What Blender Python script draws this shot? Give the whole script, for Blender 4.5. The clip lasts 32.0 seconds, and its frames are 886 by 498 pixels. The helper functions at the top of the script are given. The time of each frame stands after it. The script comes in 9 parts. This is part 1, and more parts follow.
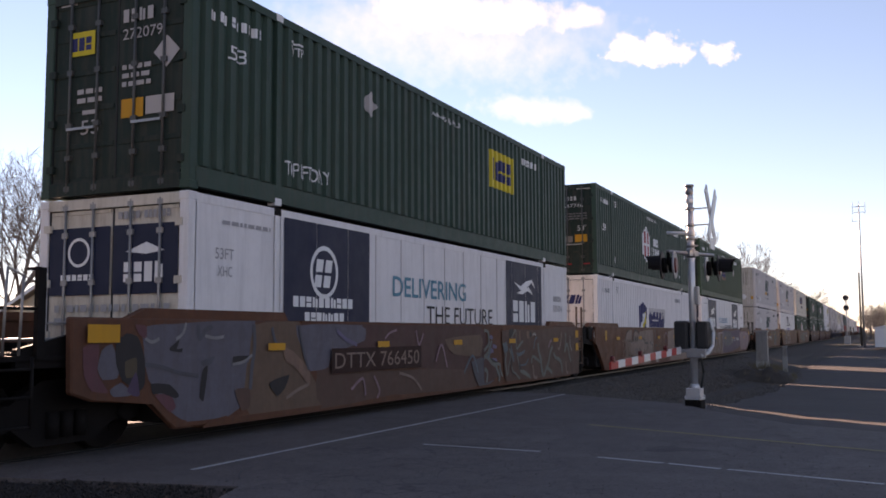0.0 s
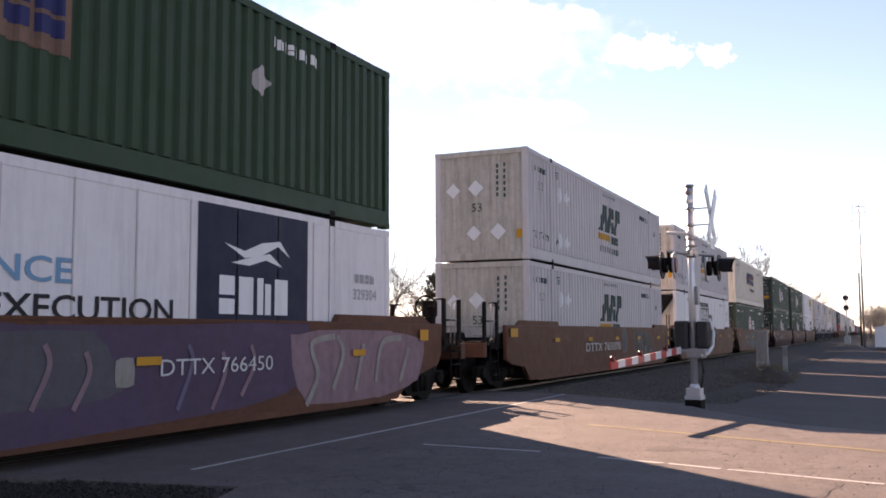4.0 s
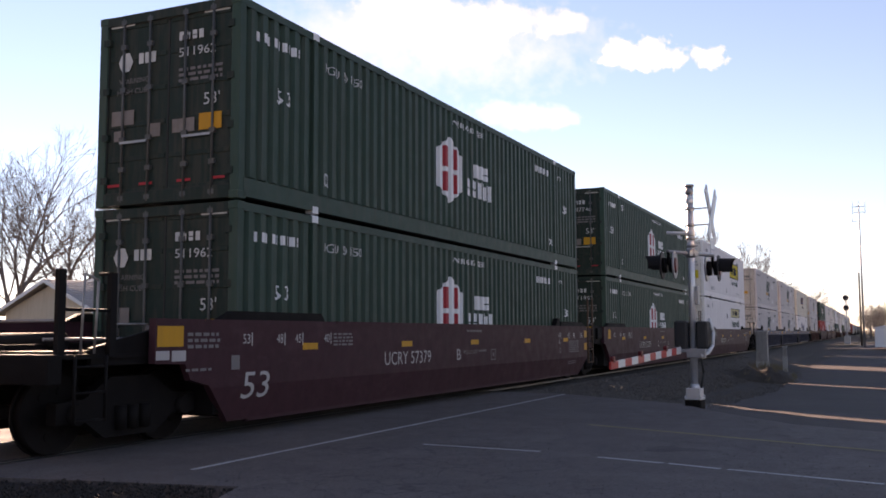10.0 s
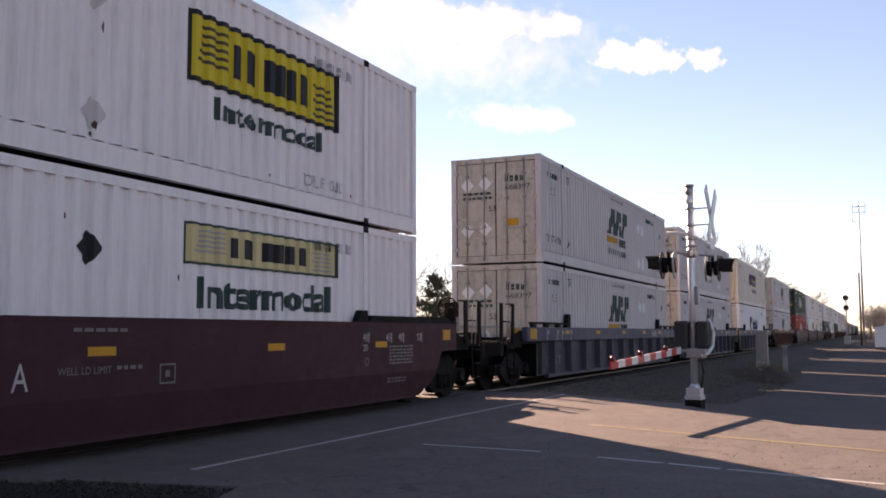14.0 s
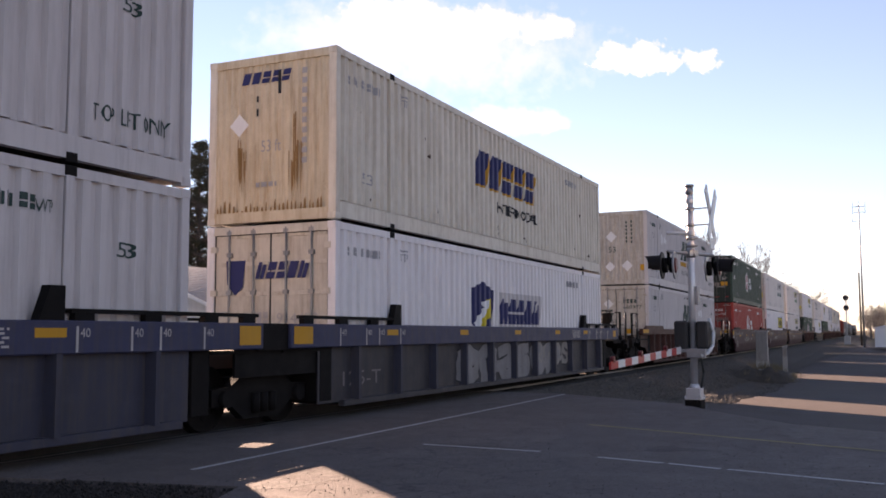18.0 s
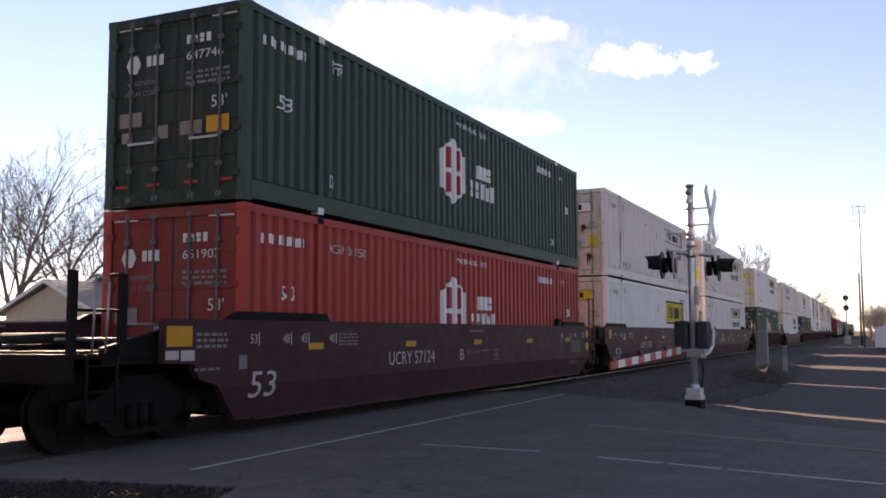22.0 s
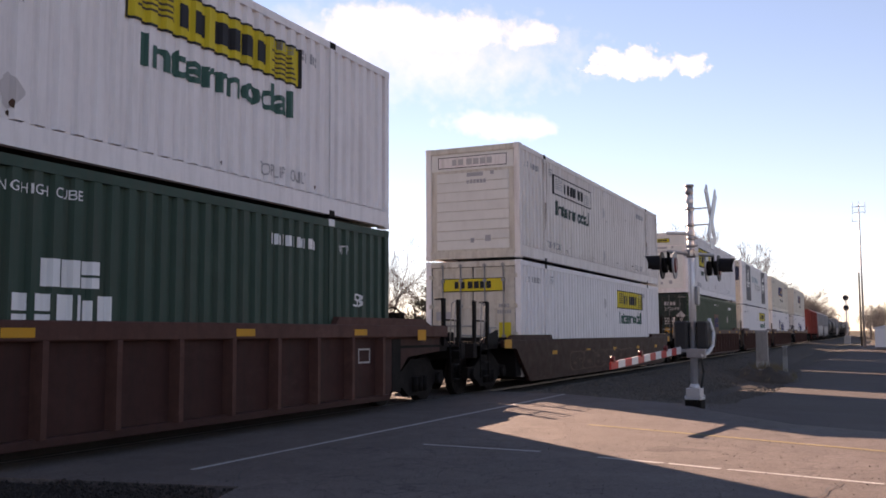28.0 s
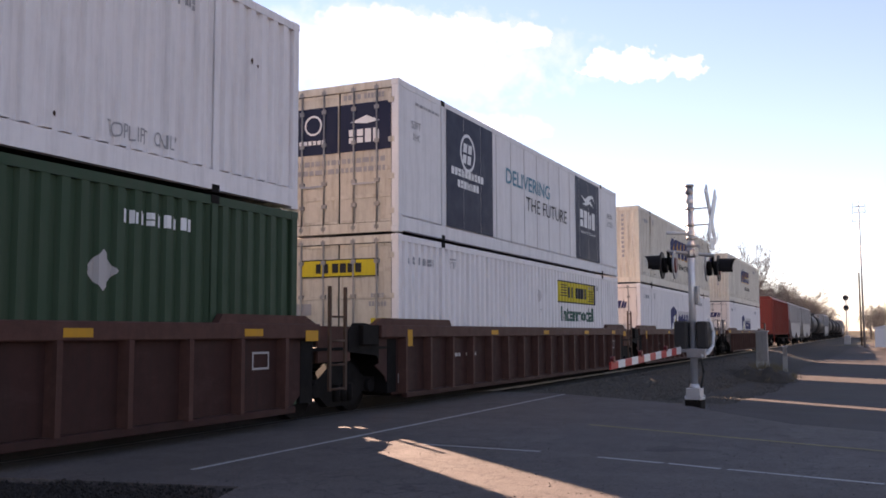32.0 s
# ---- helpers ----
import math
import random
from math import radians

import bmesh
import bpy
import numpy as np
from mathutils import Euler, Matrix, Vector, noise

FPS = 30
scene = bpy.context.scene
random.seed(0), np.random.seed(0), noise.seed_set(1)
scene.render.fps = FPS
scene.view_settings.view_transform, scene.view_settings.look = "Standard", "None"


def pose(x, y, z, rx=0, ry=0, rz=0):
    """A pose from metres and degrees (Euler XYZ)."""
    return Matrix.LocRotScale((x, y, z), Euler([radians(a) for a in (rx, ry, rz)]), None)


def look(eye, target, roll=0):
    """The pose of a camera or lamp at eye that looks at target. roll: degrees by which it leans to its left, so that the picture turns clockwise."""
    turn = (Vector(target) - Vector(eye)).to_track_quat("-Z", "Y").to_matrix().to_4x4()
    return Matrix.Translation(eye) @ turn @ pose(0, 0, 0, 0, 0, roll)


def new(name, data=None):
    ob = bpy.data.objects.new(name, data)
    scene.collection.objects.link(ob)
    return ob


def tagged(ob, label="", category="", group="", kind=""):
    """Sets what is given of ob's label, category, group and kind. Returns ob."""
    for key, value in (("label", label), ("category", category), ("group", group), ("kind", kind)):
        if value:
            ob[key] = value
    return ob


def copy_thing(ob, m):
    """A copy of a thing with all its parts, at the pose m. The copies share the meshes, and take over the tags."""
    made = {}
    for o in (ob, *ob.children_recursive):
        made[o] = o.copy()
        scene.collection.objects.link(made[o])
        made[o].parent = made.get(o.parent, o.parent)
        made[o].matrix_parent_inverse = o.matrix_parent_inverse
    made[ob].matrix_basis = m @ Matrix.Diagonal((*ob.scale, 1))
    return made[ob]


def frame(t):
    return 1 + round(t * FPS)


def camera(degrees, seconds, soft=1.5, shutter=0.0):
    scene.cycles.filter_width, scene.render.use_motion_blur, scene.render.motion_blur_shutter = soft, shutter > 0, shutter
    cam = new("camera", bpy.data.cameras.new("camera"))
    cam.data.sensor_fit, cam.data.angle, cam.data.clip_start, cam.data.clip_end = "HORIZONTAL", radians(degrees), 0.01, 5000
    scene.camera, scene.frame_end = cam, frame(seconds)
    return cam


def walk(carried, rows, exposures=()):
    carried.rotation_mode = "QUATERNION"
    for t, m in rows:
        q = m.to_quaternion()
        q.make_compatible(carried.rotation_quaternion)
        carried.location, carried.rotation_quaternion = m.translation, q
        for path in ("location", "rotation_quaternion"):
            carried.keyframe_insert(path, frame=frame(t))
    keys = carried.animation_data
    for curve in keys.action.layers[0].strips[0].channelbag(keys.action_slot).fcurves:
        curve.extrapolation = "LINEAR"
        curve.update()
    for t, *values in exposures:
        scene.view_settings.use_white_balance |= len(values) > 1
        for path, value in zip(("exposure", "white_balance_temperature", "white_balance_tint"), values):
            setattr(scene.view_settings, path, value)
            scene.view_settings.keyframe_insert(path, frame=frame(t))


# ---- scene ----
# ---- the shot ----
cam = camera(50.33, 32.0, soft=1.75)
EYE = pose(0, 0, 1.34, 90 + 5.144, 0.257, 24.597)
STOPS = [(0, 1.32), (1, 1.62), (2, 1.72), (3, 1.72), (6, 1.52), (7, 1.47), (8, 1.47), (9, 1.52), (10, 1.42), (11, 1.82), (12, 1.87), (13, 1.52), (14, 1.37), (17, 1.57), (18, 1.47), (19, 1.47), (20, 1.32), (21, 1.37), (22, 1.40), (23, 1.62), (24, 1.47), (25, 1.42), (26, 1.37), (28.5, 1.27), (29, 1.17), (30, 1.27), (31, 1.37), (32, 1.57)]
walk(cam, [(0, EYE), (32, EYE)], exposures=[(t, e, 8450, 42) for t, e in STOPS])

# ---- world and sun ----
SUN_FROM = Vector((-0.745, 0.667, 0)) * math.cos(radians(25)) + Vector((0, 0, math.sin(radians(25))))
world = bpy.data.worlds.new("world")
scene.world = world
world.use_nodes = True
wn = world.node_tree.nodes
sky = wn.new("ShaderNodeTexSky")
sky.sky_type = "NISHITA"
sky.sun_disc = False
sky.sun_elevation = radians(25)
sky.sun_rotation = math.atan2(SUN_FROM.x, SUN_FROM.y)
sky.air_density, sky.dust_density, sky.ozone_density = 0.9, 0.0, 4.2
wn["Background"].inputs["Strength"].default_value = 0.080
haze = wn.new("ShaderNodeHueSaturation")
haze.inputs["Saturation"].default_value, haze.inputs["Hue"].default_value = 0.96, 0.487
world.node_tree.links.new(sky.outputs[0], haze.inputs["Color"])
world.node_tree.links.new(haze.outputs[0], wn["Background"].inputs["Color"])

sun_data = bpy.data.lights.new("sun", "SUN")
sun_data.energy, sun_data.angle, sun_data.color = 5.0, radians(0.55), (1.0, 0.94, 0.76)
sun = new("sun", sun_data)
sun.matrix_world = look(SUN_FROM * 200, (0, 0, 0))


# ---- materials ----
def node(nt, kind, **values):
    n = nt.nodes.new(kind)
    for k, v in values.items():
        n.inputs[k].default_value = v
    return n


def coords(nt, scale=(1, 1, 1), jitter=True):
    """Object coordinates in metres, shifted by a random step for each object."""
    tc = nt.nodes.new("ShaderNodeTexCoord")
    out = tc.outputs["Object"]
    if jitter:
        info = nt.nodes.new("ShaderNodeObjectInfo")
        mul = nt.nodes.new("ShaderNodeMath")
        mul.operation = "MULTIPLY"
        mul.inputs[1].default_value = 37.0
        nt.links.new(info.outputs["Random"], mul.inputs[0])
        add = nt.nodes.new("ShaderNodeVectorMath")
        add.operation = "ADD"
        nt.links.new(out, add.inputs[0])
        nt.links.new(mul.outputs[0], add.inputs[1])
        out = add.outputs[0]
    mp = nt.nodes.new("ShaderNodeMapping")
    mp.inputs["Scale"].default_value = scale
    nt.links.new(out, mp.inputs["Vector"])
    return mp.outputs[0]


def noise_at(nt, vec, scale, detail=5, rough=0.6):
    n = node(nt, "ShaderNodeTexNoise", Scale=scale, Detail=detail, Roughness=rough)
    nt.links.new(vec, n.inputs["Vector"])
    return n.outputs["Fac"]


def ramp(nt, value, lo, hi, top=1.0):
    r = node(nt, "ShaderNodeMapRange")
    r.inputs["From Min"].default_value, r.inputs["From Max"].default_value = lo, hi
    r.inputs["To Max"].default_value = top
    nt.links.new(value, r.inputs["Value"])
    return r.outputs["Result"]


def blend(nt, fac, a, b):
    m = nt.nodes.new("ShaderNodeMix")
    m.data_type = "RGBA"
    for sock, val in ((m.inputs[6], a), (m.inputs[7], b)):
        if isinstance(val, tuple):
            sock.default_value = (*val[:3], 1)
        else:
            nt.links.new(val, sock)
    if isinstance(fac, float):
        m.inputs[0].default_value = fac
    else:
        nt.links.new(fac, m.inputs[0])
    return m.outputs[2]


def material(name, rgb, rough=0.5, metal=0.0, patch=0.15, patch_scale=1.2, streak=0.0, grime=(0.09, 0.07, 0.055),
             rust=0.0, grain=0.0, grain_scale=120, bump=0.0, bump_scale=40, spec=0.4, mottle=0.0, cracks=0.0):
    """Base colour with broad fading, downward streaks, rust spots, fine grain and a net of cracks."""
    mat = bpy.data.materials.new(name)
    mat.use_nodes = True
    nt = mat.node_tree
    bsdf = nt.nodes["Principled BSDF"]
    bsdf.inputs["Metallic"].default_value = metal
    bsdf.inputs["Specular IOR Level"].default_value = spec
    vec = coords(nt)
    col = blend(nt, ramp(nt, noise_at(nt, vec, patch_scale), 0.3, 0.75, patch), rgb, tuple(c * 0.62 + g * 0.16 for c, g in zip(rgb, grime)))
    if mottle:
        col = blend(nt, ramp(nt, noise_at(nt, vec, patch_scale * 4.3, 8, 0.75), 0.42, 0.72, mottle), col, tuple(c * 0.45 + g * 0.25 for c, g in zip(rgb, grime)))
        col = blend(nt, ramp(nt, noise_at(nt, coords(nt, (1.0, 0.35, 1.0)), patch_scale * 2.1, 6, 0.7), 0.55, 0.8, mottle * 0.7), col, tuple(min(c * 1.45 + 0.02, 0.85) for c in rgb))
    if streak:
        down = coords(nt, (1.0, 1.0, 0.09))
        col = blend(nt, ramp(nt, noise_at(nt, down, 7.0, 6, 0.7), 0.46, 0.70, streak), col, grime)
    if rust:
        spots = ramp(nt, noise_at(nt, vec, 3.4, 8, 0.72), 0.70 - rust * 0.2, 0.78, 1.0)
        col = blend(nt, spots, col, (0.13, 0.05, 0.025))
    if grain:
        col = blend(nt, ramp(nt, noise_at(nt, vec, grain_scale, 3), 0.35, 0.7, grain), col, tuple(c * 0.35 for c in rgb))
    net = None
    if cracks:
        warp = nt.nodes.new("ShaderNodeVectorMath")
        warp.operation = "MULTIPLY_ADD"
        wob = node(nt, "ShaderNodeTexNoise", Scale=2.2, Detail=5.0)
        nt.links.new(vec, wob.inputs["Vector"])
        nt.links.new(wob.outputs["Color"], warp.inputs[0])
        warp.inputs[1].default_value = (0.9, 0.9, 0.0)
        nt.links.new(vec, warp.inputs[2])
        cells = node(nt, "ShaderNodeTexVoronoi", Scale=1.5)
        cells.feature = "DISTANCE_TO_EDGE"
        nt.links.new(warp.outputs[0], cells.inputs["Vector"])
        edge = node(nt, "ShaderNodeMapRange")
        edge.inputs["From Max"].default_value, edge.inputs["To Min"].default_value, edge.inputs["To Max"].default_value = 0.035, 1.0, 0.0
        nt.links.new(cells.outputs["Distance"], edge.inputs["Value"])
        where = ramp(nt, noise_at(nt, vec, 0.35, 4), 0.42, 0.62, cracks)
        both = nt.nodes.new("ShaderNodeMath")
        both.operation = "MULTIPLY"
        nt.links.new(edge.outputs["Result"], both.inputs[0])
        nt.links.new(where, both.inputs[1])
        net = both.outputs[0]
        col = blend(nt, net, col, tuple(c * 0.28 for c in rgb))
    nt.links.new(col, bsdf.inputs["Base Color"])
    rr = ramp(nt, noise_at(nt, vec, patch_scale * 3), 0.2, 0.8, 1.0)
    rm = node(nt, "ShaderNodeMapRange")
    rm.inputs["To Min"].default_value, rm.inputs["To Max"].default_value = max(rough - 0.12, 0.05), min(rough + 0.15, 1)
    nt.links.new(rr, rm.inputs["Value"])
    nt.links.new(rm.outputs[0], bsdf.inputs["Roughness"])
    if bump:
        b = node(nt, "ShaderNodeBump", Strength=bump, Distance=0.02)
        nt.links.new(noise_at(nt, vec, bump_scale, 4), b.inputs["Height"])
        nt.links.new(b.outputs[0], bsdf.inputs["Normal"])
    return mat


M = {}


def paint(name, rgb, **k):
    k = {"rough": 0.55, "spec": 0.2, "patch": 0.22, "streak": 0.3, "bump": 0.06, "bump_scale": 9, **k}
    M[name] = material(name, rgb, **k)


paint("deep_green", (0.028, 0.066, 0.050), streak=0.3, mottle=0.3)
# near ends of green and red containers: end-face dimness put into the colour
paint("dim_end_green", (0.016, 0.031, 0.026), streak=0.4, mottle=0.5, spec=0.12)
paint("dim_end_red", (0.23, 0.032, 0.027), streak=0.4, mottle=0.5, spec=0.12)
paint("leaf_green", (0.026, 0.062, 0.034), streak=0.2)
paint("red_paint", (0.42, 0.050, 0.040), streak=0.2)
paint("white_paint", (0.79, 0.745, 0.74), streak=0.18, patch=0.14, mottle=0.10)
paint("aged_white", (0.76, 0.69, 0.65), streak=0.3, rust=0.2, grime=(0.20, 0.12, 0.07))
paint("plank_white", (0.70, 0.67, 0.62), streak=0.06, rust=0.12, patch=0.4)
paint("cream_paint", (0.72, 0.655, 0.56), streak=0.4, rust=0.2, mottle=0.25, grime=(0.28, 0.18, 0.10), patch=0.35)
paint("cream_end", (0.62, 0.56, 0.48), streak=0.5, rust=0.25, mottle=0.3, grime=(0.22, 0.15, 0.09), patch=0.45)
paint("rusty_cream", (0.64, 0.54, 0.40), streak=0.6, rust=0.25, patch=0.5, grime=(0.30, 0.17, 0.07), mottle=0.3)
paint("light_grey", (0.565, 0.52, 0.515), streak=0.22)
paint("dusty_grey", (0.52, 0.475, 0.42), streak=0.5, rust=0.15, patch=0.4, mottle=0.5, grime=(0.22, 0.15, 0.09))
paint("smooth_white", (0.74, 0.715, 0.715), streak=0.16, patch=0.2, mottle=0.12, bump=0.02)
paint("navy", (0.012, 0.018, 0.045), streak=0.06)
paint("orange_brown", (0.150, 0.060, 0.036), streak=0.6, rust=0.4, patch=0.75, patch_scale=0.9, mottle=0.85, grime=(0.085, 0.048, 0.036), spec=0.08)
paint("plum", (0.066, 0.026, 0.032), streak=0.4, patch=0.4, grime=(0.045, 0.022, 0.023), mottle=0.7, spec=0.08)
paint("car_blue", (0.038, 0.043, 0.092), streak=0.4, rust=0.1, patch=0.4, mottle=0.5)
paint("slate", (0.044, 0.041, 0.048), streak=0.4, rust=0.1, patch=0.3)
paint("rib_brown", (0.102, 0.045, 0.037), streak=0.45, rust=0.25, patch=0.5, grime=(0.06, 0.030, 0.024), mottle=0.7, spec=0.08)
# darker copy of rib_brown for side sheets; rib recess shade is partly in it
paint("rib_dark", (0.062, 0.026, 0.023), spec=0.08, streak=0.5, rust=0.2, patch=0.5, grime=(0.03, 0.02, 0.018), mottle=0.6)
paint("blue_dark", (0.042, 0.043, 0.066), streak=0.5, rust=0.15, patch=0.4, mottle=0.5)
paint("dark_brown", (0.046, 0.019, 0.016), spec=0.08, streak=0.4, rust=0.1, patch=0.4, grime=(0.024, 0.014, 0.012), mottle=0.6)
paint("boxcar_red", (0.30, 0.045, 0.032), streak=0.3)
paint("cabinet_grey", (0.25, 0.235, 0.225), streak=0.4, mottle=0.3)
paint("hopper_grey", (0.36, 0.35, 0.35), streak=0.35)
paint("tank_black", (0.03, 0.03, 0.032), streak=0.3)
paint("ink", (0.018, 0.018, 0.022), streak=0.0, bump=0.0)
paint("dark_blue_ink", (0.025, 0.030, 0.11), streak=0.0, bump=0.0)
paint("purple_ink", (0.10, 0.07, 0.30), streak=0.0, bump=0.0)
paint("teal_ink", (0.06, 0.24, 0.32), streak=0.0, bump=0.0)
paint("green_ink", (0.02, 0.17, 0.07), streak=0.0, bump=0.0)
paint("sky_ink", (0.13, 0.31, 0.46), streak=0.0, bump=0.0)
paint("fir_ink", (0.03, 0.105, 0.085), streak=0.0, bump=0.0)
paint("spruce_ink", (0.028, 0.060, 0.055), streak=0.0, bump=0.0)
paint("stencil_white", (0.56, 0.56, 0.55), streak=0.2, bump=0.0, mottle=0.3)
paint("white_ink", (0.74, 0.74, 0.74), streak=0.1, bump=0.0)
paint("grey_ink", (0.34, 0.33, 0.34), streak=0.1, bump=0.0)
paint("dim_ink", (0.17, 0.155, 0.155), streak=0.1, bump=0.0)
paint("faded_dim_ink", (0.42, 0.39, 0.38), streak=0.1, bump=0.0)
paint("yellow_sign", (0.62, 0.47, 0.03), streak=0.15, bump=0.0)
paint("pale_yellow", (0.60, 0.50, 0.26), streak=0.2, bump=0.0)
paint("amber_tape", (0.58, 0.26, 0.02), streak=0.15, bump=0.0)
paint("red_ink", (0.42, 0.03, 0.04), streak=0.1, bump=0.0)
paint("pink_spray", (0.26, 0.105, 0.125), streak=0.3, bump=0.03, patch=0.6, mottle=0.55, spec=0.08)
paint("chalk_spray", (0.40, 0.31, 0.33), streak=0.3, bump=0.03, patch=0.6, mottle=0.5, spec=0.08)
paint("plum_spray", (0.105, 0.052, 0.048), streak=0.3, bump=0.03, patch=0.6, mottle=0.5, spec=0.08)
paint("lilac_spray", (0.17, 0.145, 0.23), streak=0.3, bump=0.03, patch=0.6, mottle=0.5, spec=0.08)
paint("ochre_spray", (0.17, 0.105, 0.075), streak=0.3, bump=0.03, patch=0.6, mottle=0.5, spec=0.08)
paint("umber_spray", (0.125, 0.070, 0.056), streak=0.3, bump=0.03, patch=0.6, mottle=0.5, spec=0.08)
paint("haze_spray", (0.135, 0.125, 0.15), streak=0.3, bump=0.03, patch=0.6, mottle=0.5, spec=0.08)
paint("pink_dark", (0.16, 0.065, 0.075), streak=0.3, bump=0.03, patch=0.6, mottle=0.5, spec=0.08)
paint("violet_spray", (0.10, 0.065, 0.11), streak=0.3, bump=0.03, patch=0.6, mottle=0.55, spec=0.08)
paint("ice_spray", (0.115, 0.145, 0.165), streak=0.3, bump=0.03, patch=0.6, mottle=0.55, spec=0.08)
paint("tan_spray", (0.24, 0.140, 0.105), streak=0.3, bump=0.03, patch=0.6, mottle=0.55, spec=0.08)
paint("grey_spray", (0.25, 0.215, 0.20), streak=0.3, bump=0.03, patch=0.6, mottle=0.55, spec=0.08)
paint("bone_spray", (0.34, 0.31, 0.285), streak=0.3, bump=0.03, patch=0.6, mottle=0.55, spec=0.08)
paint("frost_spray", (0.17, 0.185, 0.165), streak=0.3, bump=0.03, patch=0.6, mottle=0.55, spec=0.08)
paint("moss_spray", (0.105, 0.078, 0.052), streak=0.3, bump=0.03, patch=0.6, mottle=0.55, spec=0.08, rust=0.2)
paint("moss_dark", (0.026, 0.030, 0.029), streak=0.2, bump=0.0, patch=0.4)
paint("dust_spray", (0.27, 0.185, 0.155), streak=0.4, bump=0.03, patch=0.6, mottle=0.55, spec=0.08)
paint("mauve_spray", (0.29, 0.18, 0.205), streak=0.3, bump=0.03, patch=0.6, mottle=0.55, spec=0.08)
paint("ash_spray", (0.24, 0.23, 0.235), streak=0.3, bump=0.0, patch=0.6, mottle=0.4)
paint("slate_spray", (0.10, 0.10, 0.115), streak=0.3, bump=0.03, patch=0.6, mottle=0.55, spec=0.08)
paint("red_faded", (0.19, 0.045, 0.034), streak=0.3, bump=0.0, patch=0.6, spec=0.08)
paint("black_spray", (0.025, 0.022, 0.024), streak=0.05, bump=0.0, patch=0.3)
# near-black steel; the lack of light under the cars is partly in this colour
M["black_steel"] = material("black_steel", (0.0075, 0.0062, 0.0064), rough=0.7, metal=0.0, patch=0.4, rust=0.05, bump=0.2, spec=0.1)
M["stain_brown"] = material("stain_brown", (0.30, 0.21, 0.15), rough=0.8, patch=0.7, patch_scale=6, mottle=0.4, spec=0.1)
M["old_rust"] = material("old_rust", (0.055, 0.030, 0.022), rough=0.85, patch=0.6, patch_scale=6, rust=0.3, bump=0.3)
M["rust_steel"] = material("rust_steel", (0.085, 0.045, 0.030), rough=0.75, metal=0.2, patch=0.5, rust=0.4, bump=0.2)
M["rust_brown"] = material("rust_brown", (0.085, 0.034, 0.022), rough=0.8, patch=0.6, patch_scale=5, rust=0.3, bump=0.2, spec=0.1)
M["rust_light"] = material("rust_light", (0.30, 0.17, 0.075), rough=0.85, patch=0.7, patch_scale=7, mottle=0.5, spec=0.08)
M["rail_steel"] = material("rail_steel", (0.20, 0.18, 0.17), rough=0.45, metal=0.8, patch=0.2)
M["rod_grey"] = material("rod_grey", (0.30, 0.28, 0.27), rough=0.42, metal=0.5, patch=0.5, patch_scale=5, rust=0.3)
M["rod_dark"] = material("rod_dark", (0.085, 0.085, 0.082), rough=0.5, metal=0.2, patch=0.5, patch_scale=5, rust=0.2)
M["galvanised"] = material("galvanised", (0.34, 0.34, 0.35), rough=0.42, metal=0.7, patch=0.3, patch_scale=5, streak=0.25)
M["aluminium"] = material("aluminium", (0.58, 0.58, 0.60), rough=0.4, metal=0.6, patch=0.25, patch_scale=4, streak=0.2)
M["rubber"] = material("rubber", (0.02, 0.02, 0.02), rough=0.7, patch=0.2)
M["asphalt"] = material("asphalt", (0.186, 0.150, 0.141), rough=0.85, patch=0.95, patch_scale=0.8, mottle=0.55, grain=0.7, grain_scale=48, bump=0.8, bump_scale=34, spec=0.25, cracks=0.75)
M["old_asphalt"] = material("old_asphalt", (0.098, 0.080, 0.076), rough=0.9, patch=0.5, patch_scale=0.18, grain=0.4, grain_scale=40, bump=0.4, bump_scale=40, spec=0.15)
M["tar"] = material("tar", (0.028, 0.026, 0.027), rough=0.6, patch=0.2, bump=0.3)
M["gravel"] = material("gravel", (0.090, 0.074, 0.064), rough=0.95, patch=0.6, patch_scale=0.9, grain=0.7, grain_scale=22, bump=1.0, bump_scale=22, spec=0.2)
M["stone"] = material("stone", (0.125, 0.108, 0.096), rough=0.9, patch=0.5, patch_scale=8, bump=0.4, bump_scale=40, spec=0.2)
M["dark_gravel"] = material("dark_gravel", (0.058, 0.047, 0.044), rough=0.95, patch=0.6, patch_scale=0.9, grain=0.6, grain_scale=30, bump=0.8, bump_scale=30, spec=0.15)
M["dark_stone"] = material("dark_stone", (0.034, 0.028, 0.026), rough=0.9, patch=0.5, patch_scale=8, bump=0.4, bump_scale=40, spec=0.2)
M["soil"] = material("soil", (0.14, 0.12, 0.085), rough=0.95, patch=0.7, patch_scale=0.15, grain=0.5, grain_scale=12, bump=0.6, bump_scale=12, spec=0.1)
M["dry_grass"] = material("dry_grass", (0.16, 0.13, 0.085), rough=0.95, patch=0.5, patch_scale=2.0, spec=0.1)
M["road_white"] = material("road_white", (0.52, 0.50, 0.48), rough=0.8, patch=0.7, patch_scale=2.5, grain=0.5, grain_scale=30, bump=0.3)
M["road_yellow"] = material("road_yellow", (0.34, 0.25, 0.10), rough=0.8, patch=0.8, patch_scale=2.5, grain=0.6, grain_scale=30, bump=0.3)
M["concrete"] = material("concrete", (0.34, 0.33, 0.31), rough=0.9, patch=0.4, patch_scale=3, grain=0.3, bump=0.3)
M["tie_wood"] = material("tie_wood", (0.06, 0.047, 0.038), rough=0.9, patch=0.5, patch_scale=4, grain=0.4, bump=0.4)
M["siding"] = material("siding", (0.66, 0.63, 0.60), rough=0.6, patch=0.15, streak=0.15)
M["siding_yellow"] = material("siding_yellow", (0.54, 0.44, 0.33), rough=0.6, patch=0.15, streak=0.15)
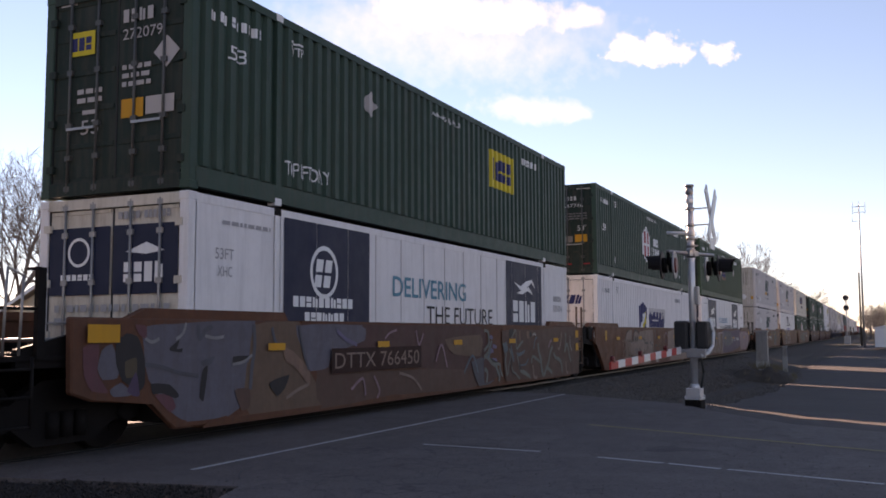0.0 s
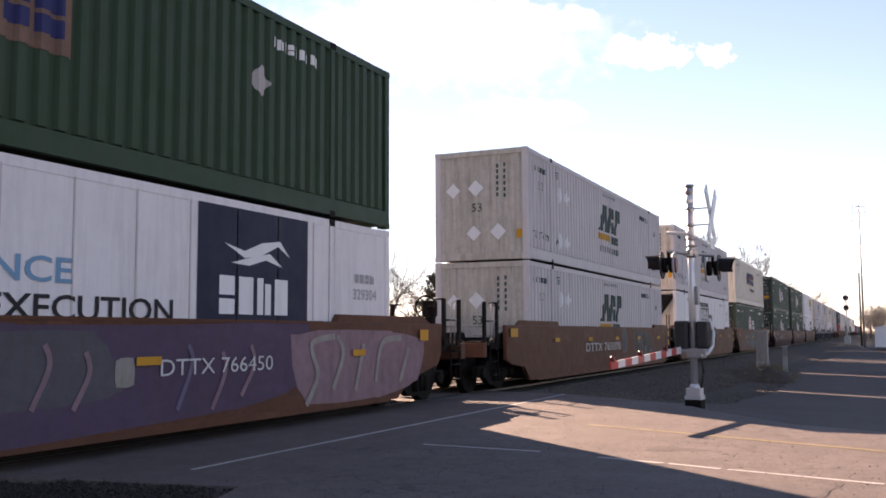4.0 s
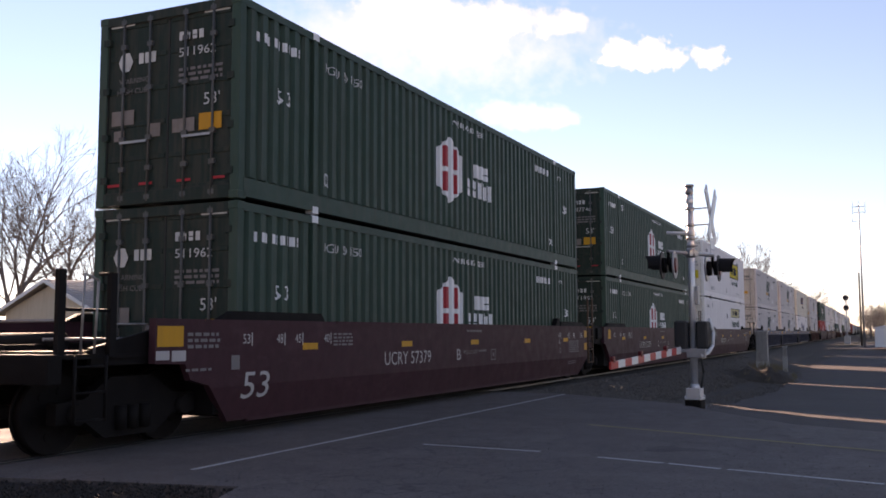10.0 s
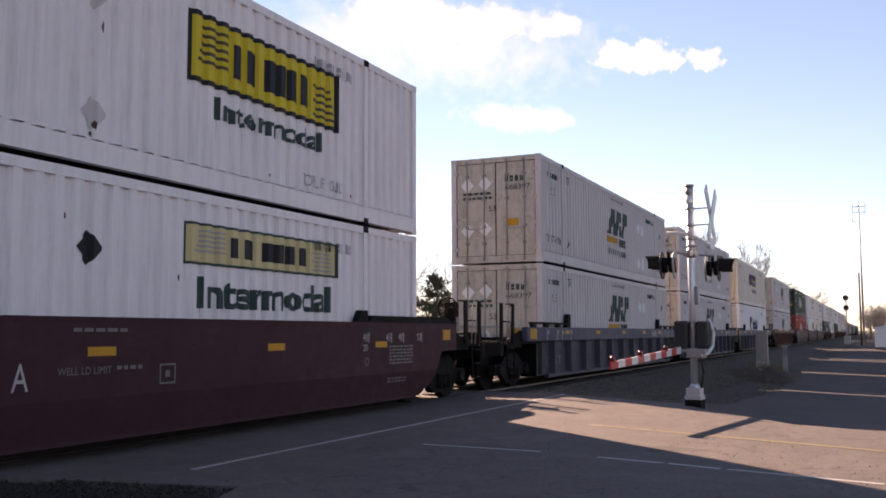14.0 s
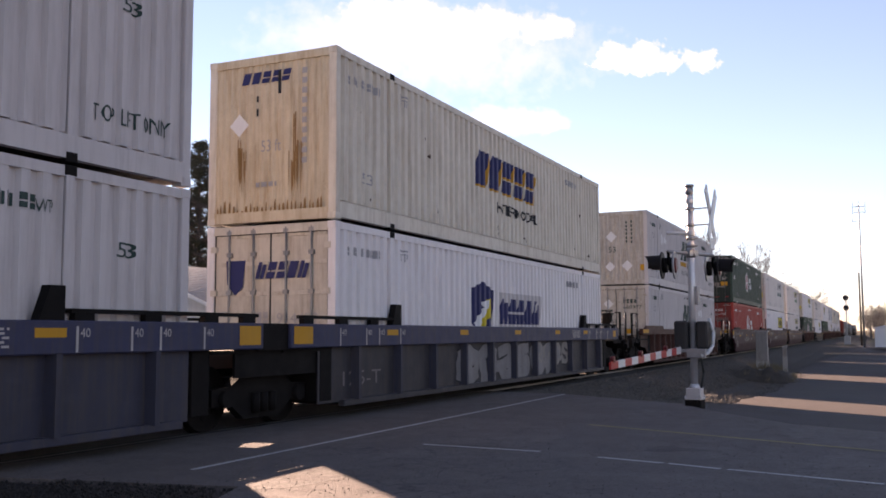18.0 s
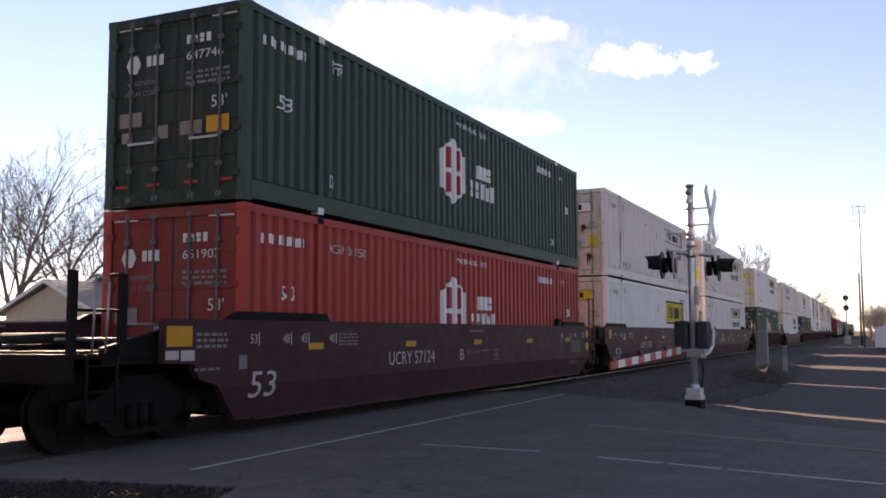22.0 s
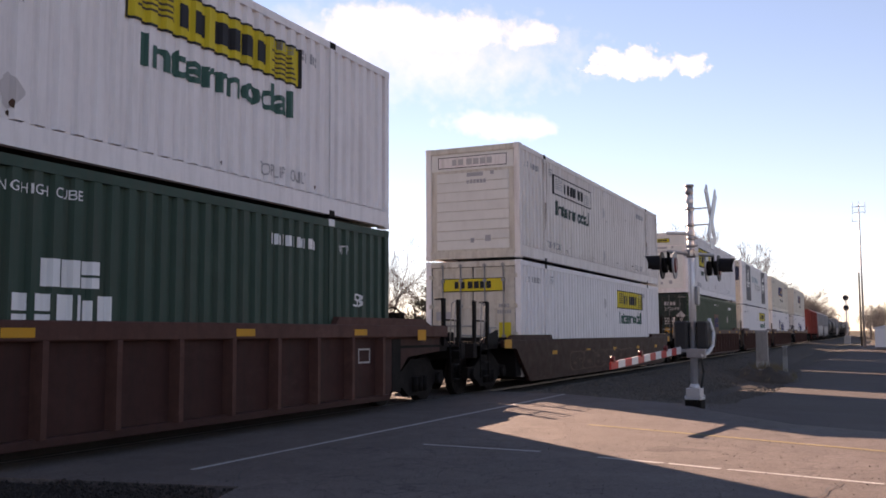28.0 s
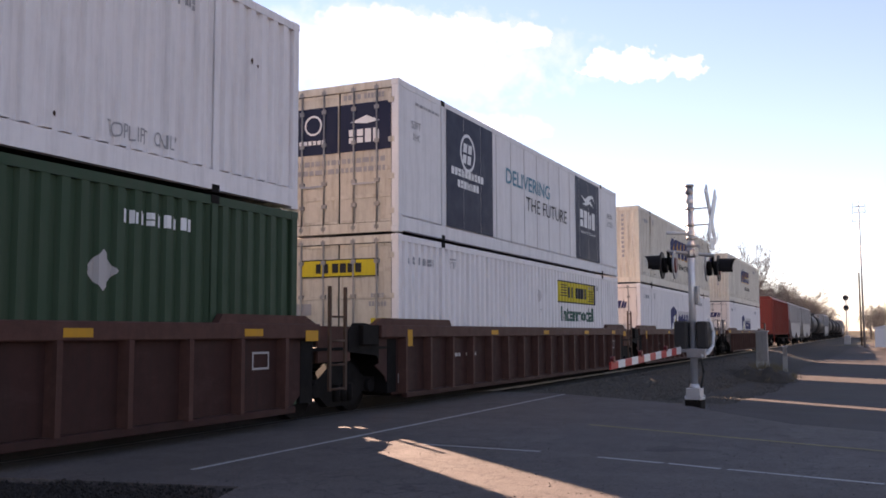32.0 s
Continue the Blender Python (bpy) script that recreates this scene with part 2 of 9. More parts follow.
M["shingle"] = material("shingle", (0.40, 0.35, 0.32), rough=0.55, spec=0.6, patch=0.5, patch_scale=1.5, grain=0.5, grain_scale=9, bump=0.5, bump_scale=12)
M["trim_white"] = material("trim_white", (0.74, 0.72, 0.70), rough=0.5, patch=0.1)
M["brick"] = material("brick", (0.24, 0.10, 0.07), rough=0.85, patch=0.4, patch_scale=6, bump=0.4)
M["window_glass"] = material("window_glass", (0.03, 0.035, 0.04), rough=0.08, patch=0.05, spec=0.8)
M["bark"] = material("bark", (0.085, 0.066, 0.058), rough=0.95, patch=0.5, patch_scale=3, bump=0.8, bump_scale=18)
M["pale_bark"] = material("pale_bark", (0.24, 0.20, 0.19), rough=0.95, patch=0.5, patch_scale=3)
M["grey_bark"] = material("grey_bark", (0.15, 0.125, 0.115), rough=0.95, patch=0.5, patch_scale=3, bump=0.6, bump_scale=18)
M["needles"] = material("needles", (0.072, 0.070, 0.044), rough=0.8, patch=0.6, patch_scale=1.0, spec=0.2)
M["brush"] = material("brush", (0.13, 0.095, 0.075), rough=0.95, patch=0.5, patch_scale=1.0, spec=0.1)
M["lamp_red"] = material("lamp_red", (0.14, 0.010, 0.012), rough=0.3, patch=0.1)
M["gate_red"] = material("gate_red", (0.50, 0.035, 0.03), rough=0.4, patch=0.2)
M["gate_white"] = material("gate_white", (0.66, 0.65, 0.64), rough=0.4, patch=0.2)
M["shed_white"] = material("shed_white", (0.72, 0.72, 0.73), rough=0.5, patch=0.12, streak=0.1)
M["car_paint"] = material("car_paint", (0.03, 0.032, 0.036), rough=0.2, patch=0.05, spec=0.6)


# ---- mesh helpers ----
def box(bm, x0, x1, y0, y1, z0, z1):
    v = [bm.verts.new((x, y, z)) for x in (x0, x1) for y in (y0, y1) for z in (z0, z1)]
    for f in ((0, 1, 3, 2), (4, 6, 7, 5), (0, 4, 5, 1), (2, 3, 7, 6), (0, 2, 6, 4), (1, 5, 7, 3)):
        bm.faces.new([v[i] for i in f])
    return v


def rod(bm, p, q, r, seg=8, r2=None, caps=True):
    p, q = Vector(p), Vector(q)
    d = (q - p).normalized()
    a = d.orthogonal().normalized()
    b = d.cross(a)
    r2 = r if r2 is None else r2
    rings = []
    for c, rr in ((p, r), (q, r2)):
        rings.append([bm.verts.new(c + (a * math.cos(k * math.tau / seg) + b * math.sin(k * math.tau / seg)) * rr) for k in range(seg)])
    for k in range(seg):
        f = bm.faces.new((rings[0][k], rings[0][(k + 1) % seg], rings[1][(k + 1) % seg], rings[1][k]))
        f.smooth = True
    if caps:
        bm.faces.new(rings[0][::-1])
        bm.faces.new(rings[1])


def bent(bm, pts, r, seg=8):
    for p, q in zip(pts, pts[1:]):
        rod(bm, p, q, r, seg)


def ring(bm, c, axis, big, small, seg=20, tube=8):
    c, ax = Vector(c), Vector(axis).normalized()
    a = ax.orthogonal().normalized()
    b = ax.cross(a)
    grid = []
    for i in range(seg):
        w = a * math.cos(i * math.tau / seg) + b * math.sin(i * math.tau / seg)
        grid.append([bm.verts.new(c + w * (big + small * math.cos(k * math.tau / tube)) + ax * small * math.sin(k * math.tau / tube)) for k in range(tube)])
    for i in range(seg):
        for k in range(tube):
            f = bm.faces.new((grid[i][k], grid[(i + 1) % seg][k], grid[(i + 1) % seg][(k + 1) % tube], grid[i][(k + 1) % tube]))
            f.smooth = True


def slab(bm, pts, axis, lo, hi):
    """A polygon in the plane across axis, thickened from lo to hi along it."""
    def at(p, h):
        return {"x": (h, p[0], p[1]), "y": (p[0], h, p[1]), "z": (p[0], p[1], h)}[axis]
    a = [bm.verts.new(at(p, lo)) for p in pts]
    b = [bm.verts.new(at(p, hi)) for p in pts]
    bm.faces.new(a)
    bm.faces.new(b[::-1])
    for i in range(len(pts)):
        j = (i + 1) % len(pts)
        bm.faces.new((a[j], a[i], b[i], b[j]))


def finish(bm, name, mat, soften=0.0):
    if soften:
        bmesh.ops.bevel(bm, geom=list(bm.edges), offset=soften, segments=1, affect="EDGES", clamp_overlap=True)
    bmesh.ops.recalc_face_normals(bm, faces=list(bm.faces))
    me = bpy.data.meshes.new(name)
    bm.to_mesh(me)
    bm.free()
    me.materials.append(mat)
    return me


def link(name, me, parent=None, label="", at=None):
    ob = new(name, me)
    if parent is not None:
        ob.parent = parent
    if at is not None:
        ob.matrix_basis = at
    if label:
        tagged(ob, label)
    return ob


def part(name, bm, mat, parent, label="", soften=0.0, at=None):
    return link(name, finish(bm, name, M[mat], soften), parent, label, at)


POOL = {}


def shared(name, key, build, mat, parent, label="", soften=0.0, at=None):
    """A part whose mesh is built once for each key and material."""
    k = (key, mat)
    if k not in POOL:
        bm = bmesh.new()
        build(bm)
        POOL[k] = finish(bm, name, M[mat], soften)
    return link(name, POOL[k], parent, label, at)


def thing(name, label, category, group="", at=None):
    ob = new(name)
    ob.empty_display_size = 0.2
    if at is not None:
        ob.matrix_basis = at
    return tagged(ob, label, category, group)


def mesh_from(name, verts, faces, mat):
    me = bpy.data.meshes.new(name)
    me.from_pydata(verts, [], faces)
    me.materials.append(M[mat])
    return me


# ---- flat markings: lettering and painted shapes ----
LETTERS = {}


def lettering(words):
    if words not in LETTERS:
        cu = bpy.data.curves.new("lettering", "FONT")
        cu.body, cu.resolution_u, cu.offset = words, 3, 0.03 if words == "Intermodal" else 0.014 if len(words) > 7 and " " not in words else 0.0
        ob = new("lettering", cu)
        bpy.context.view_layer.update()
        me = bpy.data.meshes.new_from_object(ob.evaluated_get(bpy.context.evaluated_depsgraph_get()))
        vs = [v.co.copy() for v in me.vertices]
        x0, x1 = min(v.x for v in vs), max(v.x for v in vs)
        y0, y1 = min(v.y for v in vs), max(v.y for v in vs)
        LETTERS[words] = ([((v.x - x0) / (x1 - x0), (v.y - y0) / (y1 - y0)) for v in vs], [tuple(p.vertices) for p in me.polygons])
        bpy.data.objects.remove(ob)
        bpy.data.meshes.remove(me)
        bpy.data.curves.remove(cu)
    return LETTERS[words]


class Marks:
    """Polygons in a plane: a across, b up."""

    def __init__(self):
        self.v, self.f, self.h, self.layer = [], [], [], 0.0
        self.starts, self.within = [], False

    def begin(self):
        """Marks where one word, sign or figure starts."""
        if not self.within:
            self.starts.append(len(self.f))

    def group(self, draw):
        self.begin()
        was, self.within = self.within, True
        draw()
        self.within = was
        return self

    def each(self):
        """The separate words, signs and figures."""
        for i, j in zip(self.starts, self.starts[1:] + [len(self.f)]):
            m = Marks()
            for f in self.f[i:j]:
                k = len(m.v)
                m.v += [self.v[q] for q in f]
                m.h += [self.h[q] for q in f]
                m.f.append(tuple(range(k, k + len(f))))
            m.starts = [0]
            yield m

    def poly(self, *pts):
        self.begin()
        n = len(self.v)
        self.v += [tuple(p) for p in pts]
        self.h += [self.layer] * len(pts)
        self.f.append(tuple(range(n, n + len(pts))))
        return self

    def rect(self, a0, a1, b0, b1, lean=0.0):
        k = lean * (b1 - b0)
        return self.poly((a0, b0), (a1, b0), (a1 + k, b1), (a0 + k, b1))

    def border(self, a0, a1, b0, b1, w):
        return self.group(lambda: self.draw_border(a0, a1, b0, b1, w))

    def draw_border(self, a0, a1, b0, b1, w):
        self.rect(a0, a1, b0, b0 + w), self.rect(a0, a1, b1 - w, b1)
        self.rect(a0, a0 + w, b0 + w, b1 - w), self.rect(a1 - w, a1, b0 + w, b1 - w)
        return self

    def disc(self, a, b, ra, rb=None, n=20):
        rb = rb or ra
        return self.poly(*[(a + ra * math.cos(k * math.tau / n), b + rb * math.sin(k * math.tau / n)) for k in range(n)])

    def hoop(self, a, b, r, w, n=24):
        return self.group(lambda: self.draw_hoop(a, b, r, w, n))

    def draw_hoop(self, a, b, r, w, n):
        for k in range(n):
            t0, t1 = k * math.tau / n, (k + 1) * math.tau / n
            self.poly((a + r * math.cos(t0), b + r * math.sin(t0)), (a + r * math.cos(t1), b + r * math.sin(t1)),
                      (a + (r - w) * math.cos(t1), b + (r - w) * math.sin(t1)), (a + (r - w) * math.cos(t0), b + (r - w) * math.sin(t0)))
        return self

    def diamond(self, a, b, r):
        return self.poly((a - r, b), (a, b - r), (a + r, b), (a, b + r))

    def words(self, text, a0, a1, b0, b1, lean=0.0):
        self.begin()
        vs, fs = lettering(text)
        n = len(self.v)
        self.v += [(a0 + x * (a1 - a0) + lean * y * (b1 - b0), b0 + y * (b1 - b0)) for x, y in vs]
        self.h += [self.layer] * len(vs)
        self.f += [tuple(i + n for i in f) for f in fs]
        return self

    def blocks(self, count, a0, a1, b0, b1, lean=0.0, gap=0.25, seed=1):
        return self.group(lambda: self.draw_blocks(count, a0, a1, b0, b1, lean, gap, seed))

    def draw_blocks(self, count, a0, a1, b0, b1, lean, gap, seed):
        """A row of plain blocks of the size of letters."""
        rnd = random.Random(seed)
        step = (a1 - a0) / count
        for k in range(count):
            p, q = a0 + k * step, a0 + (k + 1 - gap) * step
            kind = rnd.choice((0, 0, 1, 2))
            h = b1 - b0
            if kind == 0:
                self.rect(p, q, b0, b1, lean)
            elif kind == 1:
                self.rect(p, q, b0, b0 + 0.4 * h, lean)
                self.rect(p + lean * 0.5 * h, q + lean * 0.5 * h, b0 + 0.5 * h, b1, lean)
            else:
                m = (p + q) / 2
                self.rect(p, m - 0.06 * (q - p), b0, b1, lean)
                self.rect(m + 0.06 * (q - p), q, b0, b1 - 0.15 * h, lean)
        return self

    def lines(self, rows, a0, a1, b0, b1, seed=1, fill=0.55):
        return self.group(lambda: self.draw_lines(rows, a0, a1, b0, b1, seed, fill))

    def draw_lines(self, rows, a0, a1, b0, b1, seed, fill):
        """Small writing that cannot be read: rows of short bars."""
        rnd = random.Random(seed)
        step = (b1 - b0) / rows
        for r in range(rows):
            a = a0
            while a < a1 - 0.03:
                w = min(rnd.uniform(0.05, 0.16), a1 - a)
                self.rect(a, a + w, b1 - (r + fill) * step, b1 - r * step)
                a += w + 0.035
        return self


PITCH, DEPTH = 0.278, 0.056


def wave(u):
    """Depth of the pressed side sheet at u, 0 on the crests."""
    k = (u % PITCH) / PITCH
    if k < 0.42:
        return 0.0
    if k < 0.54:
        return -DEPTH * (k - 0.42) / 0.12
    if k < 0.88:
        return -DEPTH
    return -DEPTH * (1 - (k - 0.88) / 0.12)


def wave_breaks(u0, u1):
    out = []
    k = math.floor(u0 / PITCH)
    while k * PITCH < u1:
        out += [u for u in ((k + f) * PITCH for f in (0.0, 0.42, 0.54, 0.88)) if u0 < u < u1]
        k += 1
    return out


# marks that can be told apart one by one, and their names
APART = {"handling_note": "handling_note", "serial_mark": "serial_mark", "door_lettering": "door_mark", "door_stickers": "door_sticker", "end_stickers": "end_sticker", "placards": "placard", "door_placards": "door_placard",
         "end_placards": "end_placard", "yellow_reflectors": "reflector", "stencilled_data": "stencilled_mark", "small_print": "data_panel", "door_emblem": "door_emblem", "door_reflectors": "door_reflector",
         "end_lettering": "end_mark", "panel_emblem": "panel_mark", "placard_holder": "placard_holder", "door_panel": "door_panel", "door_name": "door_name", "end_name": "end_name"}


def marking(name, marks, mat, parent, plane="side", x=1.295, ribbed=False, lift=0.004, label=""):
    """Turns marks into a thin painted part on the side or near end of a thing."""
    if name in APART and len(marks.starts) > 1:
        return [marking(APART[name], m, mat, parent, plane, x, ribbed, lift, label) for m in marks.each()][0]
    name = APART.get(name, name)
    bm = bmesh.new()
    vs = [bm.verts.new((a, b, h)) for (a, b), h in zip(marks.v, marks.h)]
    for f in marks.f:
        try:
            bm.faces.new([vs[i] for i in f])
        except ValueError:
            pass
    if ribbed:
        lo, hi = min(p[0] for p in marks.v), max(p[0] for p in marks.v)
        for u in wave_breaks(lo, hi):
            bmesh.ops.bisect_plane(bm, geom=list(bm.verts) + list(bm.edges) + list(bm.faces), dist=1e-5, plane_co=(u, 0, 0), plane_no=(1, 0, 0))
    for v in bm.verts:
        a, b, h = v.co.x, v.co.y, v.co.z + lift
        if plane == "side":
            v.co = (x + h + (wave(a) if ribbed else 0.0), a, b)
        elif plane == "end":
            v.co = (a, x - h, b)
        else:
            v.co = (a, b, x + h)
    me = bpy.data.meshes.new(name)
    for f in bm.faces:
        f.normal_update()
    ref = {"side": Vector((1, 0, 0)), "end": Vector((0, -1, 0)), "top": Vector((0, 0, 1))}[plane]
    bad = [f for f in bm.faces if f.normal.dot(ref) < 0]
    if bad:
        bmesh.ops.reverse_faces(bm, faces=bad)
    bm.to_mesh(me)
    bm.free()
    me.materials.append(M[mat])
    return link(name, me, parent, label)


# ---- shipping containers ----
CL, BOX, CH, HW = 16.154, 16.25, 2.896, 1.295
POST = 1.981


def side_sheet(bm, sx, ribbed):
    """Pressed steel side between the rails, with a back skin."""
    z0, z1 = 0.328, CH - 0.11
    for u0, u1 in ((0.165, POST - 0.09), (POST + 0.09, BOX - POST - 0.09), (BOX - POST + 0.09, BOX - 0.165)):
        us = [u0] + (wave_breaks(u0, u1) if ribbed else [u0 + (u1 - u0) * k / 10 for k in range(1, 10)]) + [u1]
        lo = [bm.verts.new((sx * (HW - 0.006 + (wave(u) if ribbed else 0)), u, z0)) for u in us]
        hi = [bm.verts.new((sx * (HW - 0.006 + (wave(u) if ribbed else 0)), u, z1)) for u in us]
        for i in range(len(us) - 1):
            bm.faces.new((lo[i], lo[i + 1], hi[i + 1], hi[i]))
        box(bm, sx * (HW - 0.085), sx * (HW - 0.065), u0 - 0.03, u1 + 0.03, z0 - 0.03, z1)


def panel_seams(bm):
    for k in range(1, 13):
        u = POST + 0.1 + k * 0.97
        if u < BOX - POST - 0.1:
            box(bm, HW - 0.004, HW + 0.004, u - 0.012, u + 0.012, 0.3, CH - 0.11)


def container(label, skin, end, ribbed=True, dashes=False, end_skin=None, tall_rail=True):
    """A 53 ft container lying along y, near end at y = 0, standing on z = 0."""
    t = thing("shipping_container", label, "container", "containers on the train")
    es = end_skin or skin
    for sx in (1, -1):
        shared("side_wall", ("side", sx, ribbed), lambda bm: side_sheet(bm, sx, ribbed), skin, t)
        shared("top_rail", ("toprail", sx), lambda bm: box(bm, sx * (HW - 0.07), sx * (HW + 0.002), 0.12, BOX - 0.12, CH - 0.13, CH - 0.012), skin, t)
        shared("bottom_rail", ("botrail", sx), lambda bm: slab(bm, [(sx * (HW - 0.1), 0.04), (sx * (HW + 0.008), 0.04), (sx * (HW + 0.008), 0.302), (sx * (HW - 0.1), 0.302)], "y", 0.12, BOX - 0.12), skin, t)
        for u in (0.0, BOX - 0.15):
            shared("corner_post", ("post", sx, u), lambda bm: box(bm, sx * (HW - 0.15), sx * (HW + 0.003), u + 0.002, u + 0.148, 0.1, CH - 0.1), skin, t, soften=0.012)
        for u in (POST, BOX - POST):
            shared("lifting_post", ("lift", sx, u), lambda bm: box(bm, sx * (HW - 0.09), sx * (HW + 0.006), u - 0.062, u + 0.062, 0.1, CH - 0.1), skin, t, soften=0.008)
            for z in (0.0, CH - 0.12):
                shared("lifting_casting", ("lc", sx, u, z), lambda bm: box(bm, sx * (HW - 0.13), sx * (HW + 0.010), u - 0.09, u + 0.09, z, z + 0.12), "black_steel" if skin not in ("deep_green",) else "white_ink", t, soften=0.01)
        for u in (0.0, BOX - 0.178):
            for z in (0.0, CH - 0.118):
                shared("corner_casting", ("cc", sx, u, z), lambda bm: box(bm, sx * (HW - 0.16), sx * (HW + 0.008), u - 0.006, u + 0.184, z, z + 0.118), skin, t, soften=0.012)
    def roof(bm):
        us = [0.1 + k * (BOX - 0.2) / 48 for k in range(49)]
        row = [[bm.verts.new((x, u, CH - 0.03 + 0.02 * (i % 2))) for x in (-HW + 0.02, HW - 0.02)] for i, u in enumerate(us)]
        for p, q in zip(row, row[1:]):
            bm.faces.new((p[0], p[1], q[1], q[0]))
    shared("roof", ("roof",), roof, skin, t)
    def under(bm):
        box(bm, -HW + 0.1, HW - 0.1, 0.15, BOX - 0.15, 0.12, 0.2)
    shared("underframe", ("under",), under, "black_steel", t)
    def sill(bm, z0, z1, u0, u1):
        box(bm, -HW + 0.14, HW - 0.14, u0, u1, z0, z1)
    shared("far_end_wall", ("far",), lambda bm: box(bm, -HW + 0.1, HW - 0.1, BOX - 0.07, BOX - 0.02, 0.05, CH - 0.05), skin, t)
    shared("door_sill", ("sill",), lambda bm: sill(bm, 0.02, 0.2, 0.0, 0.12), es, t)
    shared("door_header", ("head",), lambda bm: sill(bm, CH - 0.15, CH - 0.01, 0.0, 0.12), es, t)
    if end == "doors":
        for sx in (-1, 1):
            a0, a1 = (-HW + 0.15, -0.012) if sx < 0 else (0.012, HW - 0.15)
            def leaf(bm):
                box(bm, a0, a1, 0.05, 0.09, 0.2, CH - 0.15)
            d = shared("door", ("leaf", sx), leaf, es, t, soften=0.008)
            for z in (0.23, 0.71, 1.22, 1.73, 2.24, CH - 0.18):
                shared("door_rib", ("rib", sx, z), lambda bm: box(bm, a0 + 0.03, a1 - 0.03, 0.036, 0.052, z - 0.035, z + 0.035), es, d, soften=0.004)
            for k, f in enumerate((0.28, 0.72)):
                a = a0 + (a1 - a0) * f
                def bar(bm):
                    rod(bm, (a, 0.012, 0.06), (a, 0.012, CH - 0.06), 0.019, 8)
                    for z in (0.12, 0.55, 1.0, 1.75, 2.4, CH - 0.12):
                        box(bm, a - 0.05, a + 0.05, -0.004, 0.05, z - 0.035, z + 0.035)
                shared("lock_rod", ("rod", sx, k), bar, "rod_dark" if es in ("dim_end_green", "dim_end_red") else "rod_grey", d)
                def grip(bm):
                    box(bm, a - 0.02, a + 0.3 * (1 if k == 0 else -1), -0.02, -0.006, 0.93, 0.965)
                shared("lock_handle", ("grip", sx, k), grip, "galvanised", d)
            for z in (0.4, 1.05, 1.75, 2.5):
                hx = sx * (HW - 0.15)
                shared("hinge", ("hinge", sx, z), lambda bm: box(bm, hx - 0.06, hx + 0.06, -0.01, 0.045, z - 0.05, z + 0.05), es, d)
        shared("door_gasket", ("gasket",), lambda bm: box(bm, -0.012, 0.012, 0.046, 0.08, 0.2, CH - 0.15), "rubber", t)
        # dark strips around the doors: shade of the frame recess, drawn in
        def recess_line(bm):
            for x in (-HW + 0.15, HW - 0.15):
                box(bm, x - 0.014, x + 0.014, 0.03, 0.06, 0.2, CH - 0.15)
            for z in (0.2, CH - 0.15):
                box(bm, -HW + 0.15, HW - 0.15, 0.03, 0.06, z - 0.014, z + 0.014)
        shared("door_seal", ("recess_line",), recess_line, "rubber", t)
    elif end == "cooler":
        shared("end_wall", ("plain",), lambda bm: box(bm, -HW + 0.12, HW - 0.12, 0.05, 0.1, 0.1, CH - 0.05), es, t, soften=0.006)
        unit = shared("cooling_unit", ("cooler",), lambda bm: slab(bm, [(-1.16, 2.76), (1.16, 2.76), (1.16, 2.56), (0.68, 1.9), (0.0, 1.74), (-0.68, 1.9), (-1.16, 2.56)], "y", -0.38, 0.06), "black_steel", t, "black tapered cooling unit", soften=0.03)
        shared("edge_strip", ("coolstrip",), lambda bm: box(bm, -1.15, 1.15, -0.395, -0.375, 2.715, 2.745), "galvanised", unit)
        shared("grip", ("coolgrip",), lambda bm: bent(bm, [(0.05, -0.36, 2.6), (0.05, -0.43, 2.6), (0.36, -0.43, 2.6), (0.36, -0.36, 2.6)], 0.016, 6), "galvanised", unit)
    elif end == "front":
        def pressed(bm):
            n = 14
            w = (2 * HW - 0.3) / n
            prev = None
            for k in range(n * 4 + 1):
                a = -HW + 0.15 + k * w / 4
                y = 0.02 if k % 4 in (0, 1) else 0.05
                cur = [bm.verts.new((a, y, z)) for z in (0.18, CH - 0.14)]
                if prev:
                    bm.faces.new((prev[0], cur[0], cur[1], prev[1]))
                prev = cur
            box(bm, -HW + 0.1, HW - 0.1, 0.08, 0.1, 0.1, CH - 0.05)
        shared("end_wall", ("front",), pressed, es, t)
    else:
        def planked(bm):
            box(bm, -HW + 0.12, HW - 0.12, 0.05, 0.1, 0.1, CH - 0.05)
        ew = shared("end_wall", ("planked",), planked, es, t, soften=0.006)
        for k in range(8):
            z = 0.25 + k * 0.25
            shared("end_panel", ("plank", k), lambda bm: box(bm, -HW + 0.3, HW - 0.3, 0.030, 0.052, z, z + 0.232), "plank_white", ew, soften=0.006)
        shared("end_panel", ("plank", 9), lambda bm: box(bm, -HW + 0.16, HW - 0.16, 0.028, 0.052, 2.3, CH - 0.16), "plank_white", ew, soften=0.006)
    if dashes:
        for k in range(26):
            u = 0.22 + k * 0.615
            if abs(u + 0.15 - POST) > 0.3 and abs(u + 0.15 - BOX + POST) > 0.3:
                shared("reflector", ("dash", k), lambda bm: box(bm, HW, HW + 0.005, u, u + 0.3, 0.065, 0.125), "white_ink", t)
    return t


def marking_each(name, marks, mat, parent, **k):
    """One part for each block of a painted name."""
    for f in marks.f:
        marking(name, Marks().poly(*[marks.v[i] for i in f]), mat, parent, **k)


def smaller(a0, a1, b0, b1):
    return (a0 + 0.02 * (a1 - a0), a1 - 0.12 * (a1 - a0), b0 + 0.14 * (b1 - b0), b1 - 0.14 * (b1 - b0))


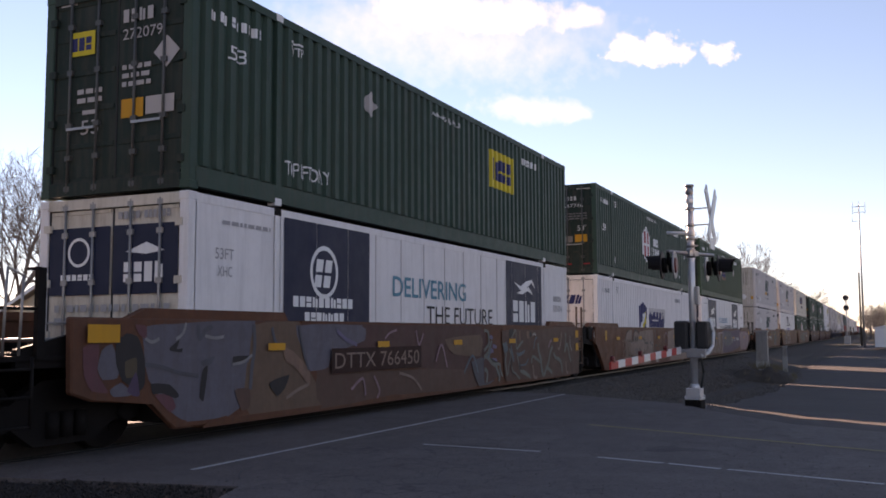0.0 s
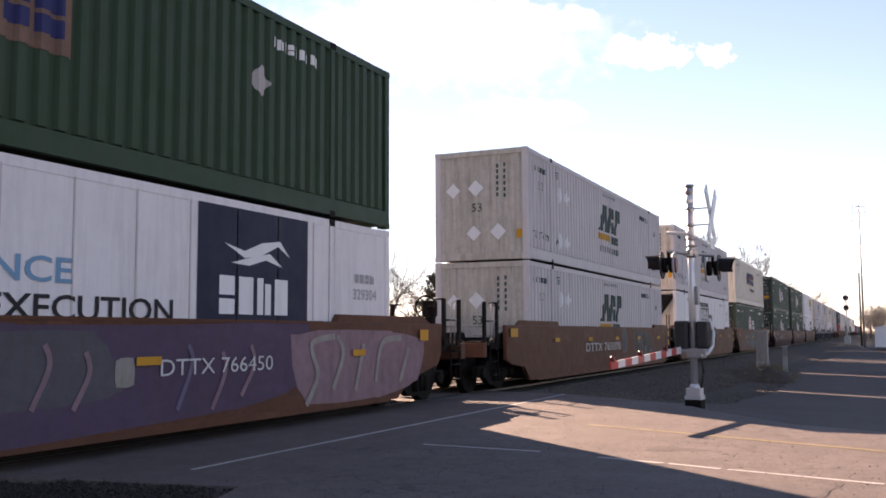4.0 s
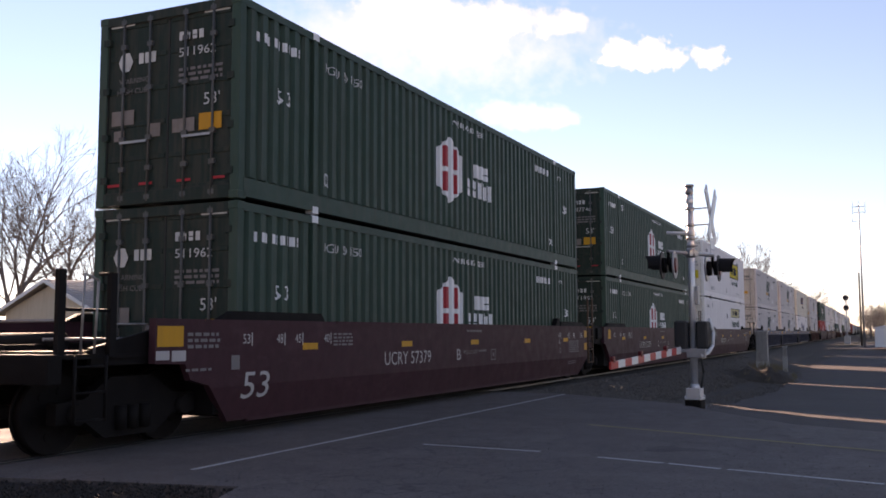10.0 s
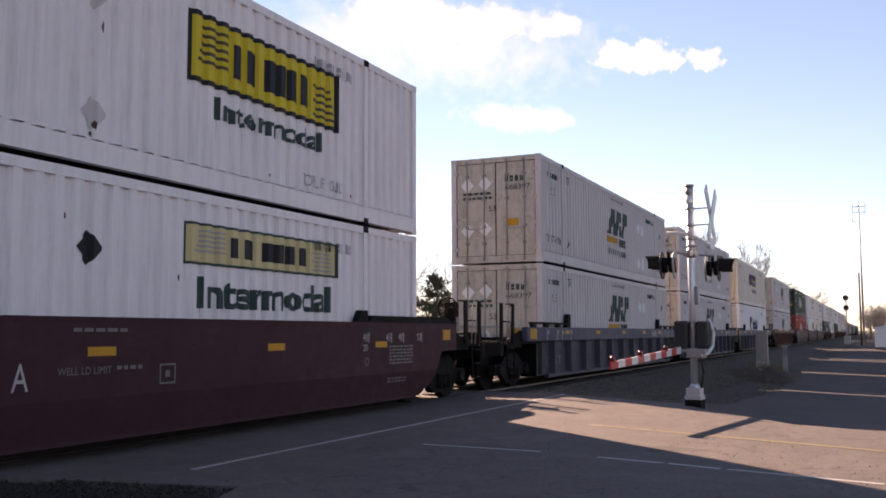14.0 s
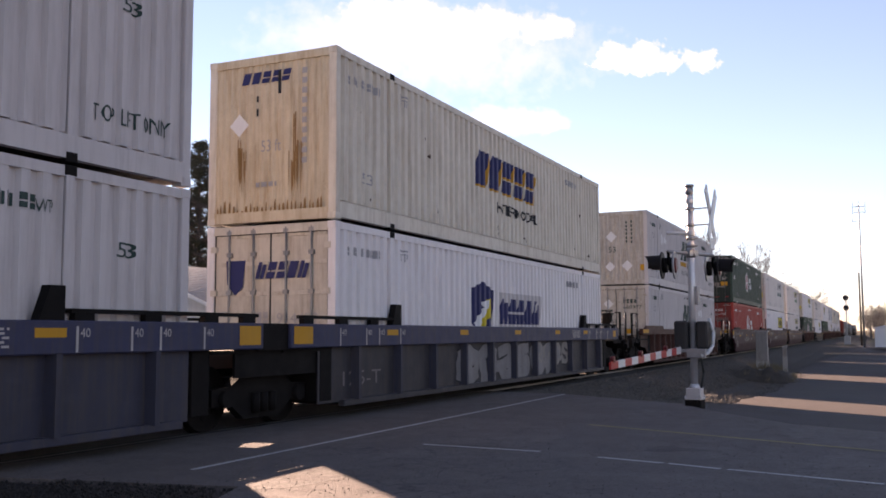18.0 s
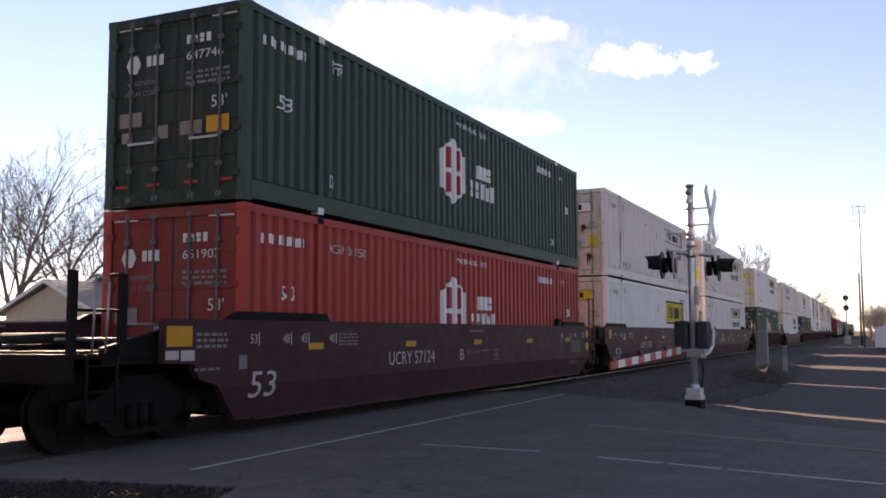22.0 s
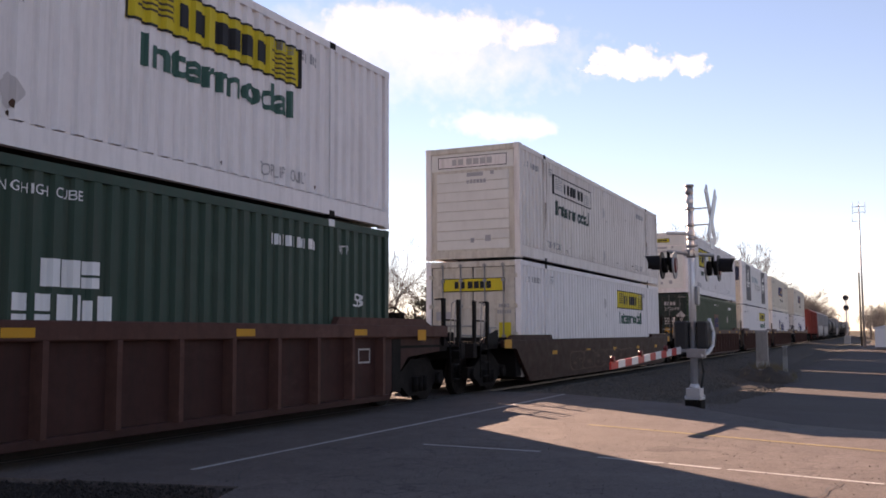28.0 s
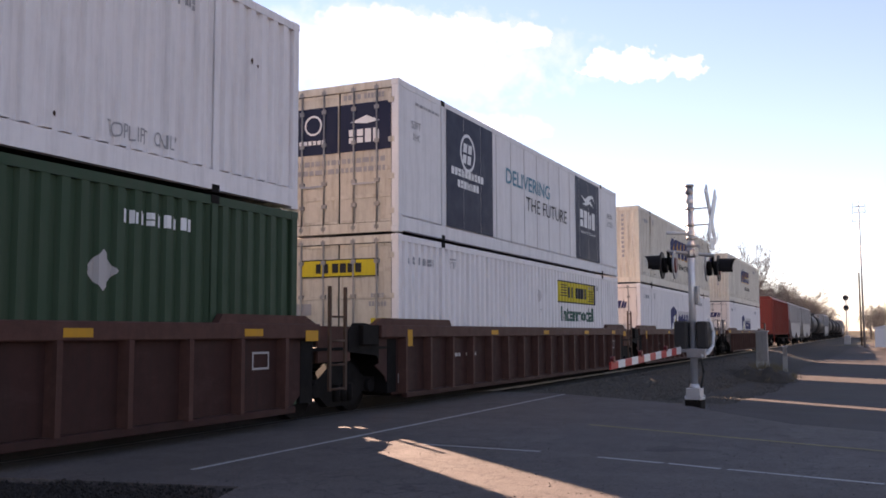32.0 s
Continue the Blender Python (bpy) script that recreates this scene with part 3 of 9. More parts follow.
def small_print(t, mat, ribbed=True, seed=1, fifty3=(0.75, 1.25, 1.75, 2.05), lift_only=None, wtp=True):
    """Numbers and handling notes on the long side."""
    m = Marks()
    if fifty3:
        m.words("53", *smaller(*fifty3))
    if wtp:
        m.words("WTP", 2.3, 2.62, 2.38, 2.52).rect(2.3, 2.62, 2.56, 2.59)
    if lift_only:
        m.words("TOP LIFT ONLY", *lift_only)
    marking("handling_note", m, mat, t, ribbed=ribbed)
    n = Marks().blocks(9, 12.6, 13.9, 2.36, 2.52, gap=0.35, seed=seed)
    n.blocks(9, 0.45, 1.6, 2.36, 2.5, gap=0.4, seed=seed + 4)
    marking("serial_mark", n, mat, t, ribbed=ribbed)


def wear(t, seed, mat="rust_steel", n=9, ribbed=True):
    """Short dents and scuffs near the bottom rail."""
    rnd = random.Random(seed)
    m = Marks()
    for _ in range(n):
        a, b = rnd.uniform(0.3, CL - 0.4), rnd.choice((rnd.uniform(0.34, 0.6), rnd.uniform(0.34, 0.5), rnd.uniform(1.5, 2.6)))
        w, h = (rnd.uniform(0.012, 0.032), rnd.uniform(0.03, 0.13)) if n < 30 else (rnd.uniform(0.008, 0.02), rnd.uniform(0.015, 0.06))
        m.poly((a, b), (a + w, b - 0.02), (a + w * 1.2, b + h * 0.7), (a + w * 0.5, b + h), (a - 0.02, b + h * 0.4))
    marking("scuff", m, mat, t, ribbed=ribbed, lift=0.0058)
    if n < 30:
        return
    m = Marks()
    for k in range(2 * n):
        a, h = (rnd.randint(0, 57) + rnd.choice((0.1, 0.3, 0.7))) * PITCH, rnd.uniform(0.05, 0.35) * rnd.random() + 0.05
        w = rnd.uniform(0.004, 0.010)
        if 0.2 < a < CL - 0.2:
            m.layer += 0.00004
            m.poly((a - w, 0.35), (a + w, 0.35), (a + w * 0.4, 0.35 + h), (a - w * 0.4, 0.35 + h))
    tagged(marking("rust_streaks", m, "stain_brown", t, ribbed=True, lift=0.0045), kind="stuff")
    m = Marks()
    for a in (POST, BOX - POST, BOX - 0.3):
        for _ in range(4):
            p, w, h = a + rnd.uniform(-0.12, 0.12), rnd.uniform(0.015, 0.04), rnd.uniform(0.3, 1.3)
            z = rnd.choice((2.7, 2.7, 1.6))
            m.layer += 0.0003
            m.poly((p - w, z), (p + w, z), (p + w * 0.3, z - h), (p - w * 0.3, z - h))
    tagged(marking("post_stains", m, "stain_brown", t, lift=0.016), kind="stuff")


def hexagon_box(base, dashes, note, low=False):
    """Dark green or red container with a white hexagon emblem."""
    colour = "Deep green" if base == "deep_green" else "Bright red"
    t = container(f"{colour} ribbed steel container with white hexagon emblem", base, "doors", dashes=dashes, end_skin="dim_end_green" if base == "deep_green" else "dim_end_red")
    c = 7.2
    marking("emblem", Marks().poly((c - 0.6, 1.13), (c, 0.83), (c + 0.6, 1.13), (c + 0.6, 1.90), (c, 2.22), (c - 0.6, 1.90)), "white_ink", t, ribbed=True, label="white hexagon emblem")
    r = Marks()
    for a in (c - 0.34, c + 0.13):
        r.rect(a, a + 0.21, 1.05, 1.46), r.rect(a, a + 0.21, 1.56, 2.0)
    marking_each("name_block", r, "red_ink", t, ribbed=True, lift=0.007)
    w = Marks().blocks(3, 8.5, 9.35, 1.56, 1.86, seed=3).blocks(5, 8.1, 9.55, 1.12, 1.48, seed=5)
    marking_each("name_block", w, "white_ink", t, ribbed=True)
    marking("warning_note", Marks().words("WARNING HIGH CUBE", 7.4, 9.0, 2.52, 2.63), "white_ink", t, ribbed=True)
    small_print(t, "white_ink", seed=11, fifty3=(0.8, 1.2, 1.42, 1.72) if not low else (0.9, 1.4, 1.5, 1.8), wtp=not low)
    marking("handling_note", Marks().words("DL", 2.25, 2.45, 0.48, 0.68), "white_ink", t, ribbed=True)
    if low:
        marking("serial_mark", Marks().words("HGIU 501350", 2.27, 3.46, 2.35, 2.49), "stencil_white", t, ribbed=True)
    marking("handling_note", Marks().words("53", 15.0, 15.3, 1.5, 1.72).words("WTP", 14.5, 14.8, 2.36, 2.5).words("DL", 13.8, 13.98, 0.5, 0.7), "white_ink", t, ribbed=True)
    e = Marks()
    e.disc(-0.80, 2.17, 0.14, 0.16, 6).blocks(3, -0.55, -0.2, 2.12, 2.28, seed=2)
    marking("door_lettering", Marks().words("WARNING", -0.92, -0.35, 1.84, 1.92).words("HIGH CUBE", -0.95, -0.32, 1.68, 1.76), "dim_ink", t, "end", x=0.03)
    e.blocks(4, 0.2, 0.68, 2.37, 2.5, gap=0.35, seed=6).words({1: "647746", 2: "511962", 3: "651907"}[note], 0.2, 0.86, 2.13, 2.26)
    marking("door_lettering", Marks().lines(3, 0.2, 0.98, 1.72, 1.96, seed=4), "dim_ink", t, "end", x=0.03)
    e.words("53'", 0.66, 0.94, 1.38, 1.56)
    e.rect(-1.1, -0.65, 2.72, 2.78), e.rect(0.65, 1.1, 2.72, 2.78), e.rect(1.16, 1.22, 2.3, 2.68), e.rect(-1.22, -1.16, 2.3, 2.68)
    marking("door_lettering", e, "stencil_white", t, "end", x=0.03)
    s = Marks().rect(-1.05, -0.62, 1.22, 1.44).rect(-0.35, -0.12, 1.0, 1.2).rect(0.1, 0.5, 1.02, 1.22).rect(-1.0, -0.8, 0.98, 1.14)
    marking("door_stickers", s, "grey_spray", t, "end", x=0.03)
    marking("door_sticker", Marks().rect(0.58, 0.98, 1.02, 1.26), "amber_tape", t, "end", x=0.03)
    marking("door_reflectors", Marks().rect(-1.1, -0.85, 0.3, 0.34).rect(-0.5, -0.25, 0.3, 0.34).rect(0.2, 0.45, 0.3, 0.34).rect(0.8, 1.05, 0.3, 0.34), "red_ink", t, "end", x=0.03)
    return t


def square_box(upper):
    """Green container with a yellow square emblem."""
    t = container("Grass green ribbed steel container with yellow square emblem", "leaf_green" if not upper else "deep_green", "doors", end_skin="dim_end_green")
    u = 10.5 if upper else 7.3
    z = 1.5 if upper else 1.15
    marking("emblem", Marks().rect(u, u + 1.5, z, z + 0.88), "yellow_sign" if upper else "tan_spray", t, ribbed=True, label="yellow square emblem")
    k = Marks().blocks(3, u + 0.12, u + 1.42, z + 0.18, z + 0.7, gap=0.15, seed=9)
    marking_each("name_block", k, "dark_blue_ink", t, ribbed=True, lift=0.007)
    marking("placard", Marks().diamond(4.8 if upper else 12.3, 2.15 if upper else 1.78, 0.24), "faded_dim_ink", t, ribbed=True)
    marking("warning_note", Marks().words("WARNING HIGH CUBE", 7.4, 8.8, 2.5, 2.6), "white_ink", t, ribbed=True)
    small_print(t, "white_ink", seed=21, fifty3=(0.8, 1.22, 1.86, 2.14) if upper else (0.85, 1.25, 1.40, 1.68), lift_only=(2.2, 3.4, 0.5, 0.72) if upper else None)
    e = Marks().blocks(4, 0.1, 0.66, 2.34, 2.52, gap=0.3, seed=8).words("272079", 0.1, 0.78, 2.1, 2.25)
    e.words("53", -0.62, -0.3, 0.86, 1.06).lines(3, 0.1, 0.6, 1.4, 1.75, seed=3).lines(2, -0.7, -0.25, 1.25, 1.5, seed=5)
    e.rect(-1.05, -0.75, 2.72, 2.77), e.rect(0.75, 1.1, 2.72, 2.77), e.rect(1.17, 1.21, 2.4, 2.72), e.rect(-1.21, -1.17, 2.4, 2.72)
    # grey in place of white: shade on the door end is put into the lettering
    marking("door_lettering", e, "faded_dim_ink", t, "end", x=0.03)
    marking("door_emblem", Marks().rect(-0.86, -0.4, 1.98, 2.32), "yellow_sign" if upper else "tan_spray", t, "end", x=0.03)
    marking("door_emblem_bars", Marks().blocks(3, -0.82, -0.44, 2.05, 2.24, gap=0.2, seed=3), "dark_blue_ink", t, "end", x=0.03, lift=0.007)
    marking("door_sticker", Marks().rect(0.1, 0.48, 1.02, 1.28), "amber_tape", t, "end", x=0.03)
    marking("door_placard", Marks().diamond(0.86, 1.86, 0.22), "faded_dim_ink", t, "end", x=0.03)
    marking("door_stickers", Marks().rect(0.52, 1.0, 1.04, 1.28).rect(-0.6, -0.35, 1.14, 1.2), "faded_dim_ink", t, "end", x=0.03)
    return t


def panel_box(slogan):
    """Smooth white refrigerated box with navy panels."""
    t = container("Smooth white insulated container with navy panels and slogan", "smooth_white", "doors", ribbed=False, end_skin="cream_end" if slogan == "a" else "aged_white")
    bm = bmesh.new()
    panel_seams(bm)
    part("panel_seams", bm, "light_grey", t)
    p2 = 11.4 if slogan == "a" else 10.95
    marking("navy_panel", Marks().rect(2.15, 4.75, 0.33, 2.78), "navy", t, label="dark navy panel")
    marking("navy_panel", Marks().rect(p2, p2 + 2.6, 0.33, 2.78), "navy", t, label="dark navy panel")
    first = Marks()
    if slogan == "a":
        first.hoop(3.28, 2.02, 0.42, 0.07).blocks(2, 3.02, 3.55, 2.02, 2.22, lean=0.2, seed=1).blocks(2, 2.98, 3.5, 1.78, 1.97, lean=0.2, seed=2)
        first.blocks(10, 2.4, 4.2, 1.46, 1.62, gap=0.2, seed=3).blocks(7, 2.72, 3.92, 1.22, 1.38, gap=0.2, seed=4)
    for c in ([p2 + 1.3] if slogan == "a" else [3.5, p2 + 1.3]):
        first.poly((c - 0.75, 2.28), (c - 0.3, 2.10), (c + 0.1, 2.16), (c + 0.5, 2.32), (c + 0.8, 2.18), (c + 0.55, 2.40), (c + 0.1, 2.34), (c - 0.3, 2.2))
        first.poly((c - 0.6, 2.02), (c - 0.2, 2.0), (c + 0.2, 2.1), (c + 0.62, 2.02), (c + 0.3, 2.2), (c - 0.15, 2.12))
        first.blocks(4, c - 0.85, c + 0.85, 1.32, 1.84, gap=0.22, seed=7)
        first.words("TRANSPORT SERVICES", c - 0.85, c + 0.85, 1.12, 1.2)
    marking("panel_emblem", first, "white_ink", t, lift=0.007)
    if slogan == "a":
        marking("slogan", Marks().words("DELIVERING", 5.62, 8.98, 1.72, 2.1), "teal_ink", t)
        marking("slogan", Marks().words("THE FUTURE", 7.05, 10.5, 1.22, 1.58), "ink", t)
    else:
        marking("slogan", Marks().words("EXCELLENCE", 5.66, 8.87, 1.6, 1.88), "sky_ink", t)
        marking("slogan", Marks().words("THROUGH", 6.0, 7.6, 1.24, 1.4).words("EXECUTION", 7.75, 10.5, 1.2, 1.48), "ink", t)
    n = Marks().words("53FT", 0.55, 0.95, 2.05, 2.2).words("XHC", 0.6, 0.92, 1.82, 1.96).lines(1, 0.7, 1.8, 2.48, 2.58, seed=2)
    n.blocks(4, 15.0, 15.7, 1.9, 2.05, seed=3).words("329304", 14.95, 15.75, 1.62, 1.8)
    marking("serial_mark", n, "grey_ink", t)
    zl = 1.58 if slogan == "a" else 0.7
    marking("door_panel", Marks().rect(-1.12, -0.03, zl, 2.5).rect(0.03, 1.12, zl, 2.5), "navy", t, "end", x=0.028, lift=0.002, label="dark navy panel")
    d = Marks().hoop(-0.58, 2.16, 0.2, 0.04).blocks(6, -0.9, -0.28, 1.78, 1.86, seed=2)
    d.blocks(4, 0.22, 0.92, 1.74, 2.0, seed=5).poly((0.25, 2.14), (0.6, 2.26), (0.9, 2.14), (0.6, 2.1))
    marking("door_emblem", d, "white_ink", t, "end", x=0.028, lift=0.008)
    marking("door_lettering", Marks().blocks(4, 0.1, 0.5, 2.58, 2.68, seed=1).blocks(6, 0.55, 1.0, 2.58, 2.68, seed=2).lines(2, -1.0, 1.0, 1.1, 1.45, seed=7), "grey_ink", t, "end", x=0.028)
    return t


def shield_box(worn=False):
    """White ribbed container with a dark shield and slanted name."""
    t = container("White ribbed container with dark blue and yellow shield emblem", "white_paint", "doors", end_skin="cream_end" if worn else "aged_white")
    marking("shield", Marks().poly((5.72, 2.02), (6.36, 2.2), (6.98, 2.02), (6.92, 1.3), (6.72, 0.9), (6.36, 0.66), (6.0, 0.9), (5.78, 1.3)), "dark_blue_ink", t, ribbed=True, label="dark blue shield")
    marking("shield_stripe", Marks().poly((5.84, 1.15), (6.62, 1.62), (6.5, 1.78), (6.9, 1.86), (6.86, 1.3), (6.72, 1.42), (6.05, 0.86)), "yellow_sign", t, ribbed=True, lift=0.008)
    marking("shield_stripe", Marks().poly((5.82, 1.28), (6.4, 1.62), (6.3, 1.74), (6.7, 1.8), (6.66, 1.6), (6.5, 1.5), (5.94, 1.02)), "white_ink", t, ribbed=True, lift=0.011)
    s = Marks().blocks(5, 7.35, 10.2, 1.26, 1.86, lean=0.28, gap=0.16, seed=12)
    marking("name_shadow", Marks().rect(7.22, 10.2, 1.12, 2.0, 0.28), "light_grey", t, ribbed=True)
    marking_each("name_block", s, "dark_blue_ink", t, ribbed=True, lift=0.009)
    small_print(t, "grey_ink", seed=31, fifty3=None)
    marking("door_emblem", Marks().poly((-0.9, 2.3), (-0.5, 2.3), (-0.55, 1.85), (-0.7, 1.7), (-0.88, 1.9)).blocks(5, -0.3, 0.75, 1.98, 2.26, lean=0.3, gap=0.2, seed=12), "dark_blue_ink", t, "end", x=0.03)
    marking("door_lettering", Marks().blocks(4, -0.5, 0.0, 1.2, 1.42, seed=2).words("914499", 0.15, 0.95, 1.22, 1.4), "faded_dim_ink", t, "end", x=0.03)
    wear(t, 5)
    return t


def slant_box(end_skin):
    """Old cream container with faded slanted blue name."""
    t = container("Weathered cream ribbed container with faded blue slanted name", "cream_paint", "front", end_skin=end_skin)
    z0 = 1.45
    marking("name_shadow", Marks().blocks(5, 6.0, 10.02, z0 - 0.05, z0 + 0.72, lean=0.3, gap=0.22, seed=14), "amber_tape", t, ribbed=True)
    marking_each("name_block", Marks().blocks(5, 5.92, 9.95, z0, z0 + 0.78, lean=0.3, gap=0.24, seed=14), "dark_blue_ink", t, ribbed=True, lift=0.008)
    marking("slogan", Marks().words("INTERMODAL", 7.25, 10.15, 0.92, 1.18), "ink", t, ribbed=True)
    small_print(t, "grey_ink", seed=41, fifty3=(0.85, 1.3, 0.66, 0.92))
    e = Marks().blocks(5, -0.62, 0.4, 2.42, 2.62, lean=0.3, seed=14)
    marking("end_emblem", e, "dark_blue_ink", t, "end", x=0.02)
    f = Marks().words("53 ft", -0.2, 0.2, 1.22, 1.42).lines(1, -0.3, 0.12, 0.55, 0.7, seed=3)
    for k in range(10):
        f.rect(0.62, 0.72, 2.5 - k * 0.17, 2.6 - k * 0.17)
    marking("end_lettering", f, "grey_ink", t, "end", x=0.02)
    if end_skin == "rusty_cream":
        marking("end_placard", Marks().diamond(-0.66, 1.72, 0.2), "white_ink", t, "end", x=0.02)
        marking("vent_slot", Marks().rect(0.14, 0.2, 2.2, 2.6).rect(-0.3, -0.26, 2.1, 2.2).rect(-0.3, -0.26, 1.85, 1.98), "ink", t, "end", x=0.02, lift=0.009)
        rnd = random.Random(53)
        for a, z, h in ((-0.66, 1.5, 0.95), (-0.58, 1.3, 0.6), (0.5, 1.9, 1.4), (0.58, 1.4, 1.0), (0.43, 1.2, 0.8)):
            run = Marks()
            for _ in range(6):
                p, w, k, q = a + rnd.uniform(-0.07, 0.07), rnd.uniform(0.006, 0.018), h * rnd.uniform(0.5, 1.0), z - rnd.uniform(0, 0.25)
                run.layer += 0.0002
                run.poly((p - w, q), (p + w, q), (p + w * 0.8, q - k * 0.6), (p + w * 0.2, q - k), (p - w * 0.4, q - k * 0.8))
            marking("rust_run", run, "rust_light", t, "end", x=0.02, lift=0.005)
        m = Marks()
        for k in range(26):
            a, w, h = -1.1 + k * 0.085 + rnd.uniform(-0.02, 0.02), rnd.uniform(0.015, 0.035), rnd.uniform(0.04, 0.25)
            m.layer += 0.0001
            m.poly((a - w, 0.19), (a + w, 0.19), (a + w * 0.5, 0.19 + h), (a - w * 0.5, 0.19 + h * 0.8))
        tagged(marking("rust_fringe", m, "rust_light", t, "end", x=0.02, lift=0.0035), kind="stuff")
    wear(t, 8 if end_skin == "cream_paint" else 9, n=60 if end_skin == "cream_paint" else 16)
    r = Marks()
    for k in range(22):
        u = 0.4 + k * 0.71
        r.rect(u, u + 0.16, 0.08, 0.13)
    marking("reflectors", r, "red_ink", t, x=HW + 0.002)
    return t


def slab_box(end, flip=False, end_skin=None):
    """Light grey container with three dark slanted letters' worth of blocks over an orange bar."""
    t = container("Light grey ribbed container with dark slanted name and orange bar", "light_grey", end, end_skin=end_skin)
    m = Marks()
    m.poly((6.88, 1.42), (7.36, 1.42), (7.62, 1.9), (7.62, 2.3), (7.44, 2.3)).poly((7.52, 1.42), (7.86, 1.42), (7.88, 2.3), (7.7, 2.3), (7.7, 1.84))
    m.rect(7.98, 8.3, 1.42, 2.3, 0.14).rect(8.36, 8.66, 1.44, 1.82, 0.14).rect(8.44, 8.74, 1.92, 2.28, 0.14)
    m.rect(8.84, 9.12, 1.42, 2.3, 0.14).rect(9.2, 9.56, 1.88, 2.3, 0.14)
    marking_each("name_block", m, "spruce_ink", t, ribbed=True)
    marking("orange_bar", Marks().rect(6.72, 8.12, 1.14, 1.34, 0.1), "amber_tape", t, ribbed=True)
    marking("company_note", Marks().blocks(7, 8.2, 9.3, 1.08, 1.34, gap=0.25, seed=2).blocks(17, 6.95, 9.35, 0.74, 0.94, gap=0.3, seed=3), "spruce_ink", t, ribbed=True)
    marking("warning_note", Marks().words("WARNING HIGH CUBE", 7.3, 9.0, 2.58, 2.68), "spruce_ink", t, ribbed=True)
    d = Marks()
    for a in ((2.75, 3.44) if flip else (11.32, 12.0)):
        d.diamond(a, 1.98, 0.23), d.diamond(a, 0.68, 0.23)
    marking("placards", d, "white_ink", t, ribbed=True)
    small_print(t, "spruce_ink", seed=51, fifty3=(0.85, 1.35, 1.86, 2.14), lift_only=(0.45, 1.72, 0.58, 0.78))
    marking("handling_note", Marks().words("53", 15.0, 15.3, 1.94, 2.12).words("TOP LIFT ONLY", 14.6, 15.85, 0.56, 0.76).words("WTP", 13.85, 14.08, 2.34, 2.48), "spruce_ink", t, ribbed=True)
    marking("handling_note", Marks().words("TA", 2.35, 2.58, 0.55, 0.78), "spruce_ink", t, ribbed=True)
    if end == "doors":
        e = Marks().words("53", -0.2, 0.0, 1.42, 1.58) .blocks(4, 0.28, 0.85, 2.2, 2.36, gap=0.35, seed=4).words("668397", 0.28, 1.0, 1.98, 2.12)
        e.lines(2, -0.95, -0.1, 1.7, 1.95, seed=5)
        marking("door_lettering", e, "spruce_ink", t, "end", x=0.03)
        marking("door_placards", Marks().diamond(-0.82, 2.15, 0.2).diamond(-0.3, 2.18, 0.2).diamond(-0.82, 0.9, 0.2).diamond(-0.3, 0.94, 0.2), "white_ink", t, "end", x=0.03)
        marking("door_sticker", Marks().rect(0.3, 0.65, 1.0, 1.2), "amber_tape", t, "end", x=0.03)
    else:
        e = Marks().words("53", -0.25, 0.03, 1.28, 1.5)
        for k in range(6):
            e.rect(0.44, 0.5, 2.4 - k * 0.15, 2.5 - k * 0.15), e.rect(0.64, 0.7, 2.42 - k * 0.16, 2.52 - k * 0.16)
        marking("end_lettering", e, "spruce_ink", t, "end", x=0.02)
        marking("end_placards", Marks().diamond(-0.78, 1.86, 0.2).diamond(-0.14, 1.9, 0.22).diamond(-0.2, 0.72, 0.2).diamond(0.48, 0.74, 0.22), "white_ink", t, "end", x=0.02)
        marking("end_sticker", Marks().rect(0.98, 1.14, 0.55, 0.78), "amber_tape", t, "end", x=0.02)
    return t


def name_bars(a0, a1, b0, b1):
    """Six plain bars in place of a short name."""
    m = Marks()
    for p, q in ((0.0, 0.11), (0.15, 0.28), (0.36, 0.50), (0.53, 0.67), (0.70, 0.84), (0.87, 1.0)):
        m.rect(a0 + p * (a1 - a0), a0 + q * (a1 - a0), b0, b1)
    return m


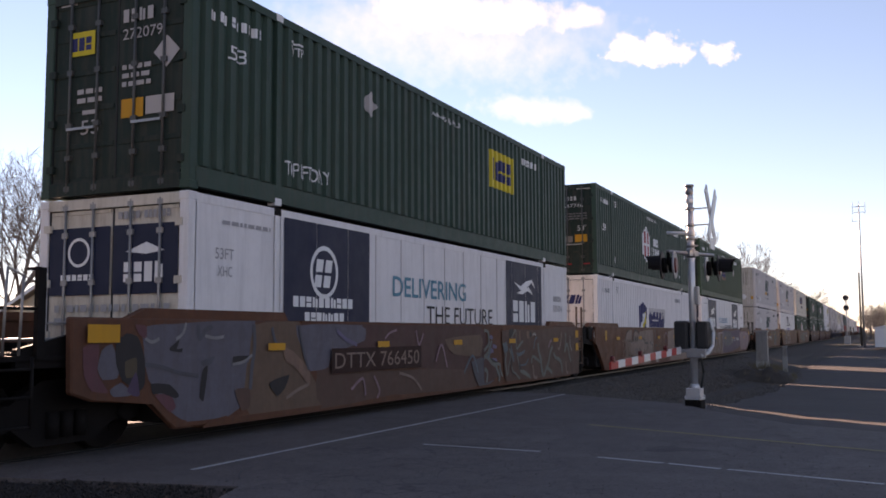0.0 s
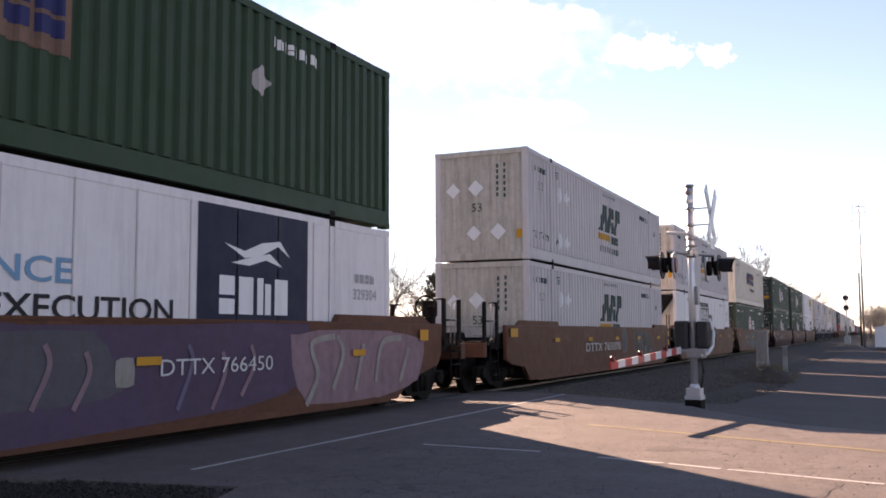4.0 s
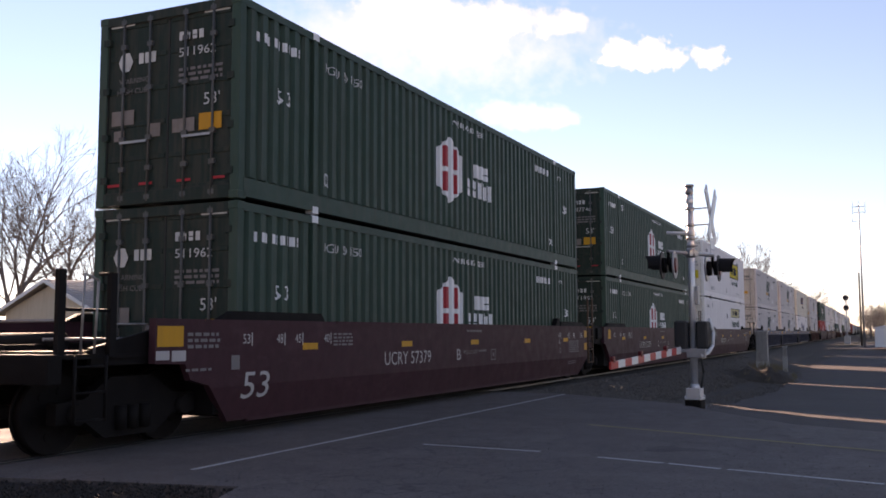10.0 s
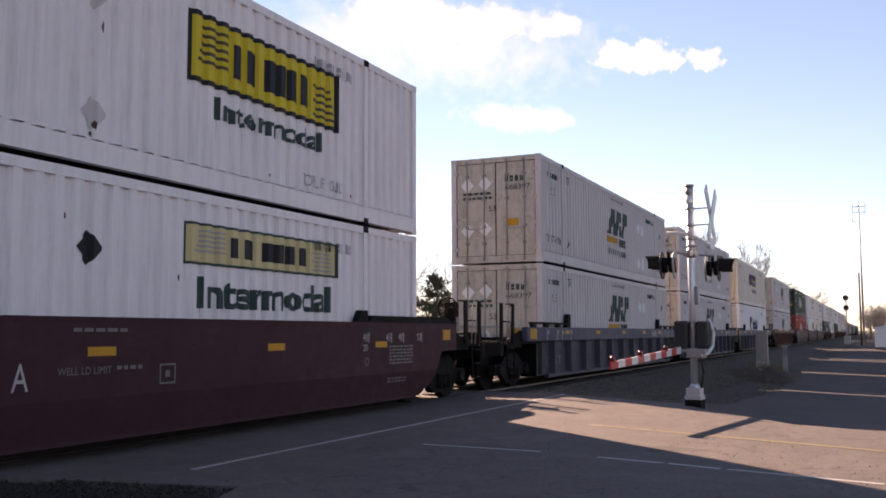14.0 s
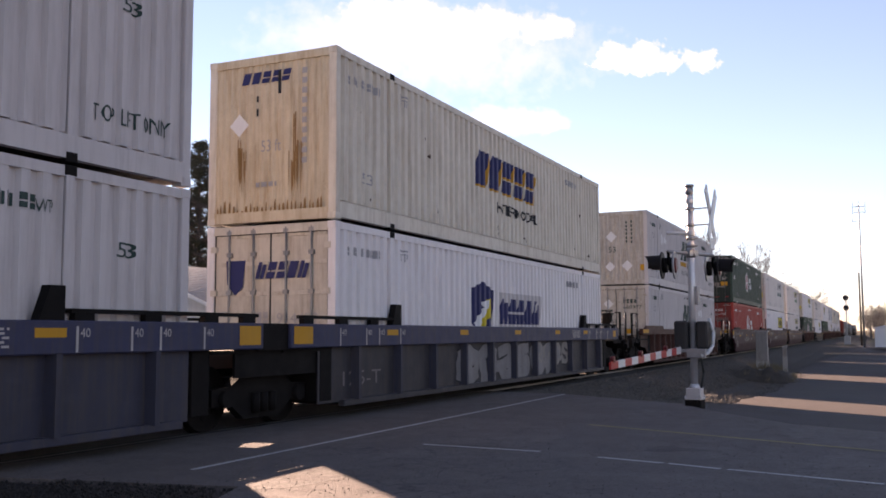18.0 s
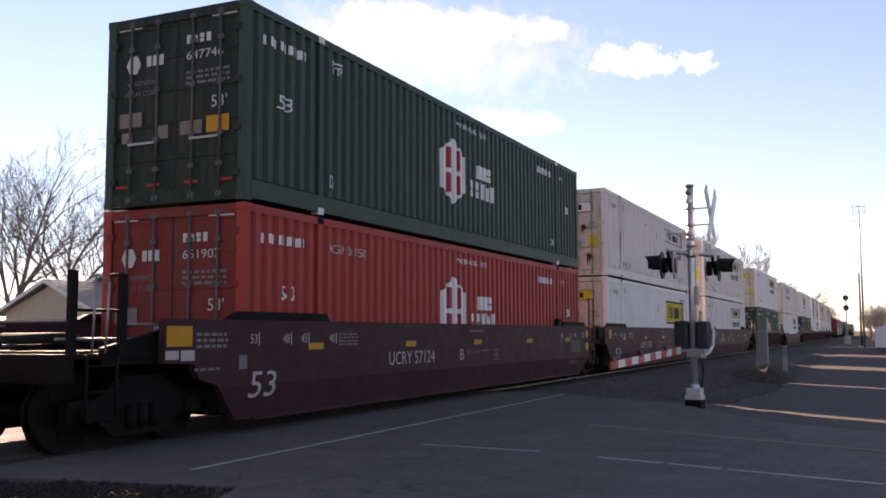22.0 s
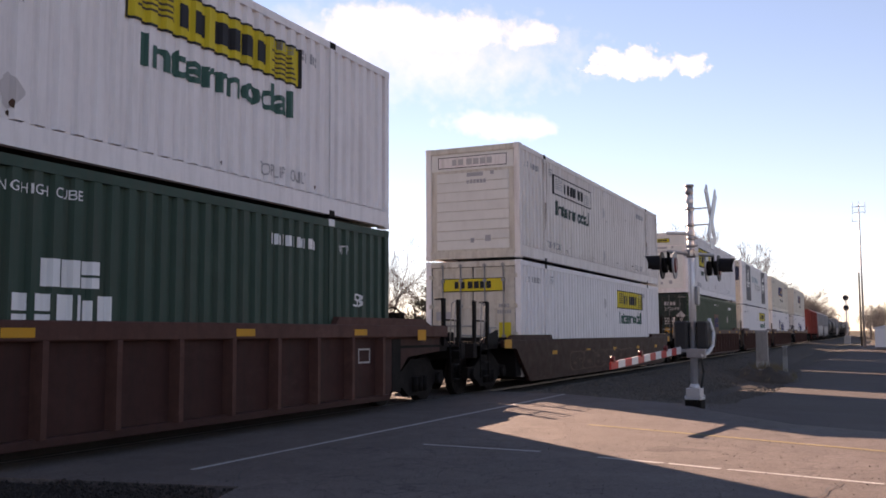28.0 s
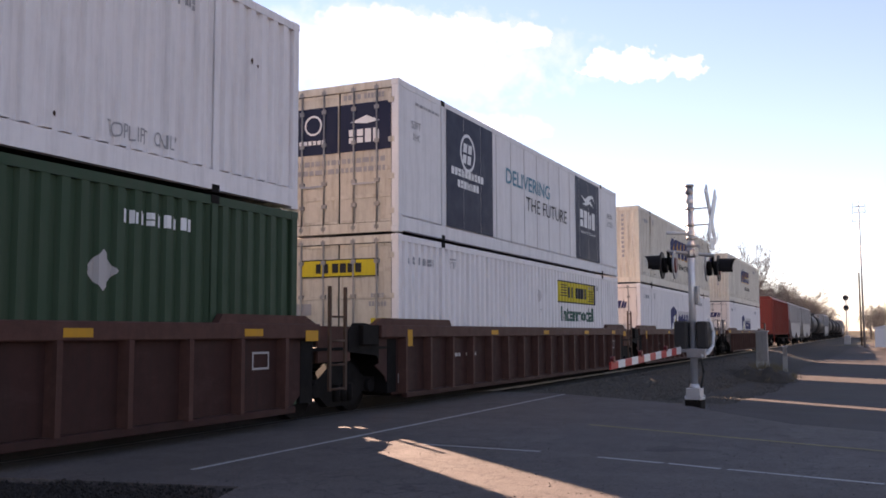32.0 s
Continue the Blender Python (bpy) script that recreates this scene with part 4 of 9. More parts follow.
def sign_box(sign, end, sign_at=9.63, word="dark", worn=False, short=False):
    """White ribbed container with a framed rectangular sign."""
    skin = "aged_white" if worn else "white_paint"
    text = {"yellow": "yellow framed sign", "pale": "pale framed sign", "white": "white framed sign"}[sign]
    t = container(("Worn" if worn else "White") + f" ribbed container with {text} and lettering", skin, end, end_skin="aged_white" if not worn and word == "dark" else "cream_end")
    a0, a1 = sign_at, sign_at + 3.72
    b0, b1 = (1.42, 2.38) if short else (1.95, 2.5)
    if sign == "yellow" and not short:
        b0, b1 = 1.9, 2.52
    fill = {"yellow": "yellow_sign", "pale": "pale_yellow", "white": skin}[sign]
    marking("sign_panel", Marks().rect(a0, a1, b0, b1), fill, t, ribbed=True, label=text)
    w = 0.07 if short else 0.035
    marking("sign_frame", Marks().border(a0, a1, b0, b1, w), "ink" if sign != "pale" else "spruce_ink", t, ribbed=True, lift=0.008)
    h = b1 - b0
    g = name_bars(a0 + 0.92, a0 + 2.84, b0 + 0.24 * h, b0 + 0.74 * h)
    marking_each("name_block", g, "ink", t, ribbed=True, lift=0.009)
    s = Marks()
    for k in range(5):
        s.rect(a0 + 0.14 + 0.03 * k, a0 + 0.85 - 0.06 * (k % 2), b0 + h * (0.3 + 0.12 * k), b0 + h * (0.35 + 0.12 * k))
        s.rect(a1 - 0.8 + 0.06 * (k % 2), a1 - 0.16 - 0.03 * k, b0 + h * (0.14 + 0.12 * k), b0 + h * (0.19 + 0.12 * k))
    marking("sign_scrollwork", s, "grey_ink" if sign in ("white", "pale") else "moss_spray", t, ribbed=True, lift=0.009)
    if word:
        z0 = 1.0 if short else 1.38
        wd = (a0 + 0.55, a1 - 0.52) if short else (a0 + 0.25, a1 - 0.22)
        marking("slogan", Marks().words("Intermodal", *wd, z0, z0 + (0.32 if short else 0.42)), {"dark": "spruce_ink", "green": "green_ink", "teal": "fir_ink"}[word], t, ribbed=True)
    small_print(t, "grey_ink", seed=61, fifty3=None, lift_only=(2.2, 3.5, 0.42, 0.6))
    marking("handling_note", Marks().words("TOP LIFT ONLY", 12.3, 13.55, 0.42, 0.6), "grey_ink", t, ribbed=True)
    marking("placard_holder", Marks().diamond(8.0, 2.02, 0.2).diamond(8.0, 0.62, 0.2), "light_grey" if sign != "pale" or worn else "ink", t, ribbed=True)
    wear(t, int(sign_at * 7) + len(sign) + (3 if worn else 0), n=40 if worn else 9)
    dsign = {"yellow": "yellow_sign", "pale": "pale_yellow", "white": skin}[sign]
    if end == "doors":
        marking("door_sign", Marks().rect(-0.86, 0.86, 2.12, 2.46), dsign, t, "end", x=0.03)
        marking("door_sign_frame", Marks().border(-0.86, 0.86, 2.12, 2.46, 0.02), "ink", t, "end", x=0.03, lift=0.006)
        marking("door_name", name_bars(-0.5, 0.5, 2.2, 2.38), "ink", t, "end", x=0.03, lift=0.008)
        marking("door_stickers", Marks().rect(-1.02, -0.6, 1.4, 1.62).rect(0.28, 0.48, 0.95, 1.18), "grey_ink", t, "end", x=0.03)
        marking("door_sticker", Marks().rect(0.7, 1.02, 0.92, 1.34), "yellow_sign", t, "end", x=0.03)
        marking("serial_mark", Marks().blocks(4, 0.7, 1.0, 1.72, 1.8, seed=2).blocks(6, 0.66, 1.04, 1.56, 1.65, seed=3), "grey_ink", t, "end", x=0.03)
        if worn:
            p = Marks()
            rnd = random.Random(17)
            run = Marks()
            for a, b, r in ((-0.85, 1.45, 0.22), (-0.75, 0.72, 0.11), (-0.45, 0.68, 0.12), (0.15, 0.72, 0.17), (0.25, 0.6, 0.11), (0.75, 0.66, 0.13), (0.55, 1.62, 0.1), (-1.0, 0.5, 0.08)):
                p.layer += 0.0002
                p.poly(*[(a + r * rnd.uniform(0.35, 1.25) * math.cos(k * math.tau / 19), b + r * rnd.uniform(0.35, 1.25) * math.sin(k * math.tau / 19)) for k in range(19)])
                for _ in range(3):
                    q, w, h = a + r * rnd.uniform(-0.8, 0.8), rnd.uniform(0.012, 0.03), rnd.uniform(0.15, 0.5)
                    run.layer += 0.0001
                    run.poly((q - w, b), (q + w, b), (q + w * 0.3, b - h), (q - w * 0.3, b - h))
            marking("rust_run", run, "rust_steel", t, "end", x=0.03, lift=0.0035, label="thin brown rust runs")
            marking("rust_patch", p, "old_rust", t, "end", x=0.03, lift=0.007, label="dark brown rust patches")
    else:
        marking("end_sign", Marks().rect(-0.5, 0.42, 2.42, 2.62) if short else Marks().rect(-0.95, 0.95, 2.36, 2.66), dsign, t, "end", x=0.03)
        marking("end_sign_frame", Marks().border(-0.5, 0.42, 2.42, 2.62, 0.02) if short else Marks().border(-0.95, 0.95, 2.36, 2.66, 0.02), "ink", t, "end", x=0.03, lift=0.006)
        marking("end_name", (name_bars(-0.38, 0.3, 2.48, 2.57) if short else name_bars(-0.55, 0.55, 2.43, 2.59)), "ink" if short else "faded_dim_ink", t, "end", x=0.03, lift=0.008)
        marking("end_stickers", Marks().rect(-0.15, 0.3, 2.12, 2.22).rect(0.5, 0.6, 2.14, 2.24).rect(-0.05, 0.05, 0.42, 0.54).rect(0.35, 0.5, 0.44, 0.6).blocks(6, -0.15, 0.4, 1.94, 2.04, seed=9), "grey_ink", t, "end", x=0.03)
    return t


def block_box():
    """Smooth white container with black shadowed blocks and purple lettering."""
    t = container("Smooth white container with black shadowed name, purple lettering", "smooth_white", "cooler", ribbed=False, end_skin="cream_end")
    bm = bmesh.new()
    panel_seams(bm)
    part("panel_seams", bm, "light_grey", t)
    m = Marks()
    for k in range(5):
        a = 6.35 + k * 0.5
        m.poly((a, 1.66), (a + 0.42, 1.66), (a + 0.42, 2.3), (a, 2.3))
        m.poly((a - 0.16, 2.56), (a + 0.28, 2.56), (a + 0.42, 2.34), (a, 2.34))
    m.blocks(4, 8.9, 10.0, 1.64, 2.0, gap=0.2, seed=3)
    marking_each("name_block", m, "ink", t)
    marking_each("name_block", Marks().blocks(5, 6.42, 8.75, 1.72, 2.2, gap=0.45, seed=3), "white_ink", t, lift=0.008)
    marking("slogan", Marks().words("INTERMODAL", 5.65, 10.5, 1.06, 1.46), "purple_ink", t)
    marking("handling_note", Marks().words("STACK LIMIT 3 HIGH", 2.58, 3.66, 2.54, 2.66).words("53FT", 14.95, 15.55, 2.0, 2.2).words("XHC", 14.98, 15.52, 1.7, 1.9).words("WTP", 14.45, 14.75, 2.42, 2.54).rect(14.45, 14.75, 2.58, 2.61), "ink", t)
    marking("serial_mark", Marks().blocks(9, 12.4, 13.6, 2.5, 2.62, gap=0.3, seed=8), "grey_ink", t)
    return t


LIVERY = {
    "square_up": lambda: square_box(True), "square_low": lambda: square_box(False),
    "panel_a": lambda: panel_box("a"), "panel_b": lambda: panel_box("b"),
    "hex_dash": lambda: hexagon_box("deep_green", True, 1), "hex": lambda: hexagon_box("deep_green", False, 2, True),
    "shield_worn": lambda: shield_box(True), "slab_cream": lambda: slab_box("front", True, "cream_end"),
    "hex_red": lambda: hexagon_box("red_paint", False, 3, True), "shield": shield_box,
    "slant": lambda: slant_box("cream_paint"), "slant_rust": lambda: slant_box("rusty_cream"),
    "slab_doors": lambda: slab_box("doors", end_skin="dusty_grey"), "slab_front": lambda: slab_box("front", True, "dusty_grey"),
    "block": block_box,
    "sign_big": lambda: sign_box("yellow", "doors", short=True), "sign_pale": lambda: sign_box("pale", "doors"),
    "sign_white": lambda: sign_box("white", "doors", word="teal", worn=True), "sign_yellow": lambda: sign_box("yellow", "doors", word=None, short=True),
    "sign_worn": lambda: sign_box("pale", "doors", word="green", worn=True), "sign_plain": lambda: sign_box("yellow", "doors", word="teal"), "sign_worn_dark": lambda: sign_box("pale", "doors", worn=True),
    "sign_front": lambda: sign_box("white", "planked", sign_at=2.75, worn=True), "sign_front_big": lambda: sign_box("yellow", "planked", sign_at=2.85, short=True),
}
BUILT = {}


def load(key):
    if key not in BUILT:
        BUILT[key] = LIVERY[key]()
        return BUILT[key]
    return copy_thing(BUILT[key], Matrix.Identity(4))


# ---- well cars ----
def wheelset_mesh(bm):
    for x in (-0.72, 0.72):
        s = 1 if x > 0 else -1
        rod(bm, (x + 0.05 * s, 0, 0), (x - 0.07 * s, 0, 0), 0.455, 24)
        rod(bm, (x - 0.07 * s, 0, 0), (x - 0.1 * s, 0, 0), 0.48, 24)
        for k in range(6):
            w = k * math.tau / 6
            rod(bm, (x + 0.05 * s, 0.26 * math.cos(w), 0.26 * math.sin(w)), (x + 0.065 * s, 0.26 * math.cos(w), 0.26 * math.sin(w)), 0.06, 6)
    rod(bm, (-1.05, 0, 0), (1.05, 0, 0), 0.085, 10)


WHEELS = []


def truck(parent, u):
    """A two-axle truck with rolling wheelsets."""
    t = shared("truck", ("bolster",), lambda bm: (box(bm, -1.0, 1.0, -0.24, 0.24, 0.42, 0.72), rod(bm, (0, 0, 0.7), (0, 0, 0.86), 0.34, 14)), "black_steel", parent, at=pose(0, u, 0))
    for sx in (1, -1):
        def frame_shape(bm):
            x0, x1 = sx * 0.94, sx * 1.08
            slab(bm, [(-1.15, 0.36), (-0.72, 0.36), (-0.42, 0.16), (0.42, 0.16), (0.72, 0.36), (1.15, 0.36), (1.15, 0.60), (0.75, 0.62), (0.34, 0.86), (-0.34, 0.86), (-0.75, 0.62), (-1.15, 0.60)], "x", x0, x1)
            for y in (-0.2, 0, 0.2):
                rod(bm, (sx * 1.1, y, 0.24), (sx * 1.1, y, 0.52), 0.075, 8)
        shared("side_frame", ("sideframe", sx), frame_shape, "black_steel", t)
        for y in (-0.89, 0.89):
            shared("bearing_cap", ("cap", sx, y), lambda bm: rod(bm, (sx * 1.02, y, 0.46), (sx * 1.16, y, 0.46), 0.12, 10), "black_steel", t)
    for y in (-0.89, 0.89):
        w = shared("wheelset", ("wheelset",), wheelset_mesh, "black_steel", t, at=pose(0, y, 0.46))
        WHEELS.append(w)
    return t


def rails_on(bm, pts, r=0.018):
    bent(bm, pts, r, 6)


def stroke(marks, pts, w):
    """A painted stroke of even width along a smooth line."""
    pts = [Vector(p) for p in pts]
    fine = []
    for i in range(len(pts) - 1):
        p0, p1, p2, p3 = pts[max(i - 1, 0)], pts[i], pts[i + 1], pts[min(i + 2, len(pts) - 1)]
        for k in range(5):
            s = k / 5
            fine.append(0.5 * ((2 * p1) + (p2 - p0) * s + (2 * p0 - 5 * p1 + 4 * p2 - p3) * s * s + (3 * p1 - p0 - 3 * p2 + p3) * s ** 3))
    fine.append(pts[-1])
    left, right = [], []
    for i, p in enumerate(fine):
        d = (fine[min(i + 1, len(fine) - 1)] - fine[max(i - 1, 0)])
        d = d.normalized() if d.length > 1e-6 else Vector((1, 0))
        n = Vector((-d.y, d.x)) * w / 2
        left.append(p + n), right.append(p - n)
    marks.begin()
    n, k = len(marks.v), len(fine)
    marks.v += [tuple(p) for p in left] + [tuple(p) for p in right]
    marks.h += [marks.layer + 0.0009 * i / k for i in range(k)] * 2
    marks.f += [(n + i, n + k + i, n + k + i + 1, n + i + 1) for i in range(k - 1)]
    marks.layer += 0.0011


FIGURES = (
    [(0.9, 0.85), (0.45, 1.0), (0.1, 0.55), (0.4, 0.05), (0.95, 0.2)],
    [(0.9, 0.9), (0.3, 0.95), (0.25, 0.6), (0.8, 0.4), (0.65, 0.08), (0.05, 0.12)],
    [(0.2, 0.0), (0.3, 0.5), (0.15, 1.0)],
    [(0.25, 0.1), (0.1, 0.8), (0.8, 0.95), (0.75, 0.5), (0.3, 0.45), (1.0, 0.05)],
    [(0.0, 0.9), (0.85, 0.8), (0.15, 0.2), (1.0, 0.1)],
    [(0.5, 0.98), (0.05, 0.5), (0.5, 0.02), (0.95, 0.5), (0.55, 0.9)],
    [(-0.1, 0.2), (0.5, 0.45), (1.1, 0.85)],
)


def graffiti(parent, x, seed, u0, u1, z0, z1, n, fill, edge, width=0.2, cloud=None, bubble=False):
    """Sprayed figures: a cloud of colour, bold turned strokes and their outline. Figures only, no words."""
    rnd = random.Random(seed)
    step = (u1 - u0) / n
    h = z1 - z0
    glint = {"ice_spray": "bone_spray", "grey_spray": "bone_spray", "tan_spray": "bone_spray", "black_spray": "slate", "violet_spray": "pink_spray", "pink_spray": "bone_spray"}.get(fill)
    for k in range(n):
        a = u0 + k * step
        if cloud:
            back = Marks()
            c = (a + step * 0.5, z0 + h * 0.5)
            back.poly(*[(c[0] + step * rnd.uniform(0.5, 0.75) * math.cos(q * math.tau / 18), c[1] + h * rnd.uniform(0.40, 0.52) * math.sin(q * math.tau / 18)) for q in range(18)])
            marking("sprayed_cloud", back, cloud, parent, x=x, lift=0.003 + 0.0004 * k)
        if bubble:
            # a swollen block with its outline, a slit and a highlight
            c = (a + step * 0.5, z0 + h * 0.5)
            e = rnd.uniform(2.4, 3.6)
            lean = rnd.uniform(-0.12, 0.16)
            notch = rnd.uniform(0, math.tau)
            def rim_at(q, grow):
                w = q * math.tau / 40
                cs, sn = math.cos(w), math.sin(w)
                r = 1.0 - 0.30 * math.exp(-((w - notch + math.pi) % math.tau - math.pi) ** 2 / 0.05) + 0.05 * math.sin(3 * w + notch)
                p = (step * 0.53 * r + grow) * math.copysign(abs(cs) ** (2 / e), cs)
                v = (h * 0.47 * r + grow) * math.copysign(abs(sn) ** (2 / e), sn)
                return (c[0] + p + lean * v, c[1] + max(min(v, h * 0.49), -h * 0.49))
            j = 0.0005 * k
            if edge:
                marking("sprayed_outline", Marks().poly(*[rim_at(q, 0.05) for q in range(40)]), edge, parent, x=x, lift=0.005 + 2 * j)
            marking("sprayed_figure", Marks().poly(*[rim_at(q, -0.012) for q in range(40)]), fill, parent, x=x, lift=0.0055 + 2 * j)
            slit = Marks()
            for _ in range(rnd.choice((1, 2))):
                p, v, w, b = c[0] + step * rnd.uniform(-0.22, 0.12), c[1] + h * rnd.uniform(-0.22, 0.16), step * rnd.uniform(0.08, 0.2), h * rnd.uniform(0.04, 0.16)
                slit.poly(*[(p + w * math.cos(q * math.tau / 12), v + b * math.sin(q * math.tau / 12)) for q in range(12)])
            marking("sprayed_slit", slit, edge or "dark_brown", parent, x=x, lift=0.012 + j)
            inner = Marks()
            for _ in range(2):
                p, v = c[0] + step * rnd.uniform(-0.3, 0.3), c[1] + h * rnd.uniform(-0.3, 0.3)
                stroke(inner, [(p, v), (p + step * rnd.uniform(-0.2, 0.2), v + h * rnd.uniform(0.08, 0.2)), (p + step * rnd.uniform(-0.25, 0.25), v + h * rnd.uniform(-0.15, 0.25))], rnd.uniform(0.02, 0.045))
            marking("sprayed_line", inner, edge or "dark_brown", parent, x=x, lift=0.0145 + j)
            continue
        body, rim, shine = Marks(), Marks(), Marks()
        for _ in range(3 if width > 0.1 else 4):
            shape = rnd.choice(FIGURES)
            turn, flip = rnd.uniform(-0.5, 0.5), rnd.choice((1, -1))
            q = []
            for p, r in shape:
                p, r = (p - 0.5) * flip, r - 0.5
                q.append((a + step * (0.5 + 0.95 * (p * math.cos(turn) - r * math.sin(turn)) + rnd.uniform(-0.04, 0.04)), z0 + h * min(max(0.5 + 0.9 * (p * math.sin(turn) + r * math.cos(turn)), 0.08), 0.92)))
            if edge:
                stroke(rim, q, width + 0.07)
            stroke(body, q, width)
            if glint and width > 0.1 and rnd.random() < 0.6:
                stroke(shine, [(p + 0.03, r + width * 0.22) for p, r in q[:3]], 0.03)
        j = 0.0005 * k
        if edge:
            marking("sprayed_outline", rim, edge, parent, x=x, lift=0.005 + j)
        marking("sprayed_figure", body, fill, parent, x=x, lift=0.011 + j)
        if shine.f:
            marking("sprayed_glint", shine, glint, parent, x=x, lift=0.017 + j)


LAYERS = {}


def sprayed(c, mat, width, *pts):
    """One sprayed shape on the near side of a car: filled when width is 0, a stroke otherwise."""
    LAYERS[c.name] = LAYERS.get(c.name, 0) + 1
    m = Marks()
    if width:
        m.group(lambda: stroke(m, pts, width))
    else:
        n = len(pts)
        soft = []
        for i in range(n):
            p0, p1, p2, p3 = (Vector(pts[(i + k) % n]) for k in (-1, 0, 1, 2))
            for k in range(4):
                q = k / 4
                soft.append(0.5 * (2 * p1 + (p2 - p0) * 0.8 * q + (1.6 * p0 - 4.4 * p1 + 3.6 * p2 - 0.8 * p3) * q * q + (1.2 * p1 - 0.8 * p0 - 1.2 * p2 + 0.8 * p3) * q ** 3))
        m.poly(*[(p.x, min(max(p.y, 0.21), 1.53)) for p in soft])
    marking("sprayed_line" if width else "sprayed_figure", m, mat, c, x=CW, lift=0.003 + 0.00047 * LAYERS[c.name])


def spray_6(c):
    sprayed(c, "dust_spray", 0.035, (1.43, 1.36), (1.39, 1.08), (1.59, 1), (1.68, 1.4), (1.66, 1.19), (1.89, 1.23))
    sprayed(c, "dust_spray", 0.035, (1.69, 1.19), (1.77, 0.3))
    sprayed(c, "dust_spray", 0.035, (1.27, 0.74), (1.45, 0.88), (1.63, 0.68), (1.47, 0.49), (1.28, 0.55))
    sprayed(c, "dust_spray", 0.035, (1.91, 0.82), (2.06, 0.94), (2.26, 0.76), (2.02, 0.65), (2.25, 0.42))
    sprayed(c, "dust_spray", 0.035, (2.33, 1.27), (2.63, 1.11), (2.45, 1.01), (2.64, 0.78), (2.38, 0.67))
    sprayed(c, "dust_spray", 0.035, (1.97, 1.35), (2.27, 1.4), (2.24, 1.33), (1.99, 1.29))
    sprayed(c, "dust_spray", 0.035, (1.74, 0.99), (1.81, 0.62), (2.02, 0.57))
    sprayed(c, "dust_spray", 0.035, (1.95, 0.37), (2.11, 0.4), (2.09, 0.29), (1.95, 0.31))
    sprayed(c, "dust_spray", 0.035, (1.15, 1.24), (1.31, 1.28), (1.3, 1.12))
    sprayed(c, "black_spray", 0, (2.52, 1.3), (2.68, 1.19), (2.99, 1.05), (3.22, 1.18), (3.15, 1.04), (2.97, 0.85), (2.88, 0.67), (3.2, 0.65), (3.46, 0.83), (3.71, 0.89), (3.74, 0.79), (3.47, 0.61), (3.01, 0.62), (2.82, 0.54), (2.65, 0.38), (2.5, 0.37), (2.44, 0.44), (2.61, 0.65), (2.63, 0.95))
    sprayed(c, "black_spray", 0, (3.73, 1.32), (4.14, 1.31), (4.12, 1.12), (4.5, 1.12), (5, 1.08), (5.36, 0.93), (5.46, 0.74), (5.28, 0.58), (4.84, 0.56), (4.39, 0.58), (4.14, 0.43), (4.05, 0.31), (3.72, 0.31), (3.79, 0.62), (3.88, 1))
    sprayed(c, "black_spray", 0, (5.78, 1.17), (6.33, 1.33), (6.76, 1.27), (6.93, 1), (6.6, 0.83), (6.77, 0.74), (6.45, 0.46), (6.19, 0.31), (5.89, 0.33), (5.74, 0.53), (5.19, 0.54), (4.95, 0.32), (4.86, 0.36), (5.19, 0.6), (5.74, 0.59), (5.85, 0.77))
    sprayed(c, "black_spray", 0, (6.56, 0.25), (7.1, 1.03), (7.63, 1.3), (7.95, 1.2), (8.08, 0.81), (8.54, 0.53), (8.48, 0.22), (8.02, 0.22), (7.83, 0.44), (7.34, 0.47), (7.11, 0.24))
    sprayed(c, "black_spray", 0, (8.27, 1.16), (9.1, 1.26), (9.32, 1.05), (9.18, 0.71), (9.1, 0.37), (8.68, 0.33), (8.82, 0.72), (8.68, 0.99))
    sprayed(c, "black_spray", 0, (10.26, 1.07), (11.12, 1.28), (11.87, 1.2), (12.67, 1.23), (13.2, 0.98), (13.42, 0.76), (12.98, 0.69), (12.67, 0.99), (11.68, 1.08), (10.6, 0.95))
    sprayed(c, "ice_spray", 0, (2.59, 1.35), (2.74, 1.24), (3.06, 1.1), (3.29, 1.24), (3.22, 1.1), (3.04, 0.9), (2.95, 0.72), (3.27, 0.7), (3.54, 0.88), (3.78, 0.94), (3.82, 0.84), (3.54, 0.67), (3.08, 0.67), (2.89, 0.59), (2.71, 0.43), (2.56, 0.42), (2.5, 0.49), (2.67, 0.69), (2.69, 1))
    sprayed(c, "ice_spray", 0, (3.81, 1.37), (4.22, 1.37), (4.2, 1.17), (4.58, 1.18), (5.1, 1.14), (5.46, 0.99), (5.56, 0.8), (5.38, 0.64), (4.93, 0.61), (4.48, 0.64), (4.22, 0.48), (4.13, 0.36), (3.8, 0.36), (3.86, 0.67), (3.96, 1.06))
    sprayed(c, "ice_spray", 0, (5.88, 1.23), (6.44, 1.4), (6.88, 1.34), (7.05, 1.07), (6.72, 0.9), (6.89, 0.8), (6.56, 0.52), (6.3, 0.37), (6, 0.39), (5.85, 0.59), (5.29, 0.59), (5.04, 0.37), (4.96, 0.41), (5.28, 0.66), (5.85, 0.65), (5.96, 0.84))
    sprayed(c, "ice_spray", 0, (6.68, 0.31), (7.23, 1.1), (7.77, 1.37), (8.09, 1.28), (8.22, 0.89), (8.69, 0.61), (8.63, 0.28), (8.16, 0.28), (7.96, 0.51), (7.47, 0.54), (7.24, 0.31))
    sprayed(c, "ice_spray", 0, (8.42, 1.24), (9.26, 1.34), (9.49, 1.13), (9.34, 0.78), (9.27, 0.44), (8.83, 0.4), (8.97, 0.8), (8.83, 1.07))
